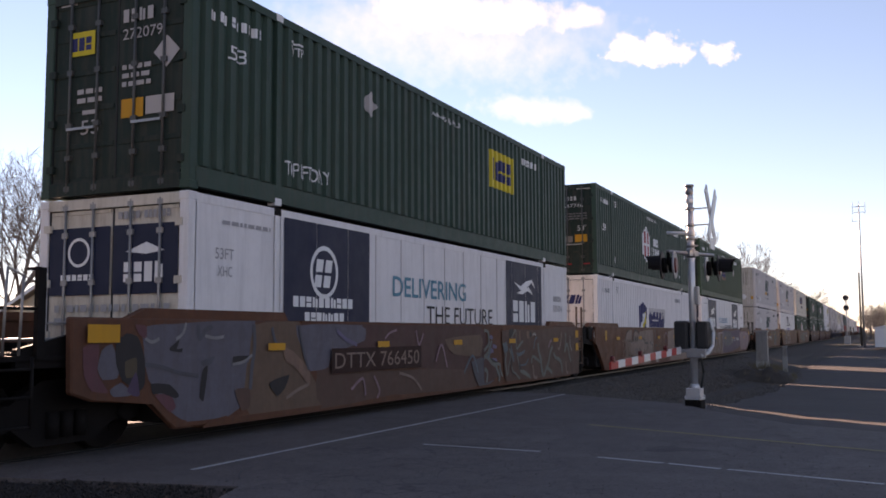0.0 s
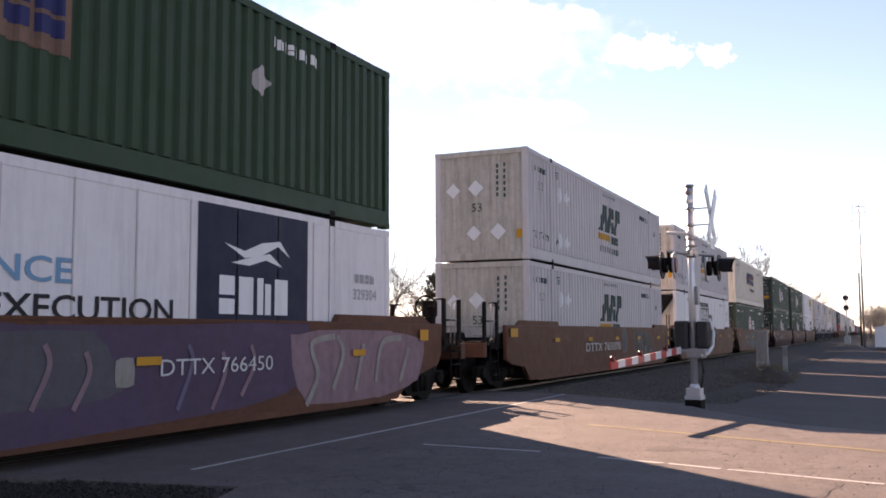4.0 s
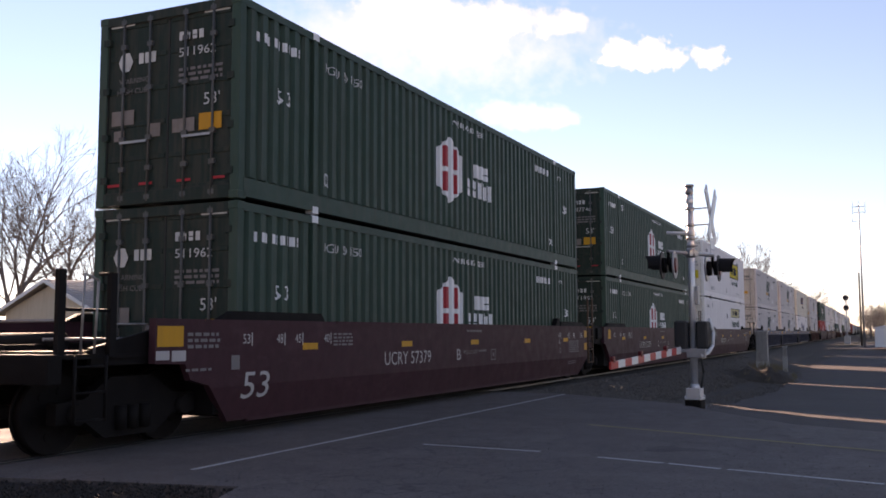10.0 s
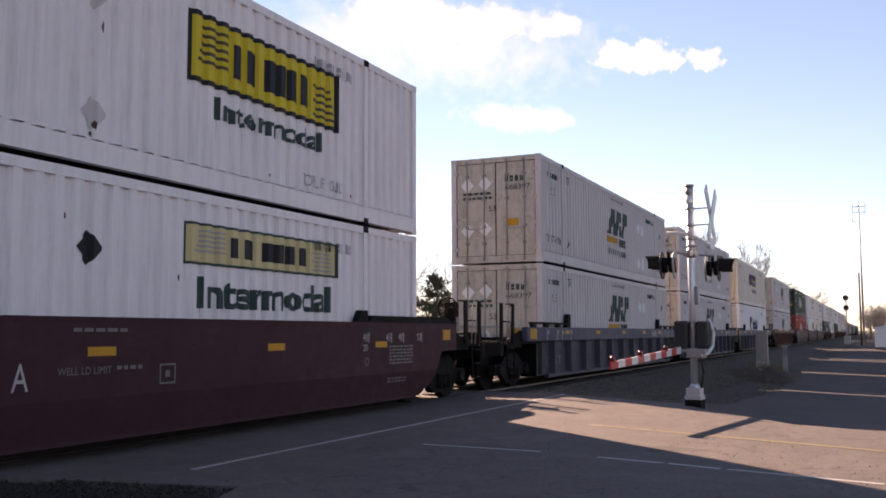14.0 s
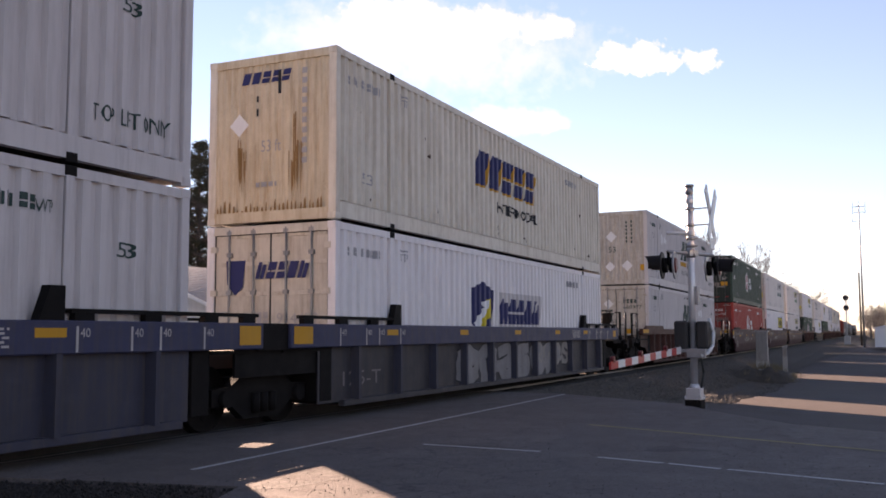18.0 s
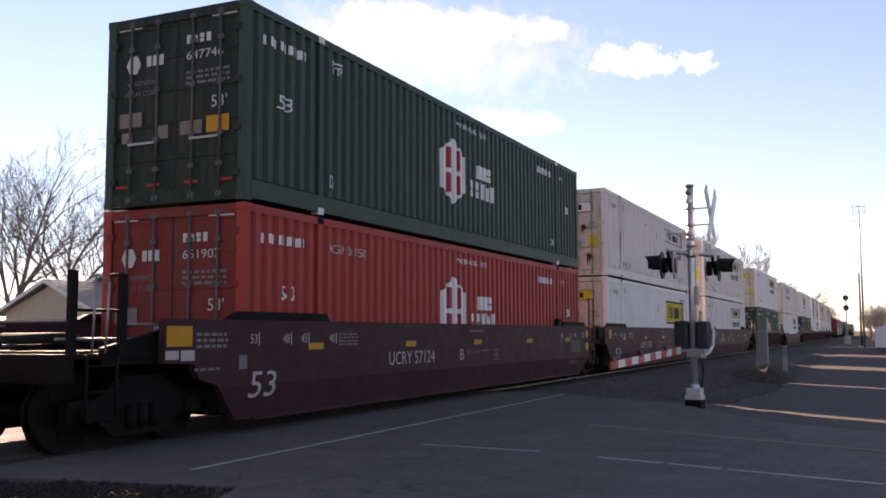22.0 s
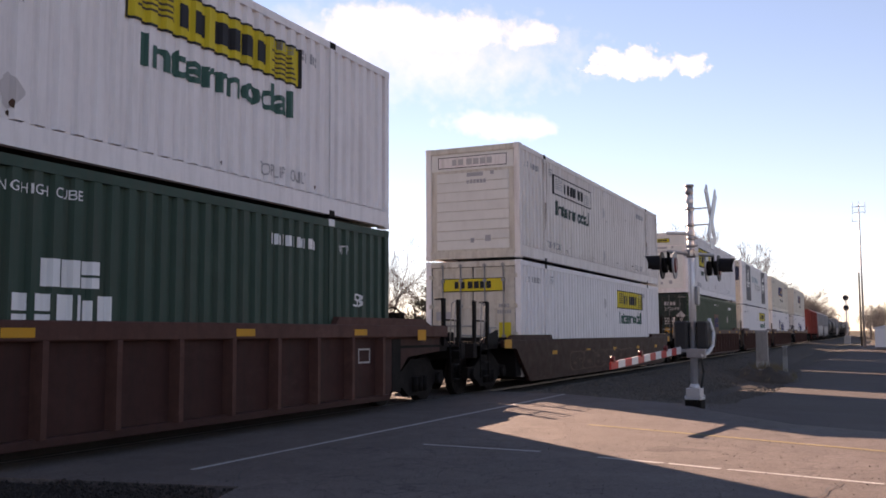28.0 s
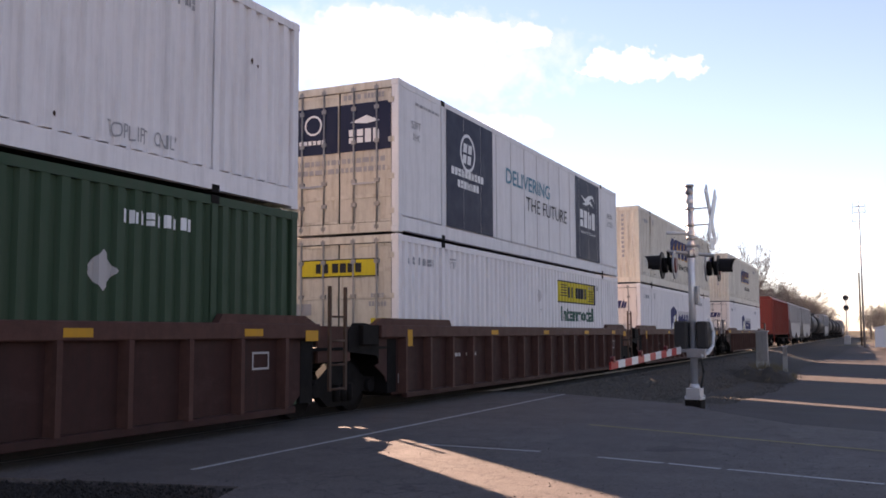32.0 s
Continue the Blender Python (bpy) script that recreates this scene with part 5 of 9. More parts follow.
    sprayed(c, "ice_spray", 0, (10.45, 1.15), (11.32, 1.37), (12.09, 1.29), (12.91, 1.33), (13.45, 1.07), (13.67, 0.86), (13.22, 0.78), (12.9, 1.08), (11.89, 1.17), (10.79, 1.04))
    sprayed(c, "black_spray", 0, (6.19, 1.12), (6.61, 1.14), (6.56, 1.02), (6.29, 0.97))
    sprayed(c, "orange_brown", 0, (4.31, 1.02), (4.92, 1.02), (5.08, 0.86), (4.85, 0.75), (4.43, 0.74))
    sprayed(c, "orange_brown", 0, (7.59, 0.9), (7.83, 1.06), (7.96, 0.7), (7.59, 0.69))
    sprayed(c, "frost_spray", 0.03, (2.74, 1.24), (3.06, 1.1), (3.29, 1.24))
    sprayed(c, "frost_spray", 0.03, (4.22, 1.37), (4.2, 1.17), (4.58, 1.18), (5.1, 1.14), (5.46, 0.99), (5.56, 0.8))
    sprayed(c, "frost_spray", 0.03, (6.44, 1.4), (6.88, 1.34), (7.05, 1.07))
    sprayed(c, "frost_spray", 0.03, (7.23, 1.07), (7.77, 1.37), (8.09, 1.28), (8.22, 0.89))
    sprayed(c, "frost_spray", 0.03, (9.26, 1.34), (9.49, 1.13))
    sprayed(c, "frost_spray", 0.03, (3.59, 1.35), (3.57, 1.09))
    sprayed(c, "frost_spray", 0.03, (4.46, 1.15), (4.47, 0.79))
    sprayed(c, "black_spray", 0.03, (10.44, 0.38), (10.96, 0.73), (11.5, 0.48))
    sprayed(c, "black_spray", 0.03, (12.08, 0.62), (13.11, 0.5))
    sprayed(c, "black_spray", 0.03, (9.64, 1.2), (9.95, 0.76), (9.8, 0.59))


def spray_4(c):
    sprayed(c, "ash_spray", 0, (8.94, 1.49), (9.22, 1.52), (9.5, 1.41), (9.63, 1.19), (9.6, 0.9), (9.44, 0.73), (9.16, 0.69), (8.98, 0.74))
    sprayed(c, "slate_spray", 0, (8.94, 1.47), (9.22, 1.51), (9.48, 1.4), (9.6, 1.19), (9.57, 0.91), (9.43, 0.76), (9.16, 0.71), (8.98, 0.76))
    sprayed(c, "haze_spray", 0, (10.68, 1.17), (10.76, 1.4), (10.94, 1.5), (11.14, 1.46), (11.29, 1.31), (11.38, 1.43), (11.59, 1.5), (11.8, 1.43), (11.96, 1.47), (12.13, 1.36), (12.36, 1.42), (12.58, 1.36), (12.66, 1.14), (12.64, 0.84), (12.5, 0.62), (12.39, 0.47), (12.62, 0.51), (13, 0.31), (12.28, 0.33), (11.42, 0.31), (10.98, 0.33), (10.95, 0.61), (10.79, 0.75))
    sprayed(c, "moss_dark", 0, (10.72, 1.17), (10.79, 1.38), (10.94, 1.48), (11.14, 1.43), (11.23, 1.26), (11.22, 1.03), (11.11, 0.83), (11.04, 0.72), (10.88, 0.71), (10.76, 0.88))
    sprayed(c, "moss_dark", 0, (11.35, 1.3), (11.43, 1.43), (11.59, 1.48), (11.75, 1.42), (11.79, 1.22), (11.73, 1.05), (11.58, 1), (11.42, 1.09))
    sprayed(c, "moss_dark", 0, (11.8, 1.36), (11.93, 1.45), (12.11, 1.36), (12.16, 1.29), (12.34, 1.4), (12.54, 1.35), (12.62, 1.14), (12.6, 0.91), (12.32, 0.84), (12.24, 0.75), (12.33, 0.6), (12.21, 0.46), (11.83, 0.4), (11.84, 0.66), (11.87, 0.94), (11.81, 1.15))
    sprayed(c, "moss_dark", 0, (11.01, 0.97), (11.15, 1.1), (11.34, 1.11), (11.5, 0.95), (11.53, 0.68), (11.41, 0.52), (11.27, 0.39), (11.08, 0.37), (11, 0.54), (11.02, 0.71))
    sprayed(c, "moss_dark", 0, (11.52, 0.95), (11.65, 0.98), (11.81, 1.05), (11.89, 0.87), (11.86, 0.59), (11.67, 0.43), (11.52, 0.39), (11.43, 0.48), (11.53, 0.68))
    sprayed(c, "moss_dark", 0, (11.21, 1.3), (11.39, 1.26), (11.45, 1.02), (11.25, 1.03))
    sprayed(c, "chalk_spray", 0.022, (11.03, 0.97), (11.15, 1.1), (11.34, 1.11), (11.48, 0.95), (11.53, 0.68), (11.41, 0.5))
    sprayed(c, "chalk_spray", 0.022, (11.45, 1.09), (11.58, 0.98), (11.73, 1.03), (11.87, 0.87), (11.83, 0.59))
    sprayed(c, "chalk_spray", 0.022, (11.8, 1.42), (11.83, 1.22), (11.87, 1.01))
    sprayed(c, "moss_dark", 0, (12.73, 1.29), (12.97, 1.42), (13.04, 1.13), (13.38, 0.89), (13.52, 0.77), (13.12, 0.59), (13, 0.35), (12.8, 0.61), (12.64, 0.88))
    sprayed(c, "moss_spray", 0, (12.79, 1.21), (12.95, 1.28), (12.98, 0.98), (12.86, 0.83))
    sprayed(c, "haze_spray", 0, (12.32, 0.78), (12.52, 0.84), (12.52, 0.76), (12.38, 0.72))
    sprayed(c, "plum_spray", 0, (12.44, 0.63), (12.62, 0.58), (12.87, 0.42), (13.02, 0.32), (12.75, 0.37), (12.5, 0.51))
    sprayed(c, "haze_spray", 0, (13.09, 0.76), (13.49, 0.74), (13.45, 0.65), (13.12, 0.65))
    sprayed(c, "haze_spray", 0.05, (13.48, 1.12), (13.65, 1.18), (13.68, 1.02), (13.61, 0.92), (13.48, 1.08))
    sprayed(c, "haze_spray", 0.04, (13.04, 1.36), (13.11, 1.13), (13.38, 0.93))
    sprayed(c, "haze_spray", 0.05, (13.58, 0.8), (13.66, 0.64), (13.63, 0.48))
    sprayed(c, "haze_spray", 0.04, (14.08, 0.95), (14.01, 0.7))
    sprayed(c, "haze_spray", 0.05, (12.63, 1.36), (12.7, 1.21), (12.63, 0.99))


def spray_5(c):
    sprayed(c, "plum_spray", 0, (2.28, 1.1), (2.51, 1.4), (3.1, 1.44), (3.82, 1.4), (4.71, 1.35), (5.35, 0.84), (5.28, 0.39), (4.12, 0.29), (3.03, 0.3), (2.46, 0.28), (2.23, 0.61))
    sprayed(c, "chalk_spray", 0.042, (2.49, 1.38), (2.72, 1.44), (3.07, 1.46), (3.1, 0.76), (3.02, 0.6))
    sprayed(c, "chalk_spray", 0.042, (2.49, 1.38), (2.62, 1.15), (2.77, 0.82))
    sprayed(c, "chalk_spray", 0.042, (2.73, 1.05), (2.52, 1.13), (2.32, 1.1), (2.21, 0.93), (2.2, 0.65), (2.26, 0.42), (2.43, 0.26))
    sprayed(c, "chalk_spray", 0.042, (2.16, 1.01), (2.1, 0.85))
    sprayed(c, "chalk_spray", 0.042, (3.07, 1.46), (3.27, 1.4), (3.2, 1.14), (3.23, 0.97), (3.59, 0.8), (3.8, 1.04), (3.86, 1.31), (3.63, 1.44), (3.39, 1.33), (3.23, 1.01))
    sprayed(c, "chalk_spray", 0.042, (3.1, 0.76), (3.2, 0.92), (3.38, 0.87), (3.6, 0.6), (3.79, 0.36), (3.55, 0.3), (3.14, 0.29), (2.92, 0.27), (3.02, 0.47))
    sprayed(c, "chalk_spray", 0.042, (3.31, 0.38), (3.48, 0.43), (3.61, 0.36), (3.43, 0.31), (3.31, 0.38))
    sprayed(c, "chalk_spray", 0.042, (3.72, 1.42), (4.08, 1.35), (4.12, 1.26), (4.39, 1.28), (4.71, 1.37), (4.72, 1.2), (4.44, 0.97), (4.34, 0.74), (4.14, 0.77), (4.2, 1.02), (4.02, 1.21))
    sprayed(c, "chalk_spray", 0.042, (4.09, 0.27), (4.18, 0.52), (4.37, 0.83), (4.72, 1.01), (4.87, 1.3))
    sprayed(c, "chalk_spray", 0.042, (4.67, 0.27), (4.6, 0.49), (4.88, 0.91), (5.19, 0.87), (5.43, 0.68), (5.36, 0.43), (5.05, 0.26))
    sprayed(c, "chalk_spray", 0.042, (4.72, 1.18), (4.79, 1.45), (5.09, 1.45), (5.18, 1.25), (5.03, 0.95))
    sprayed(c, "chalk_spray", 0.042, (5.17, 1.3), (5.42, 1.32), (5.42, 1.04), (5.22, 1.02), (5.17, 1.3))
    sprayed(c, "chalk_spray", 0, (5.54, 1.15), (5.76, 1.12), (5.89, 0.98), (5.83, 0.87), (5.97, 0.77), (6.03, 0.6), (5.96, 0.31), (6.11, 0.3), (6.06, 0.67), (5.97, 0.87), (6.02, 0.98), (5.89, 1.17), (5.64, 1.2))
    sprayed(c, "chalk_spray", 0, (5.64, 1.35), (5.86, 1.38), (5.88, 1.24), (5.7, 1.24))
    sprayed(c, "chalk_spray", 0, (5.91, 1.4), (6.08, 1.48), (6.04, 1.28), (6.14, 1.09), (6.01, 1.09), (5.93, 1.25))
    sprayed(c, "chalk_spray", 0, (6.91, 0.4), (7.13, 0.45), (7.35, 0.42), (7.37, 0.29), (6.98, 0.32))
    sprayed(c, "chalk_spray", 0.045, (6.07, 1.48), (6.4, 1.35), (6.82, 1.38), (6.99, 1.46), (7.26, 1.48))
    sprayed(c, "chalk_spray", 0.045, (6.34, 1.05), (6.31, 1.19), (6.47, 1.28), (6.68, 1.24), (6.78, 1.08), (6.76, 0.8), (6.69, 0.56))
    sprayed(c, "chalk_spray", 0.045, (6.09, 1.13), (6.21, 0.97), (6.31, 0.85))
    sprayed(c, "chalk_spray", 0.045, (6.43, 1.16), (6.54, 1.08), (6.69, 0.96), (6.41, 0.97))
    sprayed(c, "chalk_spray", 0.045, (6.41, 0.87), (6.79, 0.82))
    sprayed(c, "chalk_spray", 0.045, (6.93, 1.44), (6.92, 1.28), (7, 1.16), (7.14, 1.13), (7.23, 1.28), (7.14, 1.44))
    sprayed(c, "chalk_spray", 0.045, (7, 1.13), (6.97, 0.95), (7, 0.77), (7.19, 0.76))
    sprayed(c, "chalk_spray", 0.045, (7.24, 0.76), (7.35, 0.61), (7.58, 0.55), (7.77, 0.37))
    sprayed(c, "chalk_spray", 0.045, (7.34, 1.32), (7.57, 1.23), (7.73, 1.2), (7.81, 1.06), (8.06, 0.83), (8.23, 1), (8.14, 1.18))
    sprayed(c, "chalk_spray", 0.045, (8.06, 0.83), (7.9, 0.49), (7.74, 0.38))
    sprayed(c, "chalk_spray", 0.045, (7.81, 0.84), (7.61, 0.59))
    sprayed(c, "chalk_spray", 0.045, (6.26, 0.39), (6.35, 0.46), (6.49, 0.4), (6.45, 0.28))
    sprayed(c, "chalk_spray", 0.045, (6.55, 0.81), (6.58, 0.65), (6.49, 0.56))
    sprayed(c, "dust_spray", 0.05, (9.05, 1.41), (9.32, 1.21), (9.73, 1.41), (10.95, 1.34))
    sprayed(c, "red_faded", 0.07, (8.79, 1.08), (9.18, 1.18), (10.63, 1.12))
    sprayed(c, "red_faded", 0.07, (9.05, 1.08), (9.12, 0.69))
    sprayed(c, "red_faded", 0.07, (9.74, 1.07), (9.81, 0.7))
    sprayed(c, "red_faded", 0.07, (10.48, 1.06), (10.55, 0.7))


def spray_3(c):
    sprayed(c, "ochre_spray", 0, (0.95, 1.19), (1.05, 1.32), (1.8, 1.34), (2.53, 1.34), (3.33, 1.34), (4.67, 1.33), (5.73, 1.35), (5.83, 0.8), (5.4, 0.22), (3.75, 0.26), (1.81, 0.27), (0.91, 0.25))
    sprayed(c, "slate_spray", 0, (1.14, 0.67), (1.81, 0.64), (1.78, 0.2), (0.96, 0.22))
    sprayed(c, "tan_spray", 0, (-0.11, 0.85), (0.52, 0.87), (0.75, 0.61), (0.91, 0.26), (-0.03, 0.21), (-0.2, 0.58))
    sprayed(c, "violet_spray", 0, (5.81, 1.41), (8.04, 1.45), (10.22, 1.46), (13.34, 1.47), (13.04, 0.59), (11.42, 0.36), (9.41, 0.28), (7.07, 0.2), (5.8, 0.23))
    sprayed(c, "slate_spray", 0, (6.22, 1.35), (7.72, 1.38), (9.08, 1.35), (9.42, 0.7), (8.36, 0.6), (6.78, 0.6), (6.07, 0.79))
    sprayed(c, "mauve_spray", 0, (13.08, 1.34), (16.08, 1.37), (17.32, 1.17), (16.95, 0.48), (15.42, 0.28), (13.28, 0.36))
    sprayed(c, "chalk_spray", 0.06, (0.91, 0.22), (0.95, 0.77), (0.96, 1.15), (1.02, 1.29), (1.21, 1.34), (1.77, 1.34), (1.84, 1.18), (1.86, 0.82), (1.81, 0.47), (1.73, 0.21))
    sprayed(c, "chalk_spray", 0.06, (1.87, 1.27), (2.01, 1.34), (2.53, 1.34), (2.68, 1.26), (2.73, 0.98), (2.69, 0.79), (2.44, 0.62), (2.08, 0.45), (2.03, 0.23))
    sprayed(c, "chalk_spray", 0.06, (2.76, 1.26), (2.82, 1.34), (3.33, 1.34), (3.47, 1.21), (3.49, 0.96), (3.45, 0.72), (3.25, 0.53), (3.12, 0.39), (3.16, 0.3))
    sprayed(c, "chalk_spray", 0.06, (2.54, 0.33), (2.83, 0.41), (2.92, 0.55))
    sprayed(c, "chalk_spray", 0.06, (4.24, 1.3), (4.2, 1), (4.24, 0.74), (4.08, 0.44), (3.86, 0.3))
    sprayed(c, "chalk_spray", 0.1, (4.52, 1.33), (4.5, 1.04), (4.47, 0.73))
    sprayed(c, "chalk_spray", 0.06, (4.76, 1.33), (4.86, 1.04), (4.83, 0.62), (4.54, 0.32))
    sprayed(c, "chalk_spray", 0.06, (4.29, 1.33), (5.81, 1.33), (5.84, 1.43))
    sprayed(c, "chalk_spray", 0.1, (5.81, 1.33), (5.86, 0.91), (5.77, 0.58), (5.45, 0.32), (5.27, 0.22))
    sprayed(c, "bone_spray", 0, (2.07, 0.89), (2.25, 0.88), (2.25, 0.83), (2.07, 0.83))
    sprayed(c, "bone_spray", 0, (2.92, 0.86), (3.16, 0.85), (3.12, 0.8), (2.92, 0.8))
    sprayed(c, "mauve_spray", 0.05, (0.06, 1.24), (0.23, 1.32), (0.4, 1.24), (0.45, 1.03), (0.38, 0.79), (0.17, 0.64), (0.03, 0.76), (0.16, 0.96), (0.6, 1.07), (0.67, 0.98), (0.3, 0.95))
    sprayed(c, "mauve_spray", 0.05, (-0.05, 0.96), (0.1, 0.76))
    sprayed(c, "dust_spray", 0, (-0.21, 1.01), (-0.08, 1.03), (-0.04, 0.84), (-0.18, 0.83))
    sprayed(c, "black_spray", 0.06, (0.38, 0.54), (0.56, 0.58), (0.65, 0.49), (0.5, 0.42), (0.38, 0.54))
    sprayed(c, "black_spray", 0.06, (0.76, 0.52), (0.88, 0.56), (0.91, 0.39), (0.8, 0.37))
    sprayed(c, "bone_spray", 0, (9.4, 1.06), (9.66, 1.06), (9.65, 0.77), (9.39, 0.78))
    sprayed(c, "lilac_spray", 0.07, (6.44, 1.28), (6.5, 1.08), (6.32, 0.78))
    sprayed(c, "mauve_spray", 0.07, (6.85, 1.2), (6.91, 0.99), (6.72, 0.57))
    sprayed(c, "mauve_spray", 0.07, (7.34, 1.27), (7.39, 1.05), (7.2, 0.69))
    sprayed(c, "lilac_spray", 0.07, (7.65, 1.18), (7.71, 0.96), (7.51, 0.46))
    sprayed(c, "mauve_spray", 0.07, (8.37, 1.25), (8.44, 1.02), (8.22, 0.58))
    sprayed(c, "mauve_spray", 0.07, (8.93, 1.16), (8.99, 0.93), (8.77, 0.55))
    sprayed(c, "lilac_spray", 0.07, (10.61, 1.22), (10.68, 0.98), (10.42, 0.43))
    sprayed(c, "mauve_spray", 0.07, (11.28, 1.12), (11.35, 0.87), (11.08, 0.39))
    sprayed(c, "mauve_spray", 0.07, (11.9, 1.2), (11.98, 0.94), (11.69, 0.53))
    sprayed(c, "bone_spray", 0.1, (13.28, 0.29), (13.6, 0.73), (13.42, 1.19), (14.1, 1.31))
    sprayed(c, "bone_spray", 0.1, (14.05, 0.49), (14.35, 1.03), (14.15, 1.31))
    sprayed(c, "bone_spray", 0.1, (14.75, 0.42), (15.02, 1.18))
    sprayed(c, "bone_spray", 0.1, (15.44, 0.53), (15.65, 1.18), (16.38, 1.27))
    sprayed(c, "bone_spray", 0.1, (16.33, 0.5), (16.68, 1.09))


def spray_2(c):
    sprayed(c, "black_spray", 0, (2.85, 0.29), (3.6, 0.34), (3.95, 0.34), (5.43, 0.24), (5.44, 0.22), (4.72, 0.22), (4.01, 0.22), (3.96, 0.22), (2.97, 0.22))
    sprayed(c, "dust_spray", 0, (2.8, 0.84), (2.83, 1.12), (3.08, 1.35), (3.34, 1.42), (3.82, 1.42), (3.72, 1.03), (3.49, 1.02), (3.24, 1.09), (3.19, 1.03), (3.23, 0.78), (3.4, 0.64), (3.62, 0.67), (3.55, 0.34), (3.33, 0.22), (3.02, 0.22), (2.84, 0.41))
    sprayed(c, "dust_spray", 0, (3.95, 1.11), (4.22, 1.4), (4.61, 1.4), (4.89, 1.26), (4.84, 0.78), (4.78, 0.34), (3.98, 0.34), (3.85, 0.61), (4.06, 0.53), (3.23, 0.7), (3.22, 1.02), (3.72, 1.03))
    sprayed(c, "dust_spray", 0, (4.89, 1.23), (5.25, 1.4), (7.18, 1.4), (7.19, 0.56), (6.76, 0.58), (6.73, 0.22), (5.43, 0.22), (4.81, 0.36))
    sprayed(c, "bone_spray", 0, (7.71, 0.26), (8.08, 0.57), (8.16, 0.22))
    sprayed(c, "black_spray", 0.05, (2.8, 0.84), (2.83, 1.12), (3.08, 1.35), (3.34, 1.42))
    sprayed(c, "black_spray", 0.05, (3.19, 1.15), (3.23, 0.7), (3.4, 0.56), (3.62, 0.65))
    sprayed(c, "black_spray", 0.05, (3.3, 1.04), (3.49, 1.08), (3.69, 1.01))
    sprayed(c, "black_spray", 0.05, (3.82, 1.42), (3.75, 1.05), (4.07, 1.11))
    sprayed(c, "black_spray", 0.05, (3.95, 1.11), (4.22, 1.4), (4.61, 1.4), (4.89, 1.26))
    sprayed(c, "black_spray", 0.05, (4.9, 0.8), (5.42, 0.61), (5.77, 0.66), (5.65, 0.75))
    sprayed(c, "black_spray", 0.05, (5.26, 1.11), (5.45, 1.15), (5.72, 1.04))
    sprayed(c, "black_spray", 0.05, (5.83, 1.4), (5.79, 1), (6.31, 0.95), (6.06, 0.62), (5.9, 0.27))
    sprayed(c, "black_spray", 0.05, (6.72, 0.59), (6.73, 0.22))
    sprayed(c, "black_spray", 0.05, (6.66, 0.99), (7.04, 0.9), (7.19, 0.59))
    sprayed(c, "black_spray", 0.05, (4.81, 0.36), (4.87, 0.78))
    sprayed(c, "black_spray", 0.05, (3.79, 0.62), (3.89, 0.44), (4.06, 0.56))
    sprayed(c, "black_spray", 0.05, (2.8, 0.84), (2.84, 0.41), (3.02, 0.22))
    sprayed(c, "black_spray", 0.05, (7.18, 1.4), (7.23, 0.95))
    sprayed(c, "black_spray", 0, (4.19, 1.19), (4.32, 1.22), (4.37, 1.1), (4.3, 0.99), (4.2, 1.06))
    sprayed(c, "black_spray", 0, (4.47, 1.21), (4.6, 1.22), (4.62, 1.1), (4.54, 1), (4.46, 1.08))
    sprayed(c, "slate_spray", 0.03, (4.18, 0.77), (4.67, 0.75))
    sprayed(c, "slate_spray", 0.03, (4.3, 0.85), (4.35, 0.49))
    sprayed(c, "slate_spray", 0.03, (4.25, 0.63), (4.57, 0.66), (4.44, 0.46))
    sprayed(c, "slate_spray", 0.03, (4.28, 0.47), (4.57, 0.5))
    sprayed(c, "slate_spray", 0.03, (7.38, 1.4), (7.69, 1.4), (7.48, 1.14), (7.85, 1.17), (7.85, 1.02))
    sprayed(c, "black_spray", 0.06, (7.91, 0.87), (7.49, 0.83), (7.59, 0.65), (7.97, 0.58), (7.86, 0.45), (7.49, 0.52))
    sprayed(c, "black_spray", 0.06, (8.18, 0.86), (8.41, 0.74), (8.08, 0.28))
    sprayed(c, "black_spray", 0.06, (8.19, 0.63), (8.36, 0.5), (8.19, 0.45))
    sprayed(c, "bone_spray", 0.05, (7.02, 0.97), (6.85, 0.95), (6.85, 0.83), (7.02, 0.8))
    sprayed(c, "mauve_spray", 0.05, (9.64, 1.37), (9.19, 1.15), (9.19, 0.77), (9.58, 0.53), (9.92, 0.74), (9.99, 1.14), (9.64, 1.37))
    sprayed(c, "mauve_spray", 0.05, (10.41, 1.41), (10.34, 0.79), (10.41, 0.22))
    sprayed(c, "mauve_spray", 0.05, (9.92, 0.68), (10.49, 0.62), (10.2, 0.4))
    sprayed(c, "violet_spray", 0.04, (9.45, 1.08), (9.58, 0.92), (9.71, 1.08), (9.85, 0.91))
    sprayed(c, "dust_spray", 0, (10.41, 1.41), (16.31, 1.51), (16.4, 0.24), (12.43, 0.22), (10.41, 0.22))
    sprayed(c, "violet_spray", 0.1, (14.89, 1.28), (15.16, 1.34), (15.59, 1.37), (15.74, 1.31), (15.83, 1.13), (15.89, 1))
    sprayed(c, "violet_spray", 0.12, (15.37, 1.41), (15.59, 1.44), (15.85, 1.46), (15.88, 1.3), (15.9, 1))
    sprayed(c, "violet_spray", 0.1, (15.32, 0.97), (15.38, 1.03), (15.6, 1.04), (15.89, 1))
    sprayed(c, "violet_spray", 0.14, (15.32, 0.82), (15.43, 0.73), (15.44, 0.5), (15.38, 0.28))
    sprayed(c, "violet_spray", 0.1, (15.43, 0.76), (15.69, 0.69), (15.92, 0.67), (15.96, 0.82), (15.93, 1))
    sprayed(c, "ash_spray", 0, (15.5, 0.93), (15.68, 0.98), (15.88, 0.91), (15.88, 0.76), (15.69, 0.75), (15.5, 0.81))
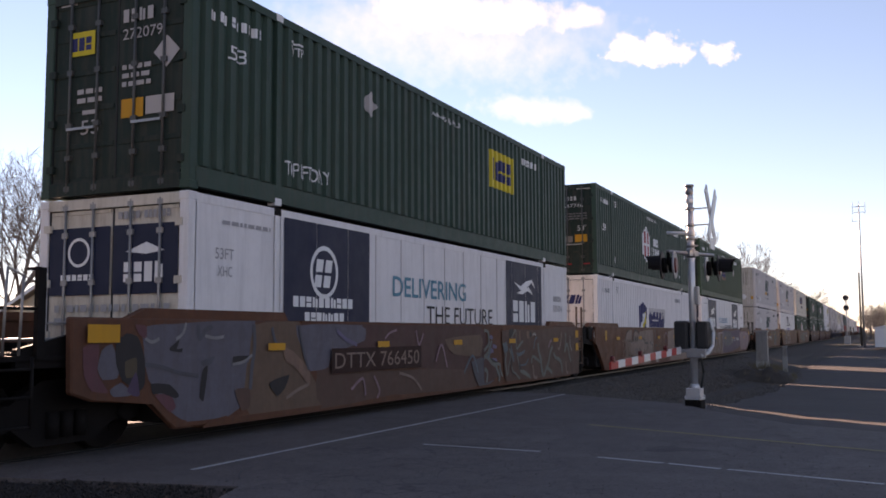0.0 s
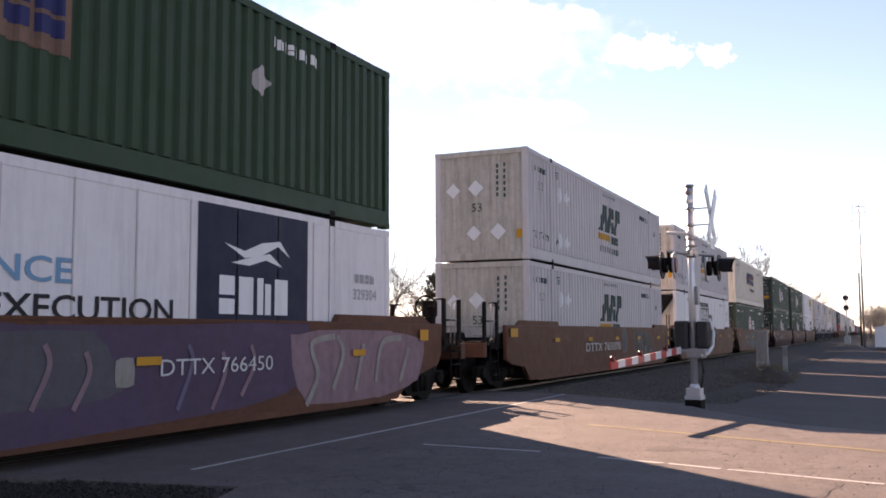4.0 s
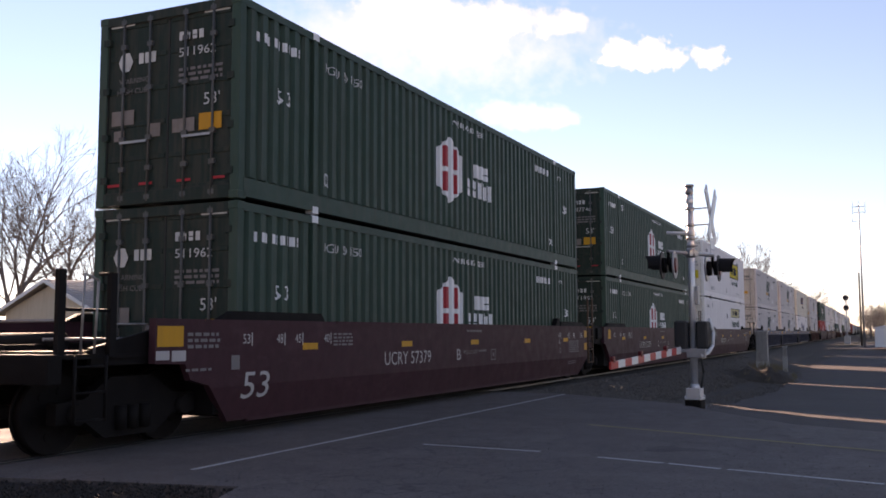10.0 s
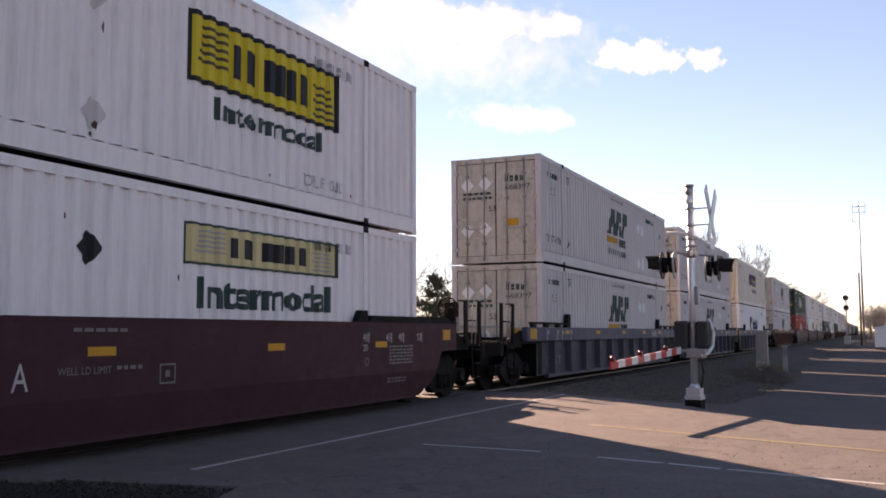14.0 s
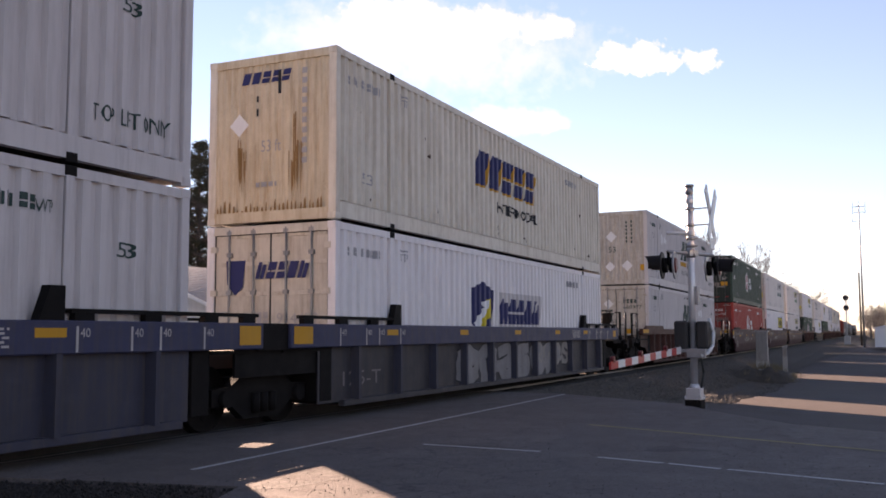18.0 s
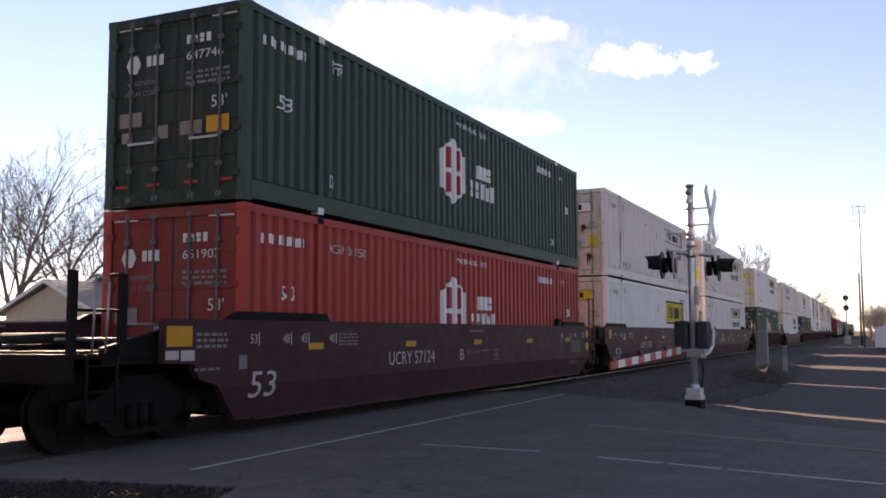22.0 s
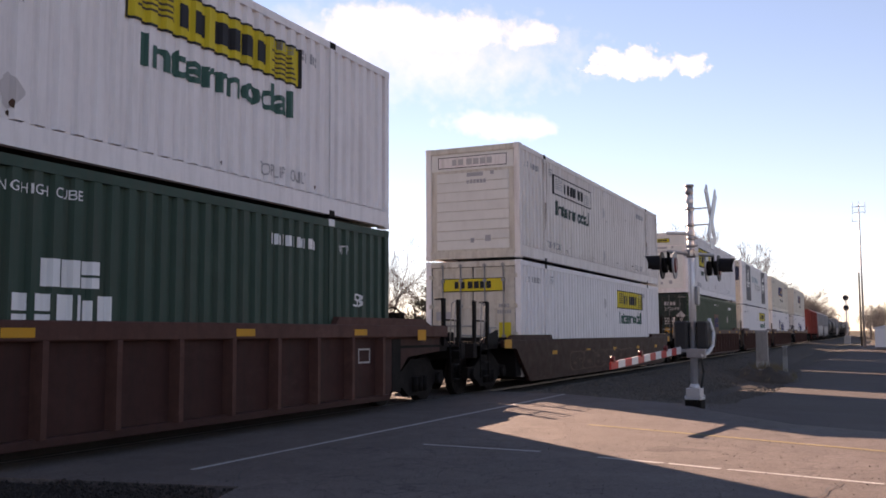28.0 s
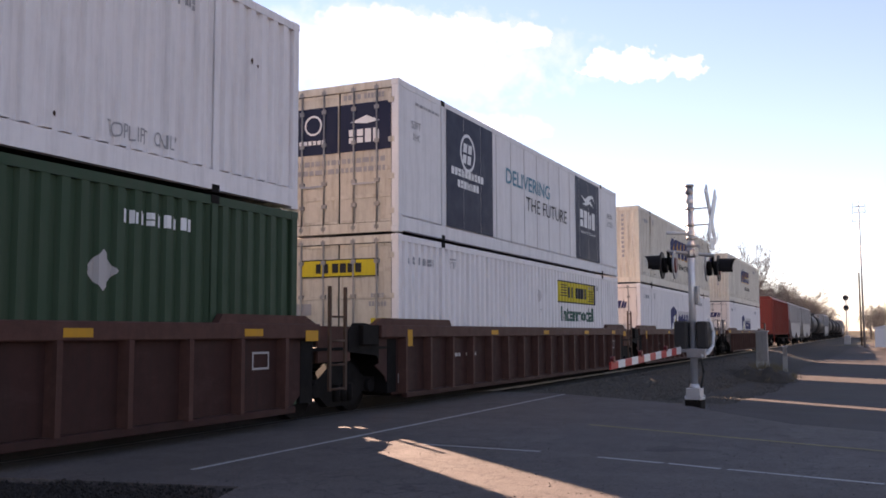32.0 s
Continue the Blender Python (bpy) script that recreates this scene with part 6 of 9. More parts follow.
    sprayed(c, "mauve_spray", 0.04, (15.4, 1.44), (15.66, 1.5), (15.89, 1.47), (15.92, 1.3))
    sprayed(c, "mauve_spray", 0.04, (15.62, 0.63), (15.85, 0.58), (15.97, 0.61), (16.02, 0.76))


def spray_1(c):
    sprayed(c, "haze_spray", 0, (-0.93, 1.42), (-0.49, 1.47), (1.23, 1.48), (1.25, 0.59), (0.63, 0.29), (-0.15, 0.29), (-0.46, 0.45), (-0.84, 0.84), (-0.92, 1.17))
    sprayed(c, "ochre_spray", 0, (1.29, 1.48), (2.35, 1.49), (2.51, 0.94), (2.91, 0.5), (3, 0.24), (1.13, 0.28), (1.11, 0.98))
    sprayed(c, "umber_spray", 0, (2.99, 0.93), (4.22, 0.75), (6.84, 0.71), (9.4, 1.23), (9.54, 0.26), (5.44, 0.28), (3, 0.24))
    sprayed(c, "plum_spray", 0, (2.98, 1.47), (5.44, 1.49), (9.4, 1.5), (9.39, 0.62), (5.44, 0.76), (3.32, 0.74))
    sprayed(c, "haze_spray", 0, (2.35, 1.47), (4.22, 1.47), (4.22, 1.22), (3.32, 1.05), (3.15, 0.83), (2.64, 0.81), (2.43, 1.11))
    sprayed(c, "pink_dark", 0, (-1.85, 1.21), (-1.63, 1.23), (-1.64, 0.93), (-1.48, 0.71), (-1.73, 0.75), (-1.84, 0.94))
    sprayed(c, "haze_spray", 0, (-1.58, 1.18), (-1.43, 1.23), (-1.32, 0.98), (-1.36, 0.86), (-1.57, 0.86), (-1.64, 0.99))
    sprayed(c, "haze_spray", 0, (-1.44, 0.74), (-1.27, 0.8), (-1.11, 0.66), (-1.4, 0.66))
    sprayed(c, "pink_dark", 0, (-1.07, 1.46), (-0.9, 1.44), (-0.9, 1.3), (-1.02, 1.36))
    sprayed(c, "pink_dark", 0, (-0.71, 0.63), (-0.46, 0.62), (-0.36, 0.47), (-0.48, 0.43))
    sprayed(c, "black_spray", 0, (-1.37, 1.25), (-1.2, 1.36), (-1.02, 1.3), (-0.91, 1.04), (-0.91, 0.77), (-1, 0.71), (-1.27, 0.84), (-1.37, 1.05))
    sprayed(c, "moss_spray", 0, (-1.22, 1.04), (-1.05, 1.07), (-1.05, 0.88), (-1.21, 0.87))
    sprayed(c, "violet_spray", 0, (-1.18, 0.72), (-1.05, 0.91), (-0.99, 0.65), (-1.11, 0.66))
    sprayed(c, "black_spray", 0, (-0.78, 0.77), (-0.47, 0.74), (-0.31, 0.61), (-0.38, 0.58), (-0.61, 0.65), (-0.76, 0.65))
    sprayed(c, "black_spray", 0, (-0.48, 1.19), (-0.32, 1.28), (-0.36, 1.17), (-0.26, 1.18), (-0.28, 1.13), (-0.46, 1.15))
    sprayed(c, "slate_spray", 0.05, (-0.91, 1), (-0.62, 0.96), (-0.32, 0.88), (0.05, 0.83))
    sprayed(c, "slate_spray", 0.06, (0.03, 1.47), (0.06, 1.29), (0.17, 1.4), (0.31, 1.45))
    sprayed(c, "slate_spray", 0, (0.1, 1.01), (0.36, 1.06), (0.29, 0.97), (0.14, 0.95))
    sprayed(c, "black_spray", 0, (0.14, 0.9), (0.23, 0.93), (0.19, 0.65), (0.15, 0.51), (0.08, 0.58))
    sprayed(c, "black_spray", 0, (0.77, 1.05), (1.11, 1.05), (0.92, 0.95), (0.76, 0.95))
    sprayed(c, "slate_spray", 0.07, (1.2, 1.48), (1.23, 1.21), (1.17, 0.9), (1.14, 0.6))
    sprayed(c, "umber_spray", 0, (0.81, 0.61), (1.12, 0.6), (1.12, 0.37), (0.94, 0.35))
    sprayed(c, "ash_spray", 0.04, (-0.92, 1.3), (-0.8, 1.26), (-0.68, 1.3))
    sprayed(c, "ash_spray", 0.04, (-0.38, 1.29), (-0.26, 1.36), (-0.2, 1.49))
    sprayed(c, "ash_spray", 0.04, (0.17, 1.33), (0.37, 1.3), (0.55, 1.32))
    sprayed(c, "ash_spray", 0.04, (0.74, 0.95), (0.98, 0.98), (1.17, 1.07))
    sprayed(c, "black_spray", 0, (1.58, 0.65), (1.78, 0.72), (2.07, 0.75), (1.93, 0.55), (1.76, 0.48))
    sprayed(c, "slate_spray", 0.06, (1.63, 1.44), (1.69, 1.28), (1.77, 1.18))
    sprayed(c, "tan_spray", 0, (1.91, 1.16), (2.21, 1.07), (2.59, 0.81), (2.59, 0.6), (2.21, 0.87), (1.99, 0.95))
    sprayed(c, "slate_spray", 0.05, (2.32, 1.48), (2.43, 1.11), (2.59, 0.81))
    sprayed(c, "dust_spray", 0.05, (2, 0.43), (2.29, 0.53), (2.59, 0.6))
    sprayed(c, "lilac_spray", 0.06, (3.4, 1.4), (3.66, 1.27), (4.03, 1.17))
    sprayed(c, "mauve_spray", 0.04, (5.01, 1.26), (5.18, 1.36), (5.44, 1.41))
    sprayed(c, "mauve_spray", 0.05, (6.23, 1.41), (6.35, 1.14), (6.54, 1.35))
    sprayed(c, "ochre_spray", 0, (7.63, 1.24), (9.4, 1.29), (9.23, 0.87), (7.9, 0.96))
    sprayed(c, "mauve_spray", 0.05, (7.09, 0.81), (7.36, 1.13), (7.62, 0.68))
    sprayed(c, "mauve_spray", 0.05, (4.61, 0.64), (4.81, 0.39), (4.71, 0.26))
    sprayed(c, "dust_spray", 0.05, (5.55, 0.65), (6.11, 0.53), (6.46, 0.3))
    sprayed(c, "mauve_spray", 0.05, (3.85, 0.45), (4.22, 0.61), (4.32, 0.33))
    sprayed(c, "ice_spray", 0.06, (8.46, 0.54), (8.92, 0.88), (9.22, 0.51))
    sprayed(c, "slate_spray", 0, (8.92, 0.76), (9.88, 0.79), (10.04, 0.29), (9.22, 0.27))
    sprayed(c, "umber_spray", 0, (10.78, 1.4), (13.06, 1.42), (16.48, 1.47), (16.49, 0.21), (14.1, 0.21), (12, 0.25), (10.9, 0.28), (10.76, 0.81))
    sprayed(c, "plum_spray", 0, (9.55, 0.76), (9.89, 0.8), (10.18, 0.64), (10.42, 0.42), (9.98, 0.31), (9.57, 0.3))
    sprayed(c, "lilac_spray", 0, (9.9, 1.31), (10.08, 1.28), (10.05, 1.22), (9.9, 1.24))
    sprayed(c, "lilac_spray", 0, (10.09, 1.11), (10.3, 1.07), (10.28, 1.01), (10.06, 1.03))
    sprayed(c, "lilac_spray", 0, (9.95, 1.02), (10.09, 0.99), (10.08, 0.92), (9.88, 0.92))
    sprayed(c, "lilac_spray", 0, (9.96, 0.8), (10.25, 0.79), (10.33, 0.73), (10.07, 0.72))
    sprayed(c, "black_spray", 0, (11.12, 1.42), (11.38, 1.45), (11.34, 1.3), (11.12, 1.24))
    sprayed(c, "black_spray", 0, (9.85, 0.8), (10, 0.74), (10.22, 0.67), (10.48, 0.68), (10.25, 0.72), (10.03, 0.79))
    sprayed(c, "frost_spray", 0.07, (9.56, 1.41), (9.76, 1.39), (9.83, 1.28), (9.82, 1.11), (9.67, 1.03), (9.54, 0.98))
    sprayed(c, "frost_spray", 0.07, (10.01, 1.19), (9.88, 1.05), (9.75, 0.92), (9.55, 0.82))
    sprayed(c, "frost_spray", 0.09, (9.55, 0.85), (9.78, 0.81), (10.03, 0.68), (10.22, 0.64), (10.34, 0.51), (10.46, 0.38), (10.42, 0.27))
    sprayed(c, "frost_spray", 0.07, (10.18, 0.66), (10.48, 0.65), (10.49, 0.53), (10.65, 0.37))
    sprayed(c, "frost_spray", 0.09, (9.56, 0.57), (9.69, 0.53), (9.73, 0.42), (9.67, 0.29))
    sprayed(c, "ice_spray", 0, (9.81, 0.92), (9.95, 1.08), (10.03, 1.2), (9.95, 1.02), (9.89, 0.86), (9.75, 0.81))
    sprayed(c, "frost_spray", 0.06, (10.66, 1.12), (10.79, 1.03), (10.88, 0.87), (10.84, 0.69), (10.94, 0.37))
    sprayed(c, "frost_spray", 0.06, (10.98, 0.4), (11.02, 0.55), (11.14, 0.73), (11.18, 0.86), (11.09, 0.99))
    sprayed(c, "ice_spray", 0, (11.22, 1.08), (11.41, 0.72), (11.34, 0.69), (11.18, 0.92))
    sprayed(c, "ice_spray", 0, (10.71, 1.09), (10.91, 1.15), (11, 0.96), (10.79, 0.9))
    sprayed(c, "frost_spray", 0.05, (11.25, 1.24), (11.39, 1.35), (11.5, 1.42), (11.55, 1.36), (11.54, 1.17), (11.57, 0.97))
    sprayed(c, "frost_spray", 0.07, (11.6, 0.97), (11.77, 1.06), (12.02, 1.16))
    sprayed(c, "ice_spray", 0, (11.54, 0.89), (11.83, 0.89), (12.16, 0.95), (12.08, 0.87), (11.83, 0.81), (11.69, 0.8))
    sprayed(c, "frost_spray", 0.05, (11.61, 0.82), (11.71, 0.63), (11.77, 0.5))
    sprayed(c, "ice_spray", 0.05, (11.84, 0.59), (12.19, 0.6), (12.4, 0.73))
    sprayed(c, "frost_spray", 0, (11.79, 0.48), (12.09, 0.46), (12.46, 0.34), (12.52, 0.25), (12.1, 0.35), (11.84, 0.41))
    sprayed(c, "frost_spray", 0.08, (12.62, 0.61), (12.7, 0.77), (12.96, 0.72), (13.32, 0.61))
    sprayed(c, "frost_spray", 0.12, (13.12, 1.1), (13.19, 0.88), (13.34, 0.68), (13.38, 0.46), (13.51, 0.26))
    sprayed(c, "frost_spray", 0.1, (13.58, 0.26), (13.77, 0.47), (13.96, 0.61), (14.09, 0.84), (14.3, 1))
    sprayed(c, "frost_spray", 0.1, (13.77, 0.47), (13.97, 0.42), (14.24, 0.31))
    sprayed(c, "dust_spray", 0.08, (12.71, 0.57), (12.8, 0.28), (13.03, 0.25))
    sprayed(c, "frost_spray", 0.1, (14.37, 0.83), (14.52, 0.71), (14.97, 0.6), (15.1, 0.3))
    sprayed(c, "dust_spray", 0.07, (15.08, 1.36), (15.04, 1.19), (14.89, 0.94), (14.73, 0.96))
    sprayed(c, "frost_spray", 0.08, (15.46, 1.36), (15.44, 1.1), (15.36, 0.84), (15.57, 1.05), (15.77, 0.74), (15.91, 0.56))
    sprayed(c, "bone_spray", 0.05, (15.84, 1.27), (15.87, 1), (16.03, 0.86))
    sprayed(c, "ice_spray", 0.07, (12.78, 0.96), (12.89, 1.18), (13.06, 1.25))
    sprayed(c, "bone_spray", 0.06, (12.71, 1.29), (12.82, 1.33), (12.97, 1.3))
    sprayed(c, "mauve_spray", 0.07, (13.95, 0.97), (14.09, 1.12), (14.22, 1.16))
    sprayed(c, "frost_spray", 0.05, (11.19, 0.66), (11.28, 0.47), (11.51, 0.39), (11.75, 0.27))
    sprayed(c, "dust_spray", 0.07, (15.44, 0.58), (15.48, 0.32), (15.61, 0.27))
    sprayed(c, "black_spray", 0, (11.14, 0.79), (11.19, 0.66), (11.15, 0.48), (11.25, 0.66))
    sprayed(c, "black_spray", 0, (11.71, 0.69), (11.84, 0.53), (11.74, 0.5))
    sprayed(c, "tan_spray", 0, (11.74, 1.39), (11.81, 1.39), (11.82, 1.16), (11.75, 1.2))
    sprayed(c, "tan_spray", 0, (12.27, 1.38), (12.43, 1.38), (12.42, 1.22), (12.3, 1.26))
    sprayed(c, "black_spray", 0, (12.49, 1.36), (12.6, 1.38), (12.62, 1.28), (12.49, 1.26))



CW = 1.45     # half width of a car over its sides


def well_car(kind, near_end, far_end, label):
    """One unit of a well car. Local y = 0 is the near end of its load; near_end and far_end: 'coupler' or 'joint'."""
    skin = {"orange": "orange_brown", "plum": "plum", "blue": "car_blue", "slate": "slate", "brown": "rib_brown", "dark": "dark_brown"}[kind]
    ribbed = kind in ("blue", "slate", "brown")
    top = {"dark": 1.19, "brown": 1.50, "blue": 1.50, "slate": 1.50}.get(kind, 1.54)
    t = thing("well_car", label, "rail car", "well cars of the train")
    na = (1.8 if kind == "brown" else 1.6) if near_end == "coupler" else 1.45 if kind in ("blue", "slate") else 0.9
    blue = kind in ("blue", "slate")
    fa = (2.3 if kind == "brown" else 1.6) if far_end == "coupler" else 1.5 if blue else 0.5
    ends = (kind, near_end, far_end)
    def outline():
        a = [(-na, top), (-na, 1.02), (-0.75, 1.0), (0.15, 0.2)]
        if kind == "plum" and near_end == "coupler":
            a = [(-1.75, top), (-1.75, 1.0), (-1.2, 0.98), (-1.1, 0.78), (-0.75, 0.70), (-0.25, 0.2)]
        if kind == "orange" and near_end == "coupler":
            a = [(-2.03, top), (-2.0, 0.72), (-1.7, 0.62), (-0.75, 0.55), (-0.35, 0.2)]
        b = [(CL + 0.05, 0.2), (CL + 0.55, 0.45), (CL + 0.9, 1.0), (CL + 1.6, 1.02), (CL + 1.6, top)] if far_end == "coupler" else [(CL - 0.1, 0.2), (CL + fa, 0.62), (CL + fa, top)]
        if kind == "orange" and far_end == "coupler":
            b = [(CL + 0.15, 0.2), (CL + 0.35, 0.32), (CL + 0.55, 0.52), (CL + 1.85, 0.74), (CL + 2.0, 0.95), (CL + 2.03, top)]
        return a + b
    for sx in (1, -1):
        if ribbed:
            chord = 0.36 if kind != "brown" else 0.22
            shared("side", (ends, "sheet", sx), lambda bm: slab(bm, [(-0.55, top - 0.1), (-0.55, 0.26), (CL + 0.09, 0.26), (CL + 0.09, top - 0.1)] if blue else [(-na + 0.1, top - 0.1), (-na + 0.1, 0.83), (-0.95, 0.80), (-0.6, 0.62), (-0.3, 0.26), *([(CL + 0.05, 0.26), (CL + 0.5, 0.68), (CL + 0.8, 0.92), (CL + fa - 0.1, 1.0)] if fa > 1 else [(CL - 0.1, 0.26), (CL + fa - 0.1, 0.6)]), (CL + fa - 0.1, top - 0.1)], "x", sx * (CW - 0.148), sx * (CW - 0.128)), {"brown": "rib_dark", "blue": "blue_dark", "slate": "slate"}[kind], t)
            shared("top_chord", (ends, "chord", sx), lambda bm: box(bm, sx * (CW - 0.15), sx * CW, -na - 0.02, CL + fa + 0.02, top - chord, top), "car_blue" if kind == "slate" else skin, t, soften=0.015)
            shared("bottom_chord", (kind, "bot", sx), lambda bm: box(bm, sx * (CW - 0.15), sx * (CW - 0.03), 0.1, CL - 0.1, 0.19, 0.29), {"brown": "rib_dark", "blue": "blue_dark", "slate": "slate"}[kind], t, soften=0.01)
            pitch, first = (1.05, 0.0) if kind == "brown" else (1.5, 0.53)
            k = 0
            while first + k * pitch < CL - 0.05:
                u = first + k * pitch
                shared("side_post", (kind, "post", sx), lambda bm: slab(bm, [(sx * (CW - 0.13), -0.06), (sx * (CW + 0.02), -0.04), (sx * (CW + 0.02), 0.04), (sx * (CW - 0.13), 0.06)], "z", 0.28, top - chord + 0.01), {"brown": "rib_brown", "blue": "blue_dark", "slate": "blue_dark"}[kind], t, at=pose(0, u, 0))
                k += 1
        else:
            def folded(bm):
                slab(bm, outline(), "x", sx * (CW - 0.1), sx * CW)
                if kind == "plum":
                    bmesh.ops.bisect_plane(bm, geom=list(bm.verts) + list(bm.edges) + list(bm.faces), plane_co=(0, 0, 0.66), plane_no=(0, 0, 1))
                    for v in bm.verts:
                        v.co.x -= sx * 0.085 * max(0.0, 0.66 - v.co.z) / 0.46
            shared("side", (ends, "sheet", sx), folded, skin, t, soften=0.02 if kind != "plum" else 0.0)
            shared("side_lip", (kind, "lip", sx), lambda bm: box(bm, sx * (CW - 0.12), sx * (CW + 0.012), 2.4, CL - 2.4, top - 0.035, top + 0.004), skin, t)
            shared("bottom_chord", (kind, "bot", sx), lambda bm: slab(bm, [(0.16, 0.17), (CL - 0.16, 0.17), (CL - 0.3, 0.26), (0.3, 0.26)], "x", sx * (CW - 0.15), sx * (CW + 0.004 if kind != "plum" else CW - 0.082)), skin, t)
        for u0, u1 in (((-1.7 if near_end == "joint" and kind == "orange" else -0.5 if kind == "plum" else -1.15), 2.1), (14.22, CL + min(fa, 1.65) - 0.06)):
            dark = "black_steel" if kind in ("plum", "blue", "slate") else skin
            if blue:
                def rail(bm):
                    box(bm, sx * (HW + 0.02), sx * (CW - 0.03), u0, u1, top + 0.08, top + 0.13)
                    for f in (0.06, 0.38, 0.7, 0.94):
                        p = u0 + f * (u1 - u0)
                        box(bm, sx * (HW + 0.03), sx * (CW - 0.04), p - 0.14, p + 0.14, top, top + 0.085)
                shared("container_guide", (ends, "guide", sx, u0), rail, dark, t)
            else:
                shared("container_guide", (ends, "guide", sx, u0), lambda bm: (slab(bm, [(u0, top), (u1, top), (u1 - 0.1, top + 0.12), (u0 + 0.3, top + 0.12)] if u0 < 0 else [(u0, top), (u1, top), (u1 - 0.3, top + 0.12), (u0 + 0.1, top + 0.12)], "x", sx * (HW + 0.02), sx * (CW - 0.03))), dark, t)
            if kind in ("blue", "slate") or (kind == "plum" and u0 > 0):
                v = u1 - 0.35 if u0 < 0 else 13.78
                shared("guide_block", (ends, "gb", sx, u0), lambda bm: slab(bm, [(v, top), (v + 0.34, top), (v + 0.34, top + (0.37 if blue else 0.2)), (v + 0.14, top + (0.37 if blue else 0.2))], "x", sx * (HW + 0.01), sx * (CW - 0.02)), "black_steel", t)
    def floor_frame(bm):
        for k in range(8):
            u = 0.3 + k * (CL - 0.9) / 7
            box(bm, -CW + 0.1, CW - 0.1, u, u + 0.3, 0.2, 0.29)
    shared("well_floor", ("floor",), floor_frame, "black_steel", t)
    for near, style in ((True, near_end), (False, far_end)):
        s = -1 if near else 1
        u = 0.0 if near else CL
        def y(d):
            return u + s * d
        def lohi(a, b):
            return (min(y(a), y(b)), max(y(a), y(b)))
        e = 3.3 if style == "coupler" else 1.6
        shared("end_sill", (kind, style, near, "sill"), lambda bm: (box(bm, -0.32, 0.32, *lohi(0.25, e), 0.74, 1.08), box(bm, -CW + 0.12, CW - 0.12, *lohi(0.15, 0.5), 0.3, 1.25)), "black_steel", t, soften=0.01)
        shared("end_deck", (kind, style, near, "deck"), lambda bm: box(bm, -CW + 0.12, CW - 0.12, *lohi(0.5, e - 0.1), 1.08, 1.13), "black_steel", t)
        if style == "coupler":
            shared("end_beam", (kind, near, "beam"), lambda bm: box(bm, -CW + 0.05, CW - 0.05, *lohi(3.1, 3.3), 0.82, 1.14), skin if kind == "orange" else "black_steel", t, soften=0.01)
            def knuckle(bm):
                box(bm, -0.09, 0.09, *lohi(3.3, 3.72), 0.76, 0.94)
                box(bm, -0.19, 0.19, *lohi(3.66, 3.84), 0.70, 1.0)
                bent(bm, [(0.3, y(3.35), 0.72), (0.25, y(3.5), 0.45), (0.05, y(3.8), 0.36)], 0.035)
            shared("coupler", ("coupler", near), knuckle, "rust_steel", t, soften=0.01)
            def platform(bm):
                for k in range(5):
                    box(bm, -CW + 0.15, CW - 0.15, *lohi(2.42 + k * 0.15, 2.52 + k * 0.15), 1.14, 1.17)
            shared("walkway", ("walkway", near), platform, "black_steel", t)
            for sx in (1, -1):
                def posts(bm):
                    for d in (2.35, 3.1):
                        box(bm, sx * 1.31, sx * 1.37, y(d) - 0.05, y(d) + 0.05, 1.1, 2.05)
                    rails_on(bm, [(sx * 1.34, y(2.35), 2.04), (sx * 1.15, y(2.35), 2.04)], 0.02)
                    rails_on(bm, [(sx * 1.34, y(2.35), 1.62), (sx * 1.34, y(3.1), 1.62)], 0.02)
                shared("handrail", ("posts", near, sx), posts, "black_steel", t)
                def steps(bm):
                    for d in (2.5, 2.95):
                        rod(bm, (sx * 1.42, y(d), 0.4), (sx * 1.42, y(d), 1.12), 0.02, 6)
                    for z in (0.42, 0.72, 1.0):
                        rod(bm, (sx * 1.42, y(2.5), z), (sx * 1.42, y(2.95), z), 0.016, 6)
                shared("ladder", ("steps", near, sx), steps, "black_steel", t)
                shared("grab_rail", ("grabrail", near, sx), lambda bm: (bent(bm, [(sx * 1.36, y(2.62), 1.14), (sx * 1.4, y(2.62), 1.95), (sx * 1.4, y(2.82), 2.02), (sx * 1.36, y(2.82), 1.14)], 0.014, 6), rod(bm, (sx * 1.3, y(1.7), 1.47), (sx * 1.3, y(2.34), 1.47), 0.013, 6), rod(bm, (sx * 1.05, y(1.5), 1.3), (sx * 1.05, y(3.05), 1.3), 0.016, 6)), "rod_grey", t)
            if not near:
                b, zb = (1.3, 1.62) if kind == "brown" else (2.8, 1.9)
                def stand(bm):
                    if kind == "brown":
                        box(bm, 0.3, 1.1, y(1.75) - 0.2, y(1.75) + 0.2, 1.1, 1.42)
                    box(bm, 0.62, 0.82, y(b + 0.2) - 0.08, y(b + 0.2) + 0.08, 1.1, zb - 0.2)
                    box(bm, 0.58, 0.86, y(b + 0.2) - 0.1, y(b + 0.2) + 0.1, zb - 0.2, zb + 0.14)
                shared("brake_stand", (kind == "brown", "stand"), stand, "black_steel", t, soften=0.02)
                def wheel(bm):
                    c = (0.72, y(b), zb)
                    ring(bm, c, (0, 1, 0), 0.23, 0.02, 22, 6)
                    rod(bm, (0.72, y(b - 0.02), zb), (0.72, y(b + 0.2), zb), 0.05, 8)
                    for k in range(5):
                        w = k * math.tau / 5
                        rod(bm, c, (c[0] + 0.23 * math.cos(w), c[1], c[2] + 0.23 * math.sin(w)), 0.013, 6)
                shared("brake_wheel", (kind == "brown", "bwheel"), wheel, "black_steel", t)
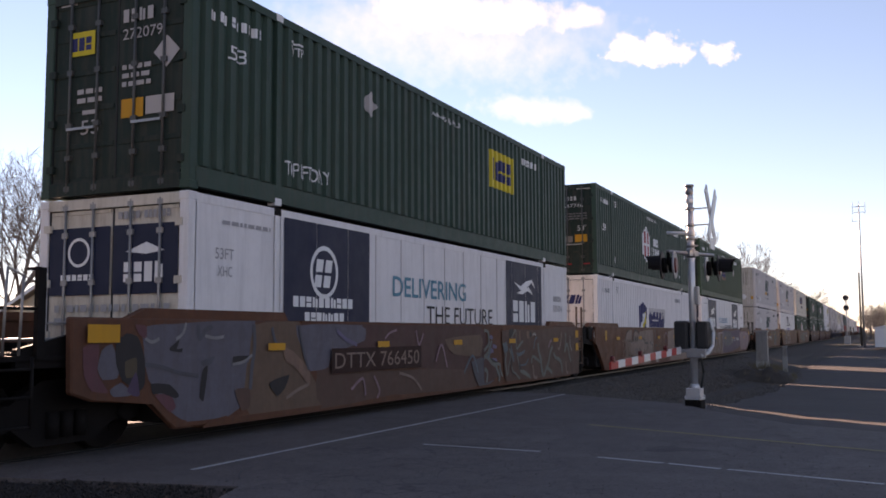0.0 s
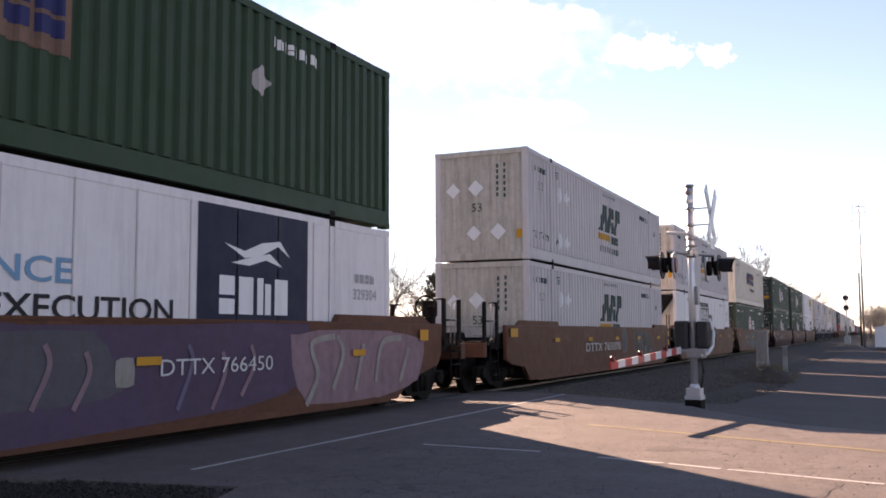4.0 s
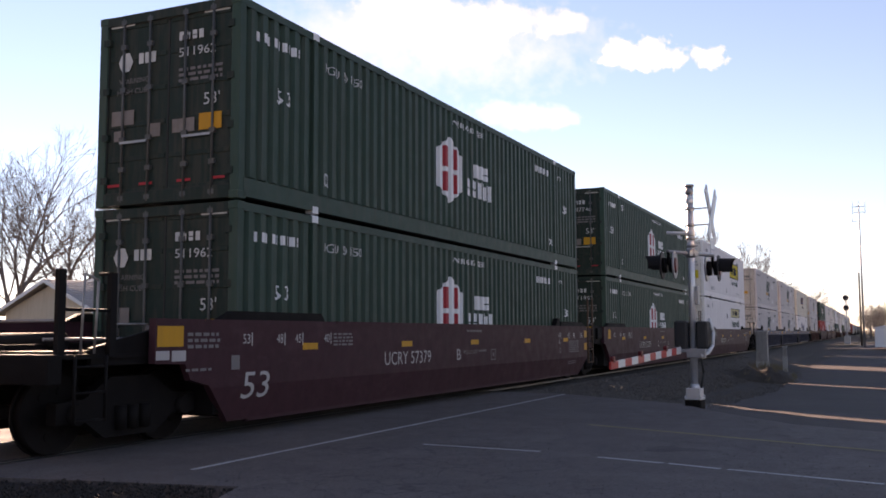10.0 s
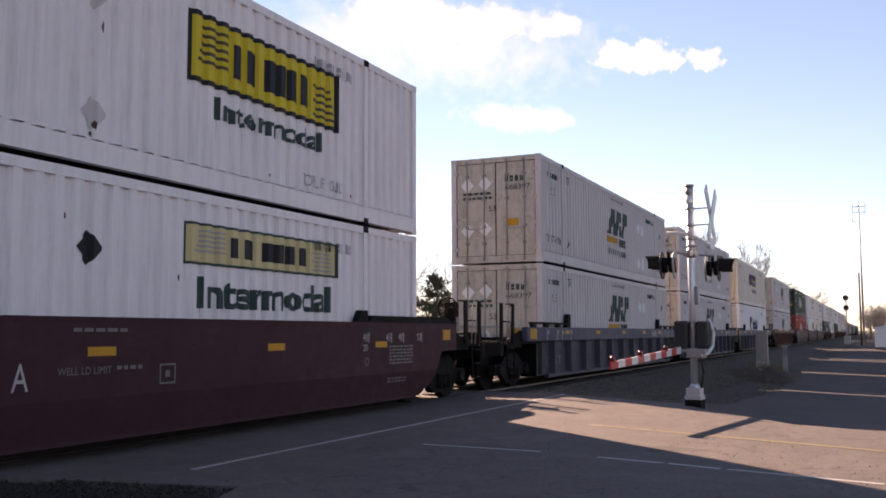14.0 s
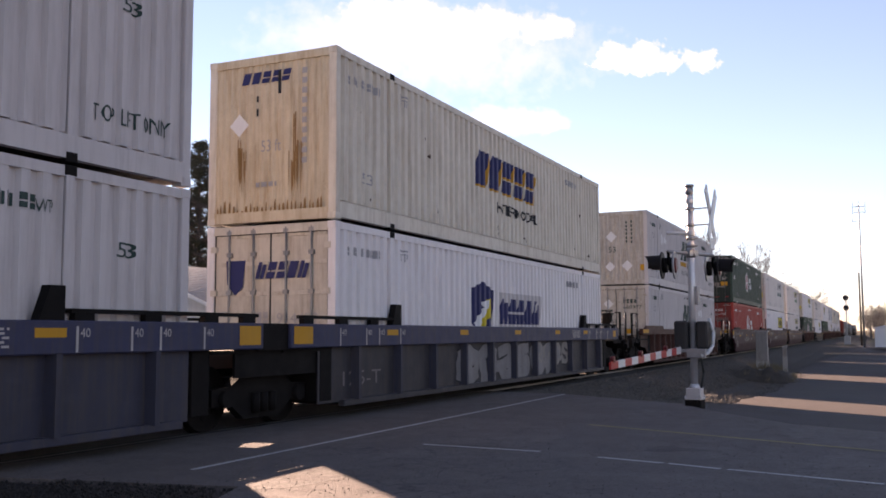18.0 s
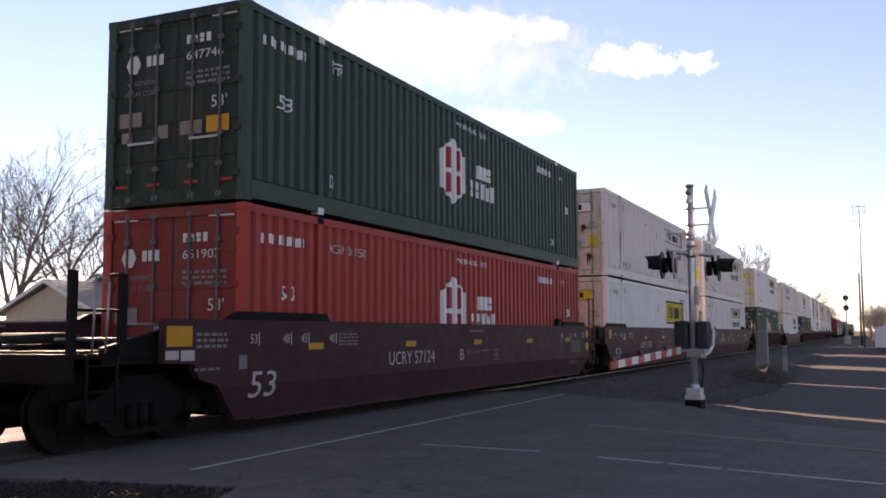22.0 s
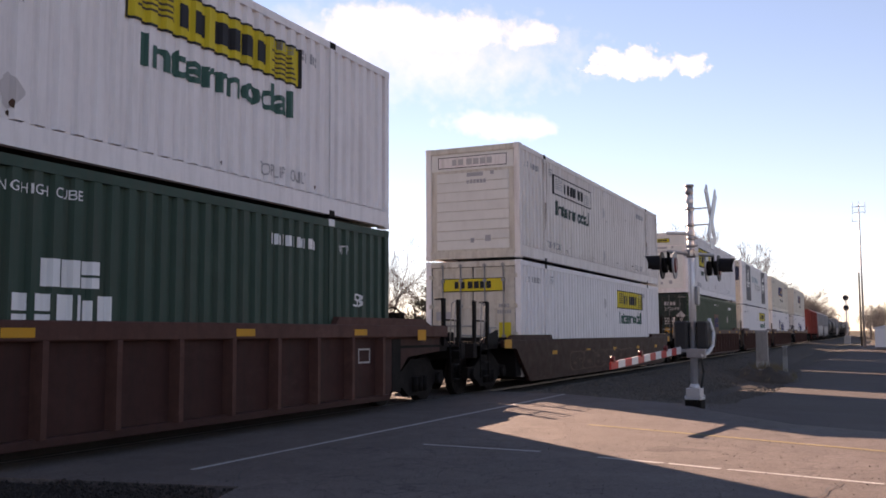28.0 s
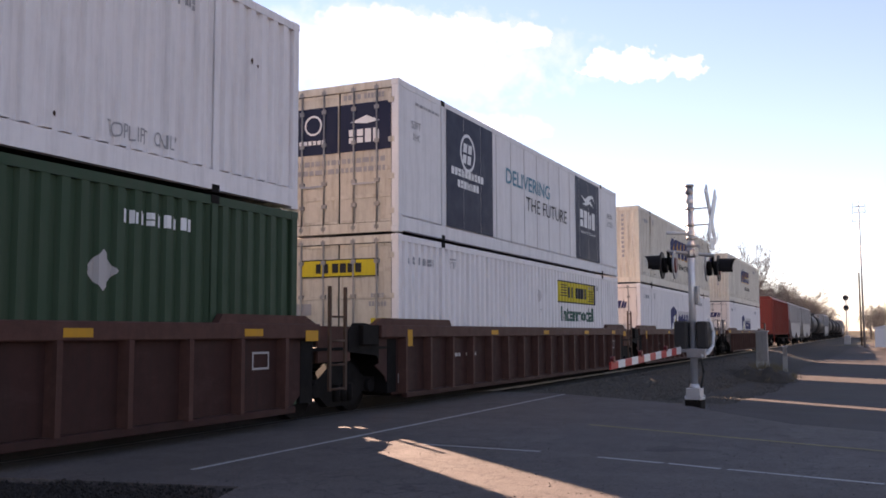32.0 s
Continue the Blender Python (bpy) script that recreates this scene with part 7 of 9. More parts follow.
            def tank(bm):
                rod(bm, (-0.75, y(2.2), 1.26), (0.45, y(2.2), 1.26), 0.12, 14)
                rod(bm, (-0.85, y(2.75), 1.24), (-0.2, y(2.75), 1.24), 0.1, 12)
            shared("air_reservoir", ("tank", near), tank, "black_steel", t, soften=0.02)
            shared("reservoir_cradle", ("cradle", near), lambda bm: (box(bm, -0.6, -0.5, *lohi(2.0, 2.9), 1.13, 1.24), box(bm, 0.2, 0.3, *lohi(2.0, 2.9), 1.13, 1.24)), "black_steel", t)
            def cross(bm):
                for z in (1.5,):
                    rod(bm, (-1.33, y(3.12), z), (1.33, y(3.12), z), 0.018, 6)
                bent(bm, [(-1.2, y(0.9), 1.18), (-0.9, y(1.5), 1.24), (-0.2, y(2.9), 1.2), (0.2, y(3.35), 0.95)], 0.028, 6)
            shared("grab_iron", ("cross", near), cross, "rod_grey", t)
            for sx in (1, -1):
                shared("end_gusset", ("gusset", near, sx), lambda bm: slab(bm, [(y(1.58), 1.0), (y(2.6), 1.0), (y(2.6), 1.2), (y(1.58), 1.42)], "x", sx * 1.24, sx * 1.3), "black_steel", t)
            truck(t, y(1.72))
        else:
            rail_at = (2.3, 2.8) if kind == "orange" else (2.12, 2.6)
            for sx in (1, -1):
                def rungs(bm):
                    for d in rail_at:
                        box(bm, sx * 1.40, sx * 1.44, y(d) - 0.03, y(d) + 0.03, 0.45, 2.1 if kind != "plum" else 2.4)
                    for k in range(4):
                        rod(bm, (sx * 1.42, y(rail_at[0]), 0.48 + k * 0.38), (sx * 1.42, y(rail_at[1]), 0.48 + k * 0.38), 0.018, 6)
                def plate(bm):
                    slab(bm, [(-1.85, 1.05), (-0.86, 0.98), (-0.2, 0.34), (0.1, 0.3), (0.1, top - 0.02), (-0.9, top - 0.02), (-1.3, top + 0.03), (-1.7, top + 0.03), (-1.85, top - 0.1)], "x", sx * (CW - 0.15), sx * (CW - 0.11) if not ribbed else sx * (CW - 0.13))
                    box(bm, sx * (CW - 0.15), sx * (CW - 0.04), -1.5, -0.95, 1.16, 1.5)
                if near and blue:
                    shared("end_panel", (kind, "endpanel", sx), lambda bm: (box(bm, sx * (CW - 0.17), sx * (CW - 0.06), -2.2, -1.47, 1.12, top), box(bm, sx * (CW - 0.2), sx * (CW - 0.16), -2.6, -0.56, 0.75, top - 0.05)), "black_steel", t, "black panel over the joint")
                elif near:
                    shared("end_panel", (kind, "endpanel", sx), lambda bm: box(bm, sx * (CW - 0.19), sx * (CW - 0.152), -2.75, -1.75, 0.9, top - 0.03), skin, t)
                    shared("ladder", ("rungs", kind, sx), rungs, "rust_steel", t)
                    shared("end_bracket", (kind, "bracket", sx), plate, "black_steel", t, "black end bracket over the truck", soften=0.01)
            if near:
                truck(t, y(1.67))
                shared("article_joint", ("joint",), lambda bm: (box(bm, -0.4, 0.4, -2.1, -1.2, 0.84, 1.06), rod(bm, (0, -1.67, 0.8), (0, -1.67, 1.12), 0.24, 12)), "rust_steel", t)
    # painted data and reflectors on the near side
    x = CW
    lines, small = Marks(), Marks()
    if kind == "plum":
        small.words("WELL LD LIMIT", 7.45, 8.22, 0.92, 1.0).lines(1, 8.3, 8.75, 0.92, 1.0, seed=4).lines(1, 7.65, 8.45, 1.35, 1.42, seed=5)
        n0 = -0.04 if near_end == "coupler" else 0.3
        for a, wd in ((n0, "53"), (n0 + 0.79, "48"), (n0 + 1.26, "45"), (n0 + 2.06, "40"), (13.91, "40"), (14.72, "45"), (15.19, "48"), (15.94, "53")):
            lines.words(wd, a, a + 0.16, 1.22, 1.35).rect(a + 0.19, a + 0.215, 1.19, 1.37)
        lines.words("20", 13.91, 14.07, 1.06, 1.17)
        small.lines(6, 14.85, 15.77, 0.79, 1.14, seed=8).lines(2, 14.81, 15.53, 0.47, 0.58, seed=9).lines(4, 2.3, 2.9, 1.14, 1.36, seed=11)
        if near_end == "coupler":
            small.lines(3, -1.17, -0.53, 1.14, 1.37, seed=12).lines(1, -1.2, -0.7, 0.86, 0.92, seed=13).rect(-0.29, -0.11, 0.88, 1.07)
            lines.rect(-1.74, -1.5, 1.04, 1.15).rect(-1.46, -1.2, 1.02, 1.15)
        small.border(9.0, 9.28, 0.76, 1.0, 0.02).rect(9.1, 9.18, 0.84, 0.92).hoop(14.04, 0.88, 0.07, 0.02)
    elif kind == "orange":
        if near_end == "joint":
            shared("load_plate", ("plate",), lambda bm: box(bm, CW - 0.12, CW - 0.02, -1.14, 0.02, 1.1, 1.43), "rust_brown", t, "rust-brown plate with a load mark", soften=0.01)
            marking("load_mark", Marks().words("125 T", -1.0, -0.35, 1.2, 1.36), "faded_dim_ink", t, x=CW - 0.02)
    elif kind in ("blue", "slate"):
        marking("load_mark", Marks().words("125-T", 0.2, 1.5, 0.5, 0.74), "dim_ink", t, x=CW - 0.128)
        marking("length_mark", Marks().words("53", 10.0, 10.45, 0.52, 0.79, 0.1), "grey_ink", t, x=CW - 0.128)
        for a in (-0.1, 0.75, 1.2, 2.0, 14.26, 15.08, 15.56, 16.37):
            lines.rect(a, a + 0.035, 1.16, 1.44).words("40", a + 0.06, a + 0.2, 1.32, 1.42)
        lines.lines(5, 12.6, 13.4, 1.2, 1.42, seed=8)
    elif kind == "brown":
        lines.lines(1, 2.15, 2.75, 0.82, 0.95, seed=5).lines(1, 3.05, 3.6, 0.82, 0.95, seed=6).rect(-0.08, 0.02, 0.46, 0.64).border(15.1, 15.5, 0.85, 1.1, 0.03)
    if small.f:
        marking("small_print", small, "dim_ink", t, x=x)
    if lines.f:
        marking("stencilled_data", lines, "faded_dim_ink", t, x=x if not (ribbed and kind == "brown") else CW - 0.128, lift=0.004 if kind != "blue" else 0.005)
    zt = {"orange": 1.17 if far_end == "joint" else 1.04, "plum": 1.165, "dark": 0.84}.get(kind, top - 0.13)
    tape = Marks()
    spots = {"plum": (1.42, 4.66, 7.86, 11.2, 14.34), "orange": (1.5, 4.7, 7.9, 11.05, 14.35) if far_end == "joint" else (3.03, 6.35, 9.67, 14.62), "dark": (1.96, 5.2, 8.3, 11.6, 14.6),
             "brown": (4.2, 7.85, 11.6, 14.75)}.get(kind, (1.5, 4.7, 7.94, 11.04, 13.71))
    for a in spots:
        tape.rect(a, a + 0.42, zt - 0.05, zt + 0.05)
    h0, h1 = (1.22, 1.42) if top > 1.3 else (1.0, 1.2)
    if near_end == "coupler":
        tape.rect(*((-1.78, -0.85, 1.34, 1.47) if kind == "brown" else (-1.41, -0.9, 1.2, 1.46) if blue else (-1.72, -1.25, 1.2, 1.45) if kind == "plum" else (-1.84, -1.36, 1.26, 1.46) if kind == "orange" else (-1.56, -1.1, h0, h1)))
    else:
        tape.rect(*((-0.4, -0.1, 1.16, 1.45) if kind == "plum" else (-1.41, -0.9, 1.2, 1.46) if blue else (0.06, 0.26, h0 - 0.1, h1)))
    if far_end == "coupler":
        tape.rect(CL + 0.95, CL + 1.3, h0, h1)
    elif ribbed:
        tape.rect(*((17.12, 17.6, 1.2, 1.46) if blue else (CL + 0.1, CL + 0.45, h0 + 0.02, h1 - 0.02)))
    else:
        tape.rect(CL + 0.2, CL + 0.46, h0, h1).rect(CL + 0.2, CL + 0.46, h0 - 0.36, h1 - 0.36)
    marking("yellow_reflectors", tape, "amber_tape", t, x=x, lift=0.047 if kind == "orange" else 0.004, label="amber reflector strips")
    return t


# ---- the track, the crossing and the ground ----
TRACK = -9.23
def sheet(name, pts, z, mat, thick=0.0, kind="structure", label="", category=""):
    bm = bmesh.new()
    slab(bm, pts, "z", z - max(thick, 0.02), z)
    return tagged(part(name, bm, mat, None), label, category, kind=kind)


def ground():
    rnd = np.random.RandomState(4)
    n = 90
    axis = np.sign(np.linspace(-1, 1, n)) * np.abs(np.linspace(-1, 1, n)) ** 2.6 * 2200
    vs, fs = [], []
    for j, y in enumerate(axis):
        for i, xx in enumerate(axis):
            d = math.hypot(xx, y - 40)
            z = -0.16 + (0.06 * noise.noise((xx * 0.05, y * 0.05, 0)) if d > 25 else 0) + max(0, d - 250) * 0.002
            vs.append((xx, y, z - (0.1 if -13 < xx < -5 else 0) - (0.95 if -6 < xx < 90 and 14 < y < 118 else 0)))
    for j in range(n - 1):
        for i in range(n - 1):
            a = j * n + i
            fs.append((a, a + 1, a + n + 1, a + n))
    tagged(link("ground", mesh_from("ground", vs, fs, "soil")), "dry brown winter ground reaching to the horizon", "ground", kind="structure")


ground()
FALL = [(18.0, -0.335), (19.2, -0.345), (20.4, -0.38), (21.0, -0.395), (23.5, -0.46), (30.0, -0.60), (36.0, -0.74), (45.0, -0.85), (60.0, -0.84), (85.0, -0.62), (105.0, -0.22), (130.0, -0.10)]


def fall(x, y):
    """Level of the ground beside the track, which drops away behind the road."""
    v = y + 0.55 * min(max(x, -4.5), 0.0)
    w = min(max((x + 7.4) / 2.6, 0.0), 1.0)
    start = float(np.interp(x, (-4.5, -3.4, -2.7, -1.2, 0.0), (16.9, 16.4, 15.5, 14.2, 14.2)))
    far = float(np.interp(v, [p for p, _ in FALL], [q for _, q in FALL]))
    return w * max(-0.071 * max(v - start, 0.0), far)


road = sheet("road", [(-60, 28.5), (-60, 13.5), (-10.7, 6.9), (-7.6, 6.55), (-5.2, 7.0), (-4.7, 5.6), (-4.0, -30), (60, -30), (60, 14.2), (0.0, 14.2), (-1.2, 14.86), (-2.7, 16.98), (-3.4, 18.27), (-6.4, 20.4), (-10.7, 21.2)], 0.0, "asphalt", 0.3,
             label="worn grey asphalt road over the crossing", category="road")


def lot():
    vs, fs = [], []
    rows = [13.7 + 0.35 * k for k in range(16)] + [19.2 + 0.7 * k for k in range(56)] + [58.4 + 4 * k for k in range(29)]
    edge = ([13.7, 14.86, 16.98, 18.3, 34, 60, 110, 171], [0.0, -1.7, -3.2, -3.7, -3.2, -4.2, -2.2, 2.0])
    for y in rows:
        x0 = float(np.interp(y, *edge)) + 0.25 * noise.noise((0, y * 0.6, 5))
        for k in range(15):
            x = x0 + (60 - x0) * (k / 14) ** 2.2
            vs.append((x, y, fall(x, y) - 0.012))
    for j in range(len(rows) - 1):
        for i in range(14):
            p = j * 15 + i
            fs.append((p, p + 1, p + 16, p + 15))
    tagged(link("pavement", mesh_from("pavement", vs, fs, "old_asphalt")), "dark old asphalt lot sloping down beside the track", "pavement", kind="structure")


lot()


def ballast(y0, y1, mat="gravel"):
    vs, fs = [], []
    prof = [(-13.2, -0.16), (-11.6, -0.02), (-10.9, -0.05), (-7.6, -0.05), (-6.9, -0.05), (-6.0, -0.08), (-5.2, -0.10), (-4.2, -0.08), (-3.0, -0.06), (-1.2, -0.06)]
    ny = int((y1 - y0) / 0.6) + 1
    for j in range(ny + 1):
        y = y0 + (y1 - y0) * j / ny
        for x, z in prof:
            vs.append((x, y, z + fall(x, y) + 0.035 * noise.noise((x * 1.3, y * 1.3, 3))))
    w = len(prof)
    for j in range(ny):
        for i in range(w - 1):
            a = j * w + i
            fs.append((a, a + 1, a + w + 1, a + w))
    ob = link("ballast_bed", mesh_from("ballast_bed", vs, fs, mat))
    tagged(ob, "dark crushed stone ballast under the track", "ballast", kind="structure")


ballast(18.6, 420)
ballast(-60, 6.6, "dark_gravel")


def stones(name, spots, seed, n, size, mat="stone"):
    rnd = random.Random(seed)
    vs, fs = [], []
    for _ in range(n):
        x0, x1, y0, y1, z = rnd.choice(spots)
        c = Vector((rnd.uniform(x0, x1), y0 + (y1 - y0) * rnd.random() ** 1.5, z))
        c.z += fall(c.x, c.y)
        r = rnd.uniform(*size)
        q = Euler((rnd.random() * 6, rnd.random() * 6, rnd.random() * 6)).to_matrix()
        k = len(vs)
        for d in ((1, 0, 0), (-1, 0, 0), (0, 1, 0), (0, -1, 0), (0, 0, 1), (0, 0, -1)):
            vs.append(c + q @ Vector(d) * r * rnd.uniform(0.6, 1.1))
        for f in ((0, 2, 4), (2, 1, 4), (1, 3, 4), (3, 0, 4), (2, 0, 5), (1, 2, 5), (3, 1, 5), (0, 3, 5)):
            fs.append(tuple(k + i for i in f))
    tagged(link(name, mesh_from(name, vs, fs, mat)), "loose grey ballast stones beside the track", "stones", kind="stuff")


stones("ballast_stones", [(-7.6, -5.2, 20.9, 60, -0.06), (-6.2, -3.2, 20.6, 50, -0.07), (-4.4, -2.4, 19.4, 34, -0.05), (-12.5, -10.8, 21, 70, -0.05)], 5, 17000, (0.025, 0.06))
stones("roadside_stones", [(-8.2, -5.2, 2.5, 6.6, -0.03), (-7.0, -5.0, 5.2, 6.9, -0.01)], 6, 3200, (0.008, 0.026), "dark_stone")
stones("road_grit", [(-5.2, 3.0, 5.5, 12, 0.001), (-6.0, 0.0, 7, 18, 0.001)], 7, 1600, (0.004, 0.012))

for sx in (-0.7525, 0.7525):
    bm = bmesh.new()
    x = TRACK + sx
    slab(bm, [(x - 0.068, -0.17), (x + 0.068, -0.17), (x + 0.068, -0.155), (x + 0.01, -0.13), (x + 0.01, -0.04), (x + 0.036, -0.03), (x + 0.036, -0.004), (x + 0.028, 0.004),
              (x - 0.028, 0.004), (x - 0.036, -0.004), (x - 0.036, -0.03), (x - 0.01, -0.04), (x - 0.01, -0.13), (x - 0.068, -0.155)], "y", -80, 430)
    tagged(part("rail", bm, "rail_steel", None), "worn steel rail with a polished head", "rail", "rails of the track", kind="structure")
    bm = bmesh.new()
    for f in (-1, 1):
        box(bm, x + f * 0.04 if f > 0 else x - 0.11, x + 0.11 if f > 0 else x - 0.04, 7.2, 20.3, -0.06, 0.006)
    tagged(part("flangeway_strip", bm, "rubber", None), "black rubber strips along the rail in the crossing", "rubber strip", "strips in the crossing", kind="structure")

# painted lines
def line(name, p, q, w, mat, label, worn=True):
    p, q = Vector(p), Vector(q)
    d = (q - p).normalized()
    n = Vector((-d.y, d.x)) * w / 2
    m = Marks()
    rnd = random.Random(int(p.x * 100))
    k = max(2, int((q - p).length / 0.7))
    for i in range(k):
        a, b = p.lerp(q, i / k), p.lerp(q, (i + (0.985 if worn else 1.0)) / k)
        j = rnd.uniform(0.75, 1.05)
        m.poly(a - n * j, b - n * j, b + n, a + n)
    return tagged(marking(name, m, mat, None, "top", x=0.0, lift=0.004), label, "road marking", kind="structure")


line("stop_line", (-6.26, 7.65), (-6.31, 20.25), 0.08, "road_white", "thin worn white line along the track side")
for p, q in (((-5.07, 10.49), (-3.52, 10.36)), ((-2.8, 10.13), (-2.05, 9.93)), ((-2.0, 9.92), (-1.45, 9.73)), ((-1.38, 9.72), (0.02, 9.31)), ((0.05, 9.3), (9.0, 7.2))):
    line("edge_line", p, q, 0.075, "road_white", "worn white edge line on the road")
line("centre_line", (-3.9, 13.65), (0.04, 11.85), 0.10, "road_yellow", "faded yellow centre line on the road")
line("centre_line", (0.04, 11.85), (14, 6.2), 0.10, "road_yellow", "faded yellow centre line on the road")
rnd = random.Random(31)
cr = Marks()
for _ in range(14):
    p = Vector((rnd.uniform(-5.5, 2.5), rnd.uniform(6.5, 13.6)))
    w = rnd.uniform(0, 6.28)
    pts = [p]
    for _k in range(rnd.randint(3, 7)):
        w += rnd.uniform(-0.35, 0.35)
        pts.append(pts[-1] + Vector((math.cos(w), math.sin(w) * 0.8)) * rnd.uniform(0.2, 0.5))
    pts = [p for p in pts if p.y < 14.0]
    if len(pts) > 1:
        stroke(cr, pts, rnd.uniform(0.006, 0.014))
tagged(marking("road_cracks", cr, "tar", None, "top", x=0.0, lift=0.006), "dark cracks and tar seams in the asphalt", "road crack", kind="stuff")
for x, y, a, b in ((-1.9, 7.2, 0.3, 0.12),):
    m = Marks().poly(*[(x + a * rnd.uniform(0.7, 1.1) * math.cos(k * math.tau / 16), y + b * rnd.uniform(0.7, 1.1) * math.sin(k * math.tau / 16)) for k in range(16)])
    tagged(marking("tar_patch", m, "tar", None, "top", x=0.0, lift=0.008), "dark tar patch on the asphalt", "tar patch", kind="structure")


def mound():
    """Low heap of dirt and stones at the edge of the lot."""
    vs, fs = [], []
    nx, ny = 26, 30
    for j in range(ny + 1):
        for i in range(nx + 1):
            a, b = i / nx * 2 - 1, j / ny * 2 - 1
            x, y = -4.5 + 1.35 * a, 44.5 + 1.35 * b
            k = max(0.0, 1 - a * a) * max(0.0, 1 - b * b)
            vs.append((x, y, fall(x, y) - 0.1 + 0.68 * k ** 0.7 + 0.22 * k * noise.noise((x * 1.6, y * 0.9, 1)) + 0.05 * noise.noise((x * 4, y * 4, 2))))
    for j in range(ny):
        for i in range(nx):
            p = j * (nx + 1) + i
            fs.append((p, p + 1, p + nx + 2, p + nx + 1))
    tagged(link("dirt_mound", mesh_from("dirt_mound", vs, fs, "gravel")), "low dark mound of dirt and stones beside the lot", "mound", kind="structure")
    rnd = random.Random(19)
    vs, fs = [], []
    for _ in range(40):
        a, b = rnd.gauss(0.5, 0.5), rnd.gauss(0.0, 0.6)
        if abs(a) > 1 or abs(b) > 1:
            continue
        p = Vector((-4.5 + 1.35 * a, 44.5 + 1.35 * b, 0))
        p.z = fall(p.x, p.y) - 0.1 + 0.68 * (max(0, 1 - a * a) * max(0, 1 - b * b)) ** 0.7
        for _k in range(9):
            q = p + Vector((rnd.gauss(0, 0.07), rnd.gauss(0, 0.07), 0))
            v = Vector((rnd.gauss(0, 0.12), rnd.gauss(0, 0.12), rnd.uniform(0.12, 0.42)))
            o = Vector((0.012, 0.004, 0))
            n = len(vs)
            vs += [q - o, q + o, q + v]
            fs.append((n, n + 1, n + 2))
    tagged(link("weeds", mesh_from("weeds", vs, fs, "dry_grass")), "dry straw-coloured weeds on the mound", "weeds", kind="stuff")


mound()


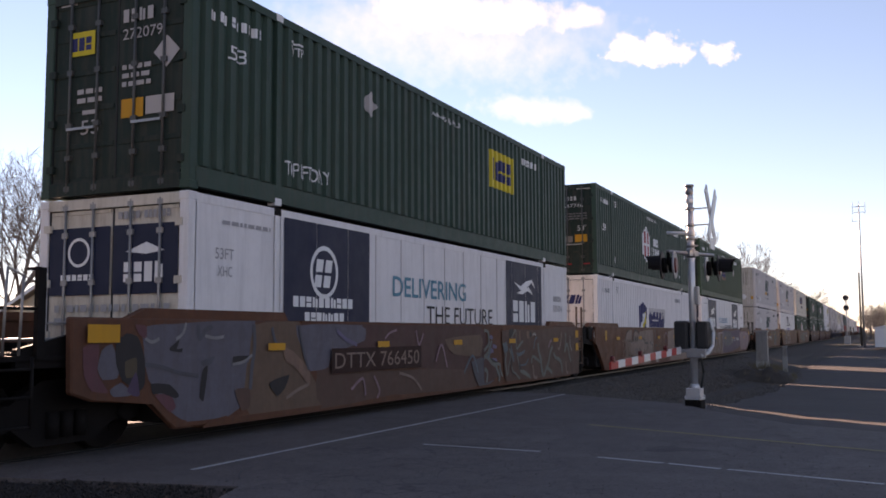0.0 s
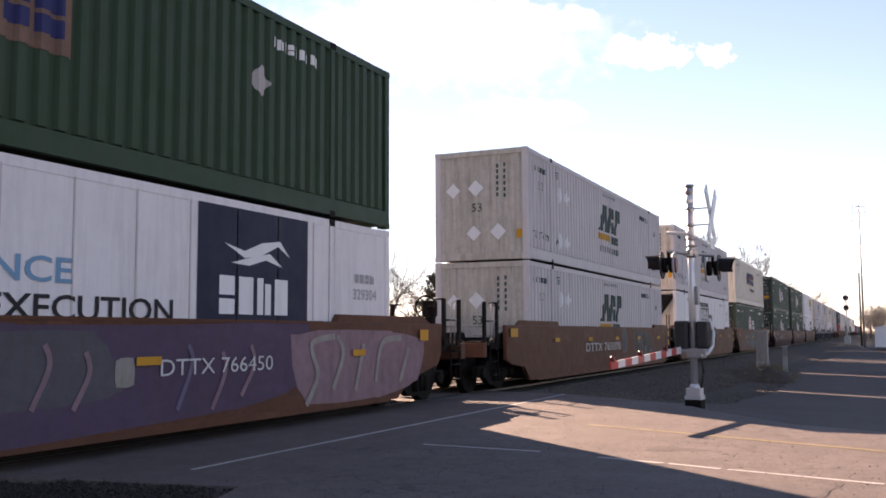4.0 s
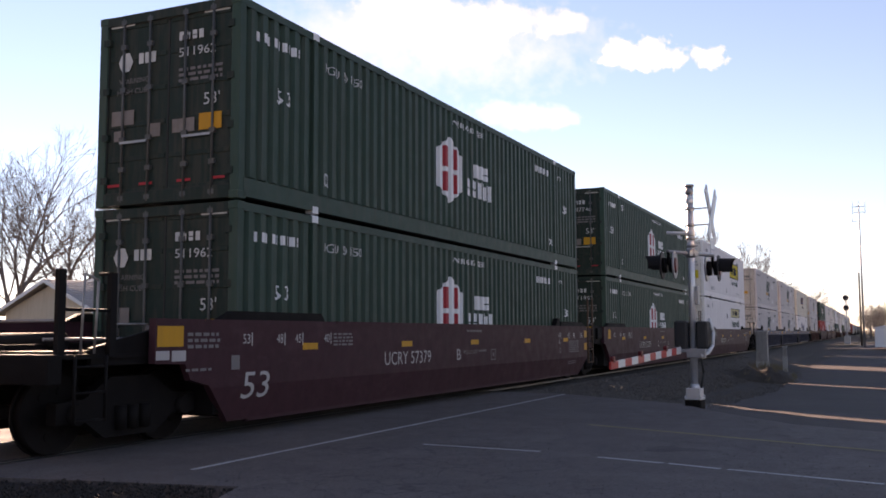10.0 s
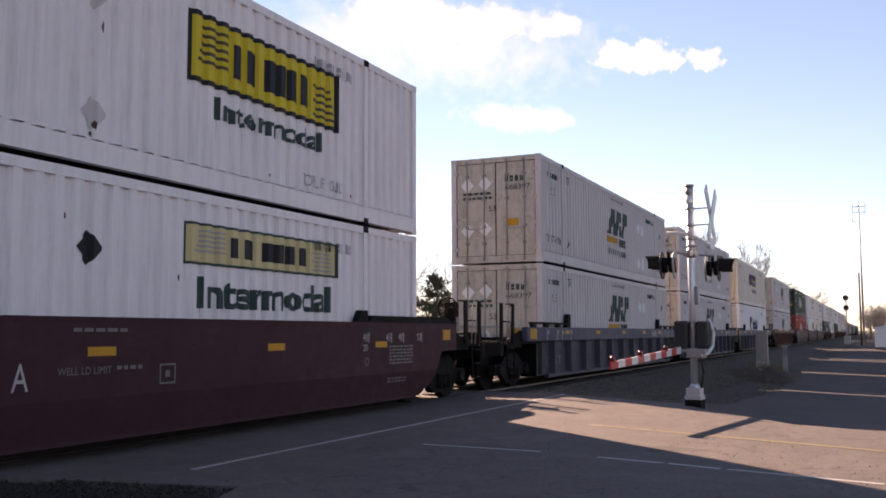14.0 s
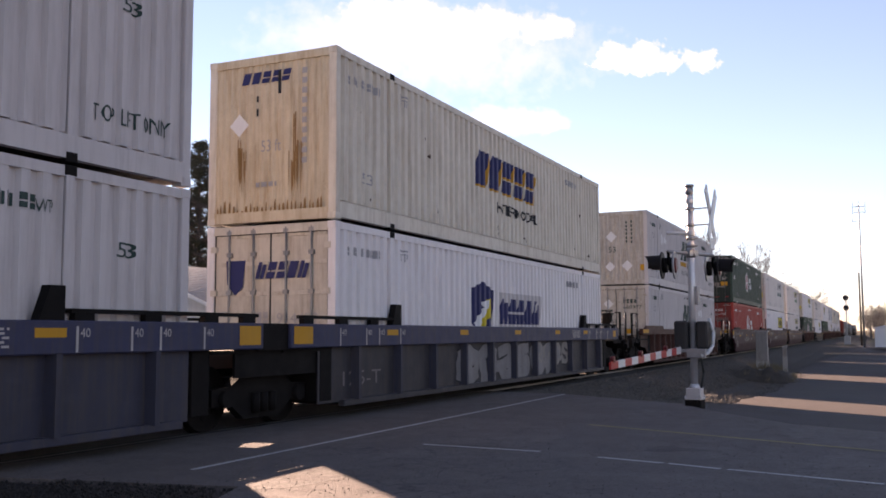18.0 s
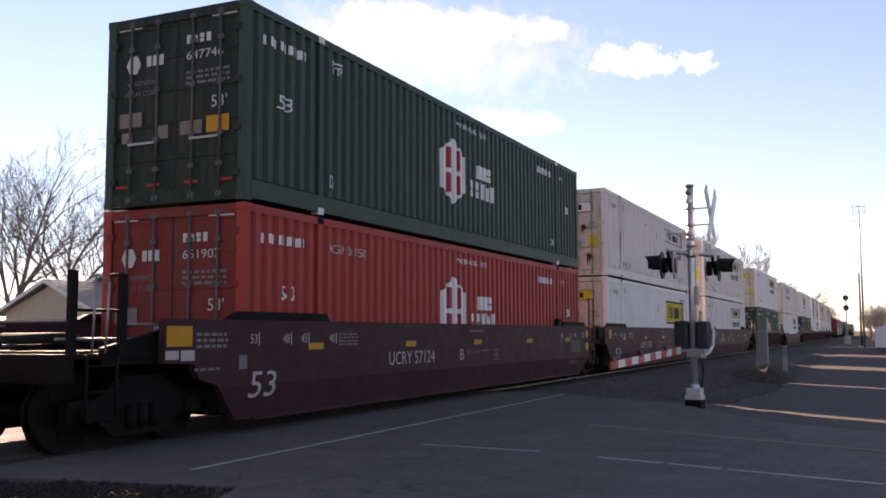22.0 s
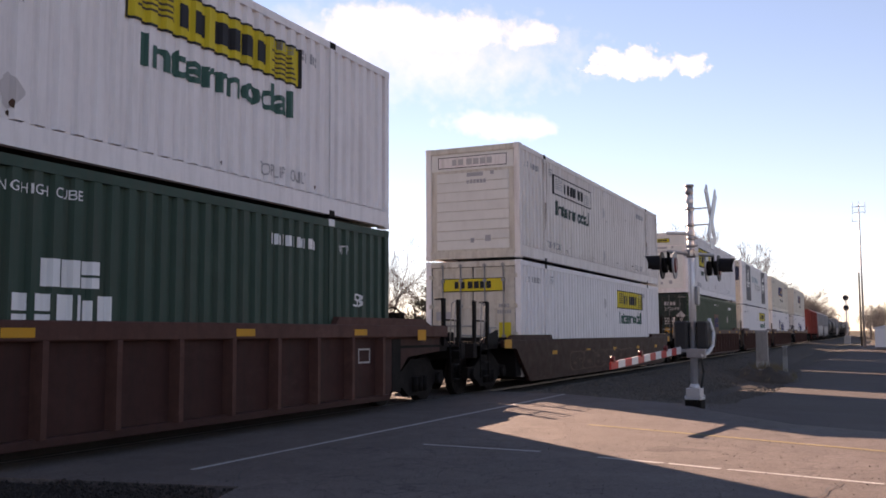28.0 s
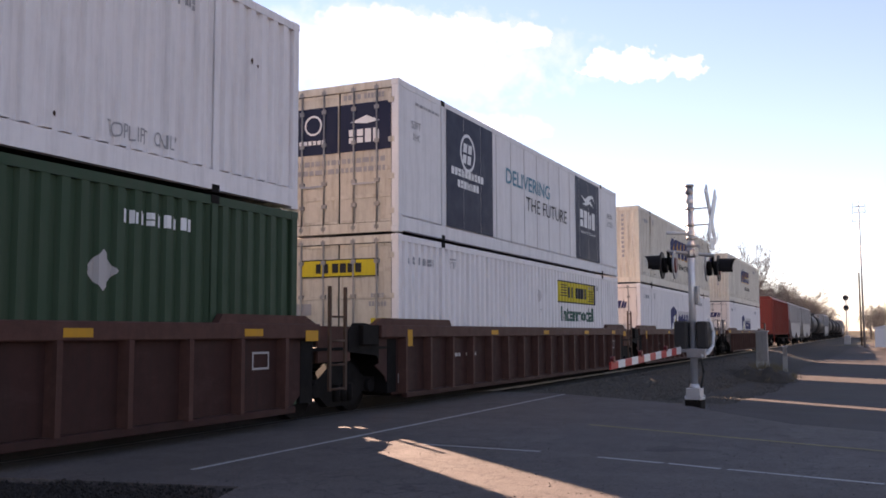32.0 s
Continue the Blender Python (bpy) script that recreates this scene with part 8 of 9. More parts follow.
# ---- crossing signal with lowered gate ----
def crossing_signal():
    c = Vector((-3.1, 17.96, 0))
    t = thing("crossing_signal", "silver crossing signal mast with crossbuck and lowered gate", "crossing signal", at=pose(*c, 0, 0, -6))
    bm = bmesh.new()
    box(bm, -0.15, 0.15, -0.15, 0.15, -0.2, 0.11)
    part("foundation", bm, "black_steel", t, soften=0.02)
    bm = bmesh.new()
    box(bm, -0.15, 0.15, -0.15, 0.15, 0.11, 0.15), box(bm, -0.13, 0.13, -0.13, 0.13, 0.15, 0.32), rod(bm, (0, 0, 0.32), (0, 0, 0.40), 0.11, 12, 0.075)
    for x in (-0.14, 0.14):
        for y in (-0.14, 0.14):
            rod(bm, (x, y, 0.14), (x, y, 0.19), 0.018, 6)
    part("mast_base", bm, "aluminium", t, soften=0.01)
    bm = bmesh.new()
    rod(bm, (0, 0, 0.3), (0, 0, 3.95), 0.066, 14)
    part("mast", bm, "aluminium", t)
    bm = bmesh.new()
    rod(bm, (0, 0, 3.93), (0, 0, 4.08), 0.072, 12), rod(bm, (0, 0, 4.08), (0, 0, 4.12), 0.085, 12)
    part("mast_cap", bm, "galvanised", t)
    bm = bmesh.new()
    rod(bm, (0, 0, 3.76), (0, 0, 3.9), 0.07, 12)
    part("mast_marker", bm, "white_ink", t)
    for s in (1, -1):
        bm = bmesh.new()
        slab(bm, [(-0.62, -0.105), (0.62, -0.105), (0.62, 0.105), (-0.62, 0.105)], "x", -0.012, 0.012)
        part("crossbuck_blade", bm, "gate_white", t, "white crossbuck blade", at=pose(0.4 + 0.016 * s, 0, 3.52, 0, 0, 4.5) @ pose(0, 0, 0, 48 * s, 0, 0))
    for z in (3.35, 3.66, 3.1, 2.96):
        bm = bmesh.new()
        rod(bm, (0, 0, z), (0.4 if z > 3.3 else 0.14, 0, z), 0.014, 6)
        rod(bm, (0, 0, z - 0.03), (0, 0, z + 0.03), 0.08, 10)
        part("crossbuck_bracket", bm, "galvanised", t)
    bm = bmesh.new()
    box(bm, -0.01, 0.01, -0.2, 0.2, -0.1, 0.1)
    part("track_sign", bm, "gate_white", t, soften=0.004, at=pose(0.4, 0, 2.98, 0, 0, 4.5))
    bm = bmesh.new()
    rod(bm, (-0.42, -0.12, 3.22), (0.02, 0.0, 3.2), 0.03, 8), rod(bm, (0, 0, 3.14), (0, 0, 3.26), 0.078, 10)
    part("bell_arm", bm, "gate_white", t)
    turned = pose(0, 0, 0, 0, 0, -19)
    bm = bmesh.new()
    rod(bm, (0, -0.72, 2.82), (0, 0.72, 2.82), 0.034, 10)
    rod(bm, (0, 0, 2.74), (0, 0, 2.9), 0.085, 12), box(bm, -0.07, 0.07, -0.14, 0.14, 2.77, 2.87)
    arms = part("light_arm", bm, "galvanised", t, at=turned)
    LZ = 2.57
    for y in (-0.7, 0.7):
        for s in (1, -1):
            bm = bmesh.new()
            rod(bm, (s * 0.10, y, LZ), (s * 0.125, y, LZ), 0.25, 24)
            d = part("light_disc", bm, "black_spray" if s * y > 0 else "galvanised", t, "round backing disc", at=turned @ pose(0, y, 0, 0, 0, 26) @ pose(0, -y, 0))
            bm = bmesh.new()
            rod(bm, (s * 0.02, y, LZ), (s * 0.10, y, LZ), 0.14, 14), rod(bm, (0, y, LZ), (0, y, 2.82), 0.03, 8)
            part("lamp_housing", bm, "black_steel", d)
            bm = bmesh.new()
            rod(bm, (s * 0.125, y, LZ), (s * 0.15, y, LZ), 0.15, 18, 0.12)
            part("lamp_lens", bm, "lamp_red", d, "dark red glass lens")
            if s * y < 0:
                continue
            bm = bmesh.new()
            pr = []
            for k in range(13):
                w = math.pi * (-0.12 + 1.24 * k / 12)
                pr.append([bm.verts.new((s * q, y + r * math.cos(w), LZ + r * math.sin(w))) for q, r in ((0.126, 0.19), (0.46 - 0.12 * abs(math.cos(w)), 0.18))])
            for p, q in zip(pr, pr[1:]):
                bm.faces.new((p[0], q[0], q[1], p[1]))
            bmesh.ops.solidify(bm, geom=list(bm.faces), thickness=0.006)
            part("lamp_hood", bm, "black_spray", d)
    bm = bmesh.new()
    box(bm, -0.30, -0.06, -0.22, 0.26, 1.02, 1.56), box(bm, 0.09, 0.3, -0.16, 0.22, 1.05, 1.55)
    part("gate_machine", bm, "tank_black", t, soften=0.03)
    bm = bmesh.new()
    box(bm, -0.3, 0.3, -0.26, 0.18, 0.98, 1.04), box(bm, -0.05, 0.3, -0.3, -0.24, 0.88, 1.05)
    part("machine_bracket", bm, "galvanised", t, soften=0.01)
    bm = bmesh.new()
    bent(bm, [(0.22, -0.3, 0.92), (0.32, -0.2, 0.97), (0.355, 0.0, 1.1), (0.35, 0.1, 1.35), (0.26, 0.15, 1.6)], 0.032, 8)
    part("counterweight_arm", bm, "gate_white", t)
    bm = bmesh.new()
    box(bm, 0.14, 0.3, 0.28, 0.5, 1.15, 1.45)
    part("counterweight", bm, "tank_black", t, soften=0.02)
    bm = bmesh.new()
    box(bm, -0.02, 0.05, -0.06, 0.06, 1.86, 2.2)
    part("conduit_box", bm, "galvanised", t, soften=0.01, at=pose(0.08, 0, 0))
    bm = bmesh.new()
    bent(bm, [(0.1, 0.05, 0.3), (0.16, 0.05, 0.6), (0.12, 0.02, 0.95)], 0.022, 6)
    part("cable_hose", bm, "rubber", t)
    # arm, tip low over the road
    tip = Vector((-3.572, 13.70, 0.86)) - c
    tip = Euler((0, 0, radians(6))).to_matrix() @ tip
    root = Vector((-0.16, -0.3, 1.02))
    n = 12
    arm = new("gate_arm")
    arm.parent = t
    tagged(arm, "red and white striped gate arm, lowered")
    for k in range(n):
        a, b = root.lerp(tip, k / n), root.lerp(tip, (k + 1) / n)
        bm = bmesh.new()
        h0, h1 = 0.062 - 0.008 * k / n, 0.062 - 0.008 * (k + 1) / n
        v = [bm.verts.new(p + Vector((x, 0, z))) for p, h in ((a, h0), (b, h1)) for x in (-0.016, 0.016) for z in (-h, h)]
        for f in ((0, 1, 3, 2), (4, 6, 7, 5), (0, 4, 5, 1), (2, 3, 7, 6), (0, 2, 6, 4), (1, 5, 7, 3)):
            bm.faces.new([v[i] for i in f])
        part("arm_stripe", bm, "gate_red" if k % 2 else "gate_white", arm)
    for f in (0.25, 0.62, 0.97):
        p = root.lerp(tip, f)
        bm = bmesh.new()
        box(bm, p.x - 0.03, p.x + 0.03, p.y - 0.03, p.y + 0.03, p.z + 0.04, p.z + 0.07), rod(bm, (p.x - 0.03, p.y, p.z + 0.10), (p.x + 0.03, p.y, p.z + 0.10), 0.038, 12)
        part("arm_lamp", bm, "lamp_red", arm)


crossing_signal()


def cabinet(x, y, w, h, name, label):
    t = thing(name, label, "cabinet", at=pose(x, y, -0.1))
    bm = bmesh.new()
    box(bm, -w / 2 - 0.02, w / 2 + 0.02, -w / 2, w / 2, -0.85, 0.12)
    part("plinth", bm, "concrete", t)
    bm = bmesh.new()
    box(bm, -w / 2, w / 2, -w / 2, w / 2, 0.12, h)
    part("body", bm, "cabinet_grey", t, soften=0.015)
    bm = bmesh.new()
    box(bm, -w / 2 - 0.05, w / 2 + 0.05, -w / 2 - 0.05, w / 2 + 0.05, h, h + 0.05)
    part("cap", bm, "galvanised", t, soften=0.01)
    bm = bmesh.new()
    box(bm, -w / 2 + 0.05, w / 2 - 0.05, -w / 2 - 0.012, -w / 2, 0.25, h - 0.1), rod(bm, (w / 4, -w / 2 - 0.05, h * 0.5), (w / 4, -w / 2, h * 0.5), 0.02, 8)
    part("door", bm, "cabinet_grey", t)


cabinet(-4.85, 46.2, 0.5, 1.47, "signal_cabinet", "silver metal signal cabinet on a plinth")
cabinet(-4.6, 55.0, 0.2, 0.62, "junction_box", "slim grey junction box on a post")


def rail_signal():
    t = thing("rail_signal", "black three-light railway signal on a mast", "railway signal", at=pose(-3.15, 122, -0.1))
    bm = bmesh.new()
    rod(bm, (0, 0, 0), (0, 0, 5.7), 0.08, 10)
    part("mast", bm, "aluminium", t)
    bm = bmesh.new()
    box(bm, -0.35, 0.35, -0.35, 0.35, 0, 1.0)
    part("base_box", bm, "galvanised", t, soften=0.02)
    for z in (5.5, 4.3):
        bm = bmesh.new()
        rod(bm, (0, -0.2, z), (0, -0.16, z), 0.33, 20)
        d = part("signal_disc", bm, "black_spray", t)
        bm = bmesh.new()
        rod(bm, (0, -0.55, z + 0.05), (0, -0.2, z), 0.2, 12)
        part("signal_hood", bm, "black_spray", d)
    bm = bmesh.new()
    for s in (-0.2, 0.2):
        rod(bm, (s, 0.1, 0), (s, 0.1, 5.4), 0.025, 6)
    for k in range(14):
        rod(bm, (-0.2, 0.1, 0.4 + k * 0.36), (0.2, 0.1, 0.4 + k * 0.36), 0.015, 5)
    part("ladder", bm, "galvanised", t)


rail_signal()


def antenna_pole():
    t = thing("antenna_pole", "tall slim radio mast with dipole antennas", "antenna mast", at=pose(-1.05, 98, -0.1))
    bm = bmesh.new()
    rod(bm, (0, 0, 0), (0, 0, 13.6), 0.11, 10, 0.05)
    part("mast", bm, "galvanised", t)
    bm = bmesh.new()
    rod(bm, (-0.55, 0, 13.4), (0.55, 0, 13.4), 0.025, 6), rod(bm, (-0.5, 0, 12.85), (0.5, 0, 12.85), 0.025, 6)
    for x in (-0.55, 0.0, 0.55):
        rod(bm, (x, 0, 12.7), (x, 0, 13.9), 0.02, 6)
    bent(bm, [(0, 0, 12.0), (-0.6, 0, 12.0), (-0.6, 0, 12.4)], 0.02, 6)
    part("antenna", bm, "galvanised", t)
    t2 = thing("utility_pole", "short brown wooden utility pole", "pole", at=pose(-1.45, 110, -0.1))
    bm = bmesh.new()
    rod(bm, (0, 0, 0), (0, 0, 7.7), 0.11, 10, 0.08)
    part("pole", bm, "tie_wood", t2)
    bm = bmesh.new()
    rod(bm, (0, 0, 7.7), (0, 0, 7.82), 0.12, 10, 0.03)
    part("pole_cap", bm, "galvanised", t2)


antenna_pole()


def shed():
    t = thing("shed", "small white metal shed beside the lot", "shed", at=pose(1.6, 99, -0.1))
    bm = bmesh.new()
    box(bm, -1.75, 1.9, 0, 3.0, 0, 1.75)
    part("wall", bm, "shed_white", t, soften=0.02)
    bm = bmesh.new()
    slab(bm, [(-1.9, 1.75), (2.05, 1.75), (2.05, 1.85), (0.1, 2.25), (-1.9, 1.85)], "y", -0.1, 3.1)
    part("roof", bm, "aluminium", t)
    bm = bmesh.new()
    box(bm, -0.4, 0.5, -0.03, 0, 0.05, 1.6)
    part("door", bm, "light_grey", t)


shed()


def parked_car():
    t = thing("parked_car", "dark parked hatchback on the asphalt lot", "car", at=pose(1.75, 55.5, -0.02, 0, 0, 90))
    bm = bmesh.new()
    slab(bm, [(-2.1, 0.28), (2.1, 0.28), (2.15, 0.62), (1.9, 0.82), (1.0, 0.92), (0.45, 1.36), (-1.2, 1.42), (-1.9, 0.98), (-2.15, 0.9)], "y", -0.85, 0.85)
    part("body", bm, "car_paint", t, soften=0.06)
    bm = bmesh.new()
    slab(bm, [(0.9, 0.93), (0.42, 1.3), (-1.1, 1.35), (-1.6, 0.98)], "y", -0.862, 0.862)
    part("side_windows", bm, "window_glass", t)
    for x in (-1.3, 1.3):
        for y in (-0.78, 0.78):
            bm = bmesh.new()
            ring(bm, (x, y, 0.31), (0, 1, 0), 0.22, 0.09, 18, 8)
            w = part("tyre", bm, "rubber", t)
            bm = bmesh.new()
            rod(bm, (x, y - 0.05, 0.31), (x, y + 0.05, 0.31), 0.19, 14)
            part("rim", bm, "aluminium", w)
    for y in (-0.6, 0.6):
        bm = bmesh.new()
        box(bm, 2.08, 2.15, y - 0.18, y + 0.18, 0.6, 0.74)
        part("headlight", bm, "trim_white", t, soften=0.02)


parked_car()


# ---- houses beyond the track ----
def house(name, label, at, length, depth, eave, ridge, wall_mat, vents, windows):
    """Gabled house, ridge along local y, gable end at y = 0; local +x side faces the track."""
    t = thing(name, label, "house", at=at)
    bm = bmesh.new()
    slab(bm, [(-depth / 2, 0), (depth / 2, 0), (depth / 2, eave), (0, ridge - 0.15), (-depth / 2, eave)], "y", 0, length)
    part("wall", bm, wall_mat, t)
    bm = bmesh.new()
    for k in range(int(eave / 0.2)):
        for x in (-depth / 2 - 0.012, depth / 2):
            box(bm, x, x + 0.012, 0.02, length - 0.02, k * 0.2, k * 0.2 + 0.03)
        box(bm, -depth / 2, depth / 2, -0.012, 0, k * 0.2, k * 0.2 + 0.03)
    part("clapboard", bm, wall_mat, t)
    for s in (1, -1):
        bm = bmesh.new()
        k = (ridge - eave) / (depth / 2)
        o = 0.45
        slab(bm, [(0, ridge), (s * (depth / 2 + o), eave - o * k), (s * (depth / 2 + o), eave - o * k + 0.12), (0, ridge + 0.14)], "y", -0.4, length + 0.4)
        rf = part("roof_slope", bm, "shingle", t, "weathered grey-brown shingles")
        bm = bmesh.new()
        nx = int((depth / 2 + o) / 0.28)
        for i in range(nx):
            x = s * (i + 0.5) * 0.28
            z = ridge + 0.14 - abs(x) * k
            box(bm, x - 0.02, x + 0.02, -0.4, length + 0.4, z - 0.02, z + 0.012)
        part("shingle_course", bm, "shingle", rf)
        bm = bmesh.new()
        box(bm, s * (depth / 2 + o), s * (depth / 2 + o + 0.1), -0.4, length + 0.4, eave - o * k - 0.02, eave - o * k + 0.12)
        part("gutter", bm, "trim_white", t)
        bm = bmesh.new()
        slab(bm, [(0, ridge - 0.06), (s * (depth / 2 + o), eave - o * k - 0.06), (s * (depth / 2 + o), eave - o * k + 0.12), (0, ridge + 0.13)], "y", -0.43, -0.4)
        part("rake_board", bm, "trim_white", t)
    for y in vents:
        bm = bmesh.new()
        box(bm, -0.05, 0.3, y - 0.18, y + 0.18, ridge - 0.3, ridge + 0.42), box(bm, -0.1, 0.35, y - 0.24, y + 0.24, ridge + 0.42, ridge + 0.5)
        part("chimney", bm, "black_steel", t, "dark capped chimney")
    for y, z, w, h in windows:
        bm = bmesh.new()
        box(bm, depth / 2 + 0.012, depth / 2 + 0.06, y - w / 2 - 0.08, y + w / 2 + 0.08, z - 0.08, z + h + 0.08)
        wd = part("window", bm, "trim_white", t)
        bm = bmesh.new()
        box(bm, depth / 2 + 0.05, depth / 2 + 0.068, y - w / 2, y + w / 2, z, z + h / 2 - 0.02), box(bm, depth / 2 + 0.05, depth / 2 + 0.068, y - w / 2, y + w / 2, z + h / 2 + 0.02, z + h)
        part("pane", bm, "window_glass", wd)
    bm = bmesh.new()
    box(bm, -0.5, 0.5, -0.05, 0, 1.0, 2.1)
    wd = part("window", bm, "trim_white", t)
    bm = bmesh.new()
    box(bm, -0.42, 0.42, -0.06, -0.048, 1.08, 1.52), box(bm, -0.42, 0.42, -0.06, -0.048, 1.58, 2.02)
    part("pane", bm, "window_glass", wd)


house("house", "low white clapboard house with brown shingle roof", pose(-34.5, 36.9, -0.1, 0, 0, -1), 14.3, 10.4, 2.95, 5.08, "siding", (3.4, 11.0), ((3, 0.9, 0.9, 1.2), (7, 0.9, 1.2, 1.2), (11.5, 0.9, 0.9, 1.2)))
house("house", "small cream yellow house with brown shingle roof", pose(-36.4, 33.7, -0.1, 0, 0, -1), 3.1, 6.0, 2.65, 4.05, "siding_yellow", (), ((1.5, 0.9, 0.9, 1.1),))


# ---- trees ----
def limb(vs, fs, p, q, r0, r1, seg):
    d = (q - p)
    if d.length < 1e-6:
        return
    d.normalize()
    a = d.orthogonal().normalized()
    b = d.cross(a)
    k = len(vs)
    for c, r in ((p, r0), (q, r1)):
        for i in range(seg):
            w = i * math.tau / seg
            vs.append(c + (a * math.cos(w) + b * math.sin(w)) * r)
    for i in range(seg):
        j = (i + 1) % seg
        fs.append((k + i, k + j, k + seg + j, k + seg + i))


def grow(rnd, out, p, d, length, r, depth, spread, twig=0.008):
    """out[0]: trunk and limbs, out[1]: twigs."""
    vs, fs = out[0] if depth > 2 else out[1]
    seg = 7 if depth > 4 else 5 if depth > 2 else 3
    n = 3 if depth > 2 else 2
    for k in range(n):
        d = (d + Vector((rnd.uniform(-1, 1), rnd.uniform(-1, 1), rnd.uniform(-0.5, 0.9))) * 0.14).normalized()
        q = p + d * length / n
        r2 = max(r * (1 - 0.3 / n), twig * 0.9)
        limb(vs, fs, p, q, r, r2, seg)
        p, r = q, r2
        if depth > 0 and k < n - 1 and rnd.random() < 0.75:
            side = d.orthogonal()
            side.rotate(Matrix.Rotation(rnd.uniform(0, math.tau), 3, d))
            grow(rnd, out, p, (d + side.normalized() * rnd.uniform(0.6, 1.1) * spread).normalized(), length * rnd.uniform(0.5, 0.75), max(r * 0.55, twig), depth - 1, spread, twig)
    if depth > 0:
        for k in range(2 if depth > 1 else 3):
            side = d.orthogonal()
            side.rotate(Matrix.Rotation(rnd.uniform(0, math.tau), 3, d))
            grow(rnd, out, p, (d + side.normalized() * rnd.uniform(0.35, 0.8) * spread).normalized(), length * rnd.uniform(0.62, 0.85), max(r * 0.70, twig), depth - 1, spread, twig)


def bare_tree(seed, height, r, spread, at, label, bark="grey_bark", depth=6, group="bare trees", twig=0.008):
    rnd = random.Random(seed)
    out = [([], []), ([], [])]
    grow(rnd, out, Vector((0, 0, -0.3)), Vector((0.03, 0.02, 1)).normalized(), height * 0.30, r, depth, spread, twig)
    k = height / max(v.z for v in out[0][0] + out[1][0])
    out = [([v * k for v in vs], fs) for vs, fs in out]
    t = thing("bare_tree", label, "tree", group, at)
    link("trunk", mesh_from("trunk", *out[0], bark), t)
    link("crown", mesh_from("crown", *out[1], bark), t, "fine leafless twigs")
    return t


def conifer(seed, height, radius, at, label, gap, taper=0.65, dense=1.0):
    rnd = random.Random(seed)
    t = thing("conifer", label, "tree", "evergreen trees", at)
    vs, fs = [], []
    limb(vs, fs, Vector((0, 0, -0.3)), Vector((0, 0, height)), height * 0.02, 0.03, 8)
    nv, nf = [], []
    levels = int(height * 3.2)
    for k in range(levels):
        f = (k + rnd.random()) / levels
        z = height * (0.10 + 0.9 * f)
        reach = radius * (1 - f) ** taper * rnd.uniform(0.35, 1.1) + 0.3
        for _ in range(5):
            w = rnd.uniform(0, math.tau)
            if rnd.random() < gap:
                continue
            d = Vector((math.cos(w), math.sin(w), rnd.uniform(-0.05, 0.45)))
            p = Vector((0, 0, z))
            q = p + d * reach
            limb(vs, fs, p, q, 0.045, 0.01, 4)
            m = int((18 * reach + 8) * dense)
            for i in range(m):
                s = 0.25 + 0.75 * (i / m)
                c = p.lerp(q, s) + Vector((rnd.gauss(0, 0.16), rnd.gauss(0, 0.16), rnd.gauss(0, 0.14)))
                for _n in range(3):
                    v = Vector((rnd.gauss(0, 1), rnd.gauss(0, 1), rnd.gauss(0.3, 0.8))).normalized() * rnd.uniform(0.14, 0.34)
                    o = v.orthogonal().normalized() * rnd.uniform(0.02, 0.045)
                    b = len(nv)
                    nv += [c + o, c - o, c + v]
                    nf.append((b, b + 1, b + 2))
    link("trunk", mesh_from("trunk", vs, fs, "bark"), t)
    link("crown", mesh_from("crown", nv, nf, "needles"), t, "dark green needle foliage")
    return t


conifer(3, 16.8, 5.0, pose(-48.6, 59.7, -0.2), "tall dense dark green pine behind the house", 0.18, 0.6, 1.5)
conifer(5, 15.2, 4.4, pose(-40.6, 60.5, -0.2), "open dark spruce with ragged branches behind the house", 0.35, 0.55, 1.2)
conifer(8, 9.0, 3.4, pose(-43.6, 58.6, -0.2), "low dark evergreen behind the house", 0.1, 0.4, 1.4)
conifer(9, 8.0, 3.6, pose(-38.5, 59.0, -0.2), "low dark evergreen behind the house", 0.1, 0.4, 1.4)
conifer(13, 5.2, 2.2, pose(-26.1, 56.0, -0.2), "dark evergreen tree across the track", 0.15, 0.6, 1.3)
big = bare_tree(11, 17.5, 0.52, 1.0, pose(-42.6, 57.6, -0.2), "large leafless tree with a forked dark trunk", "bark", depth=5)
left = bare_tree(23, 14.5, 0.25, 0.75, pose(-47.5, 40.5, -0.2), "leafless grey tree behind the houses", depth=6)
thin = bare_tree(37, 14.0, 0.2, 0.6, pose(-52.5, 50.5, -0.2), "slender leafless tree behind the houses")
fine = bare_tree(41, 12.6, 0.22, 1.0, pose(-17.4, 90.3, -0.2), "grey leafless tree beside the track", "grey_bark", depth=6, twig=0.014)
rnd = random.Random(77)
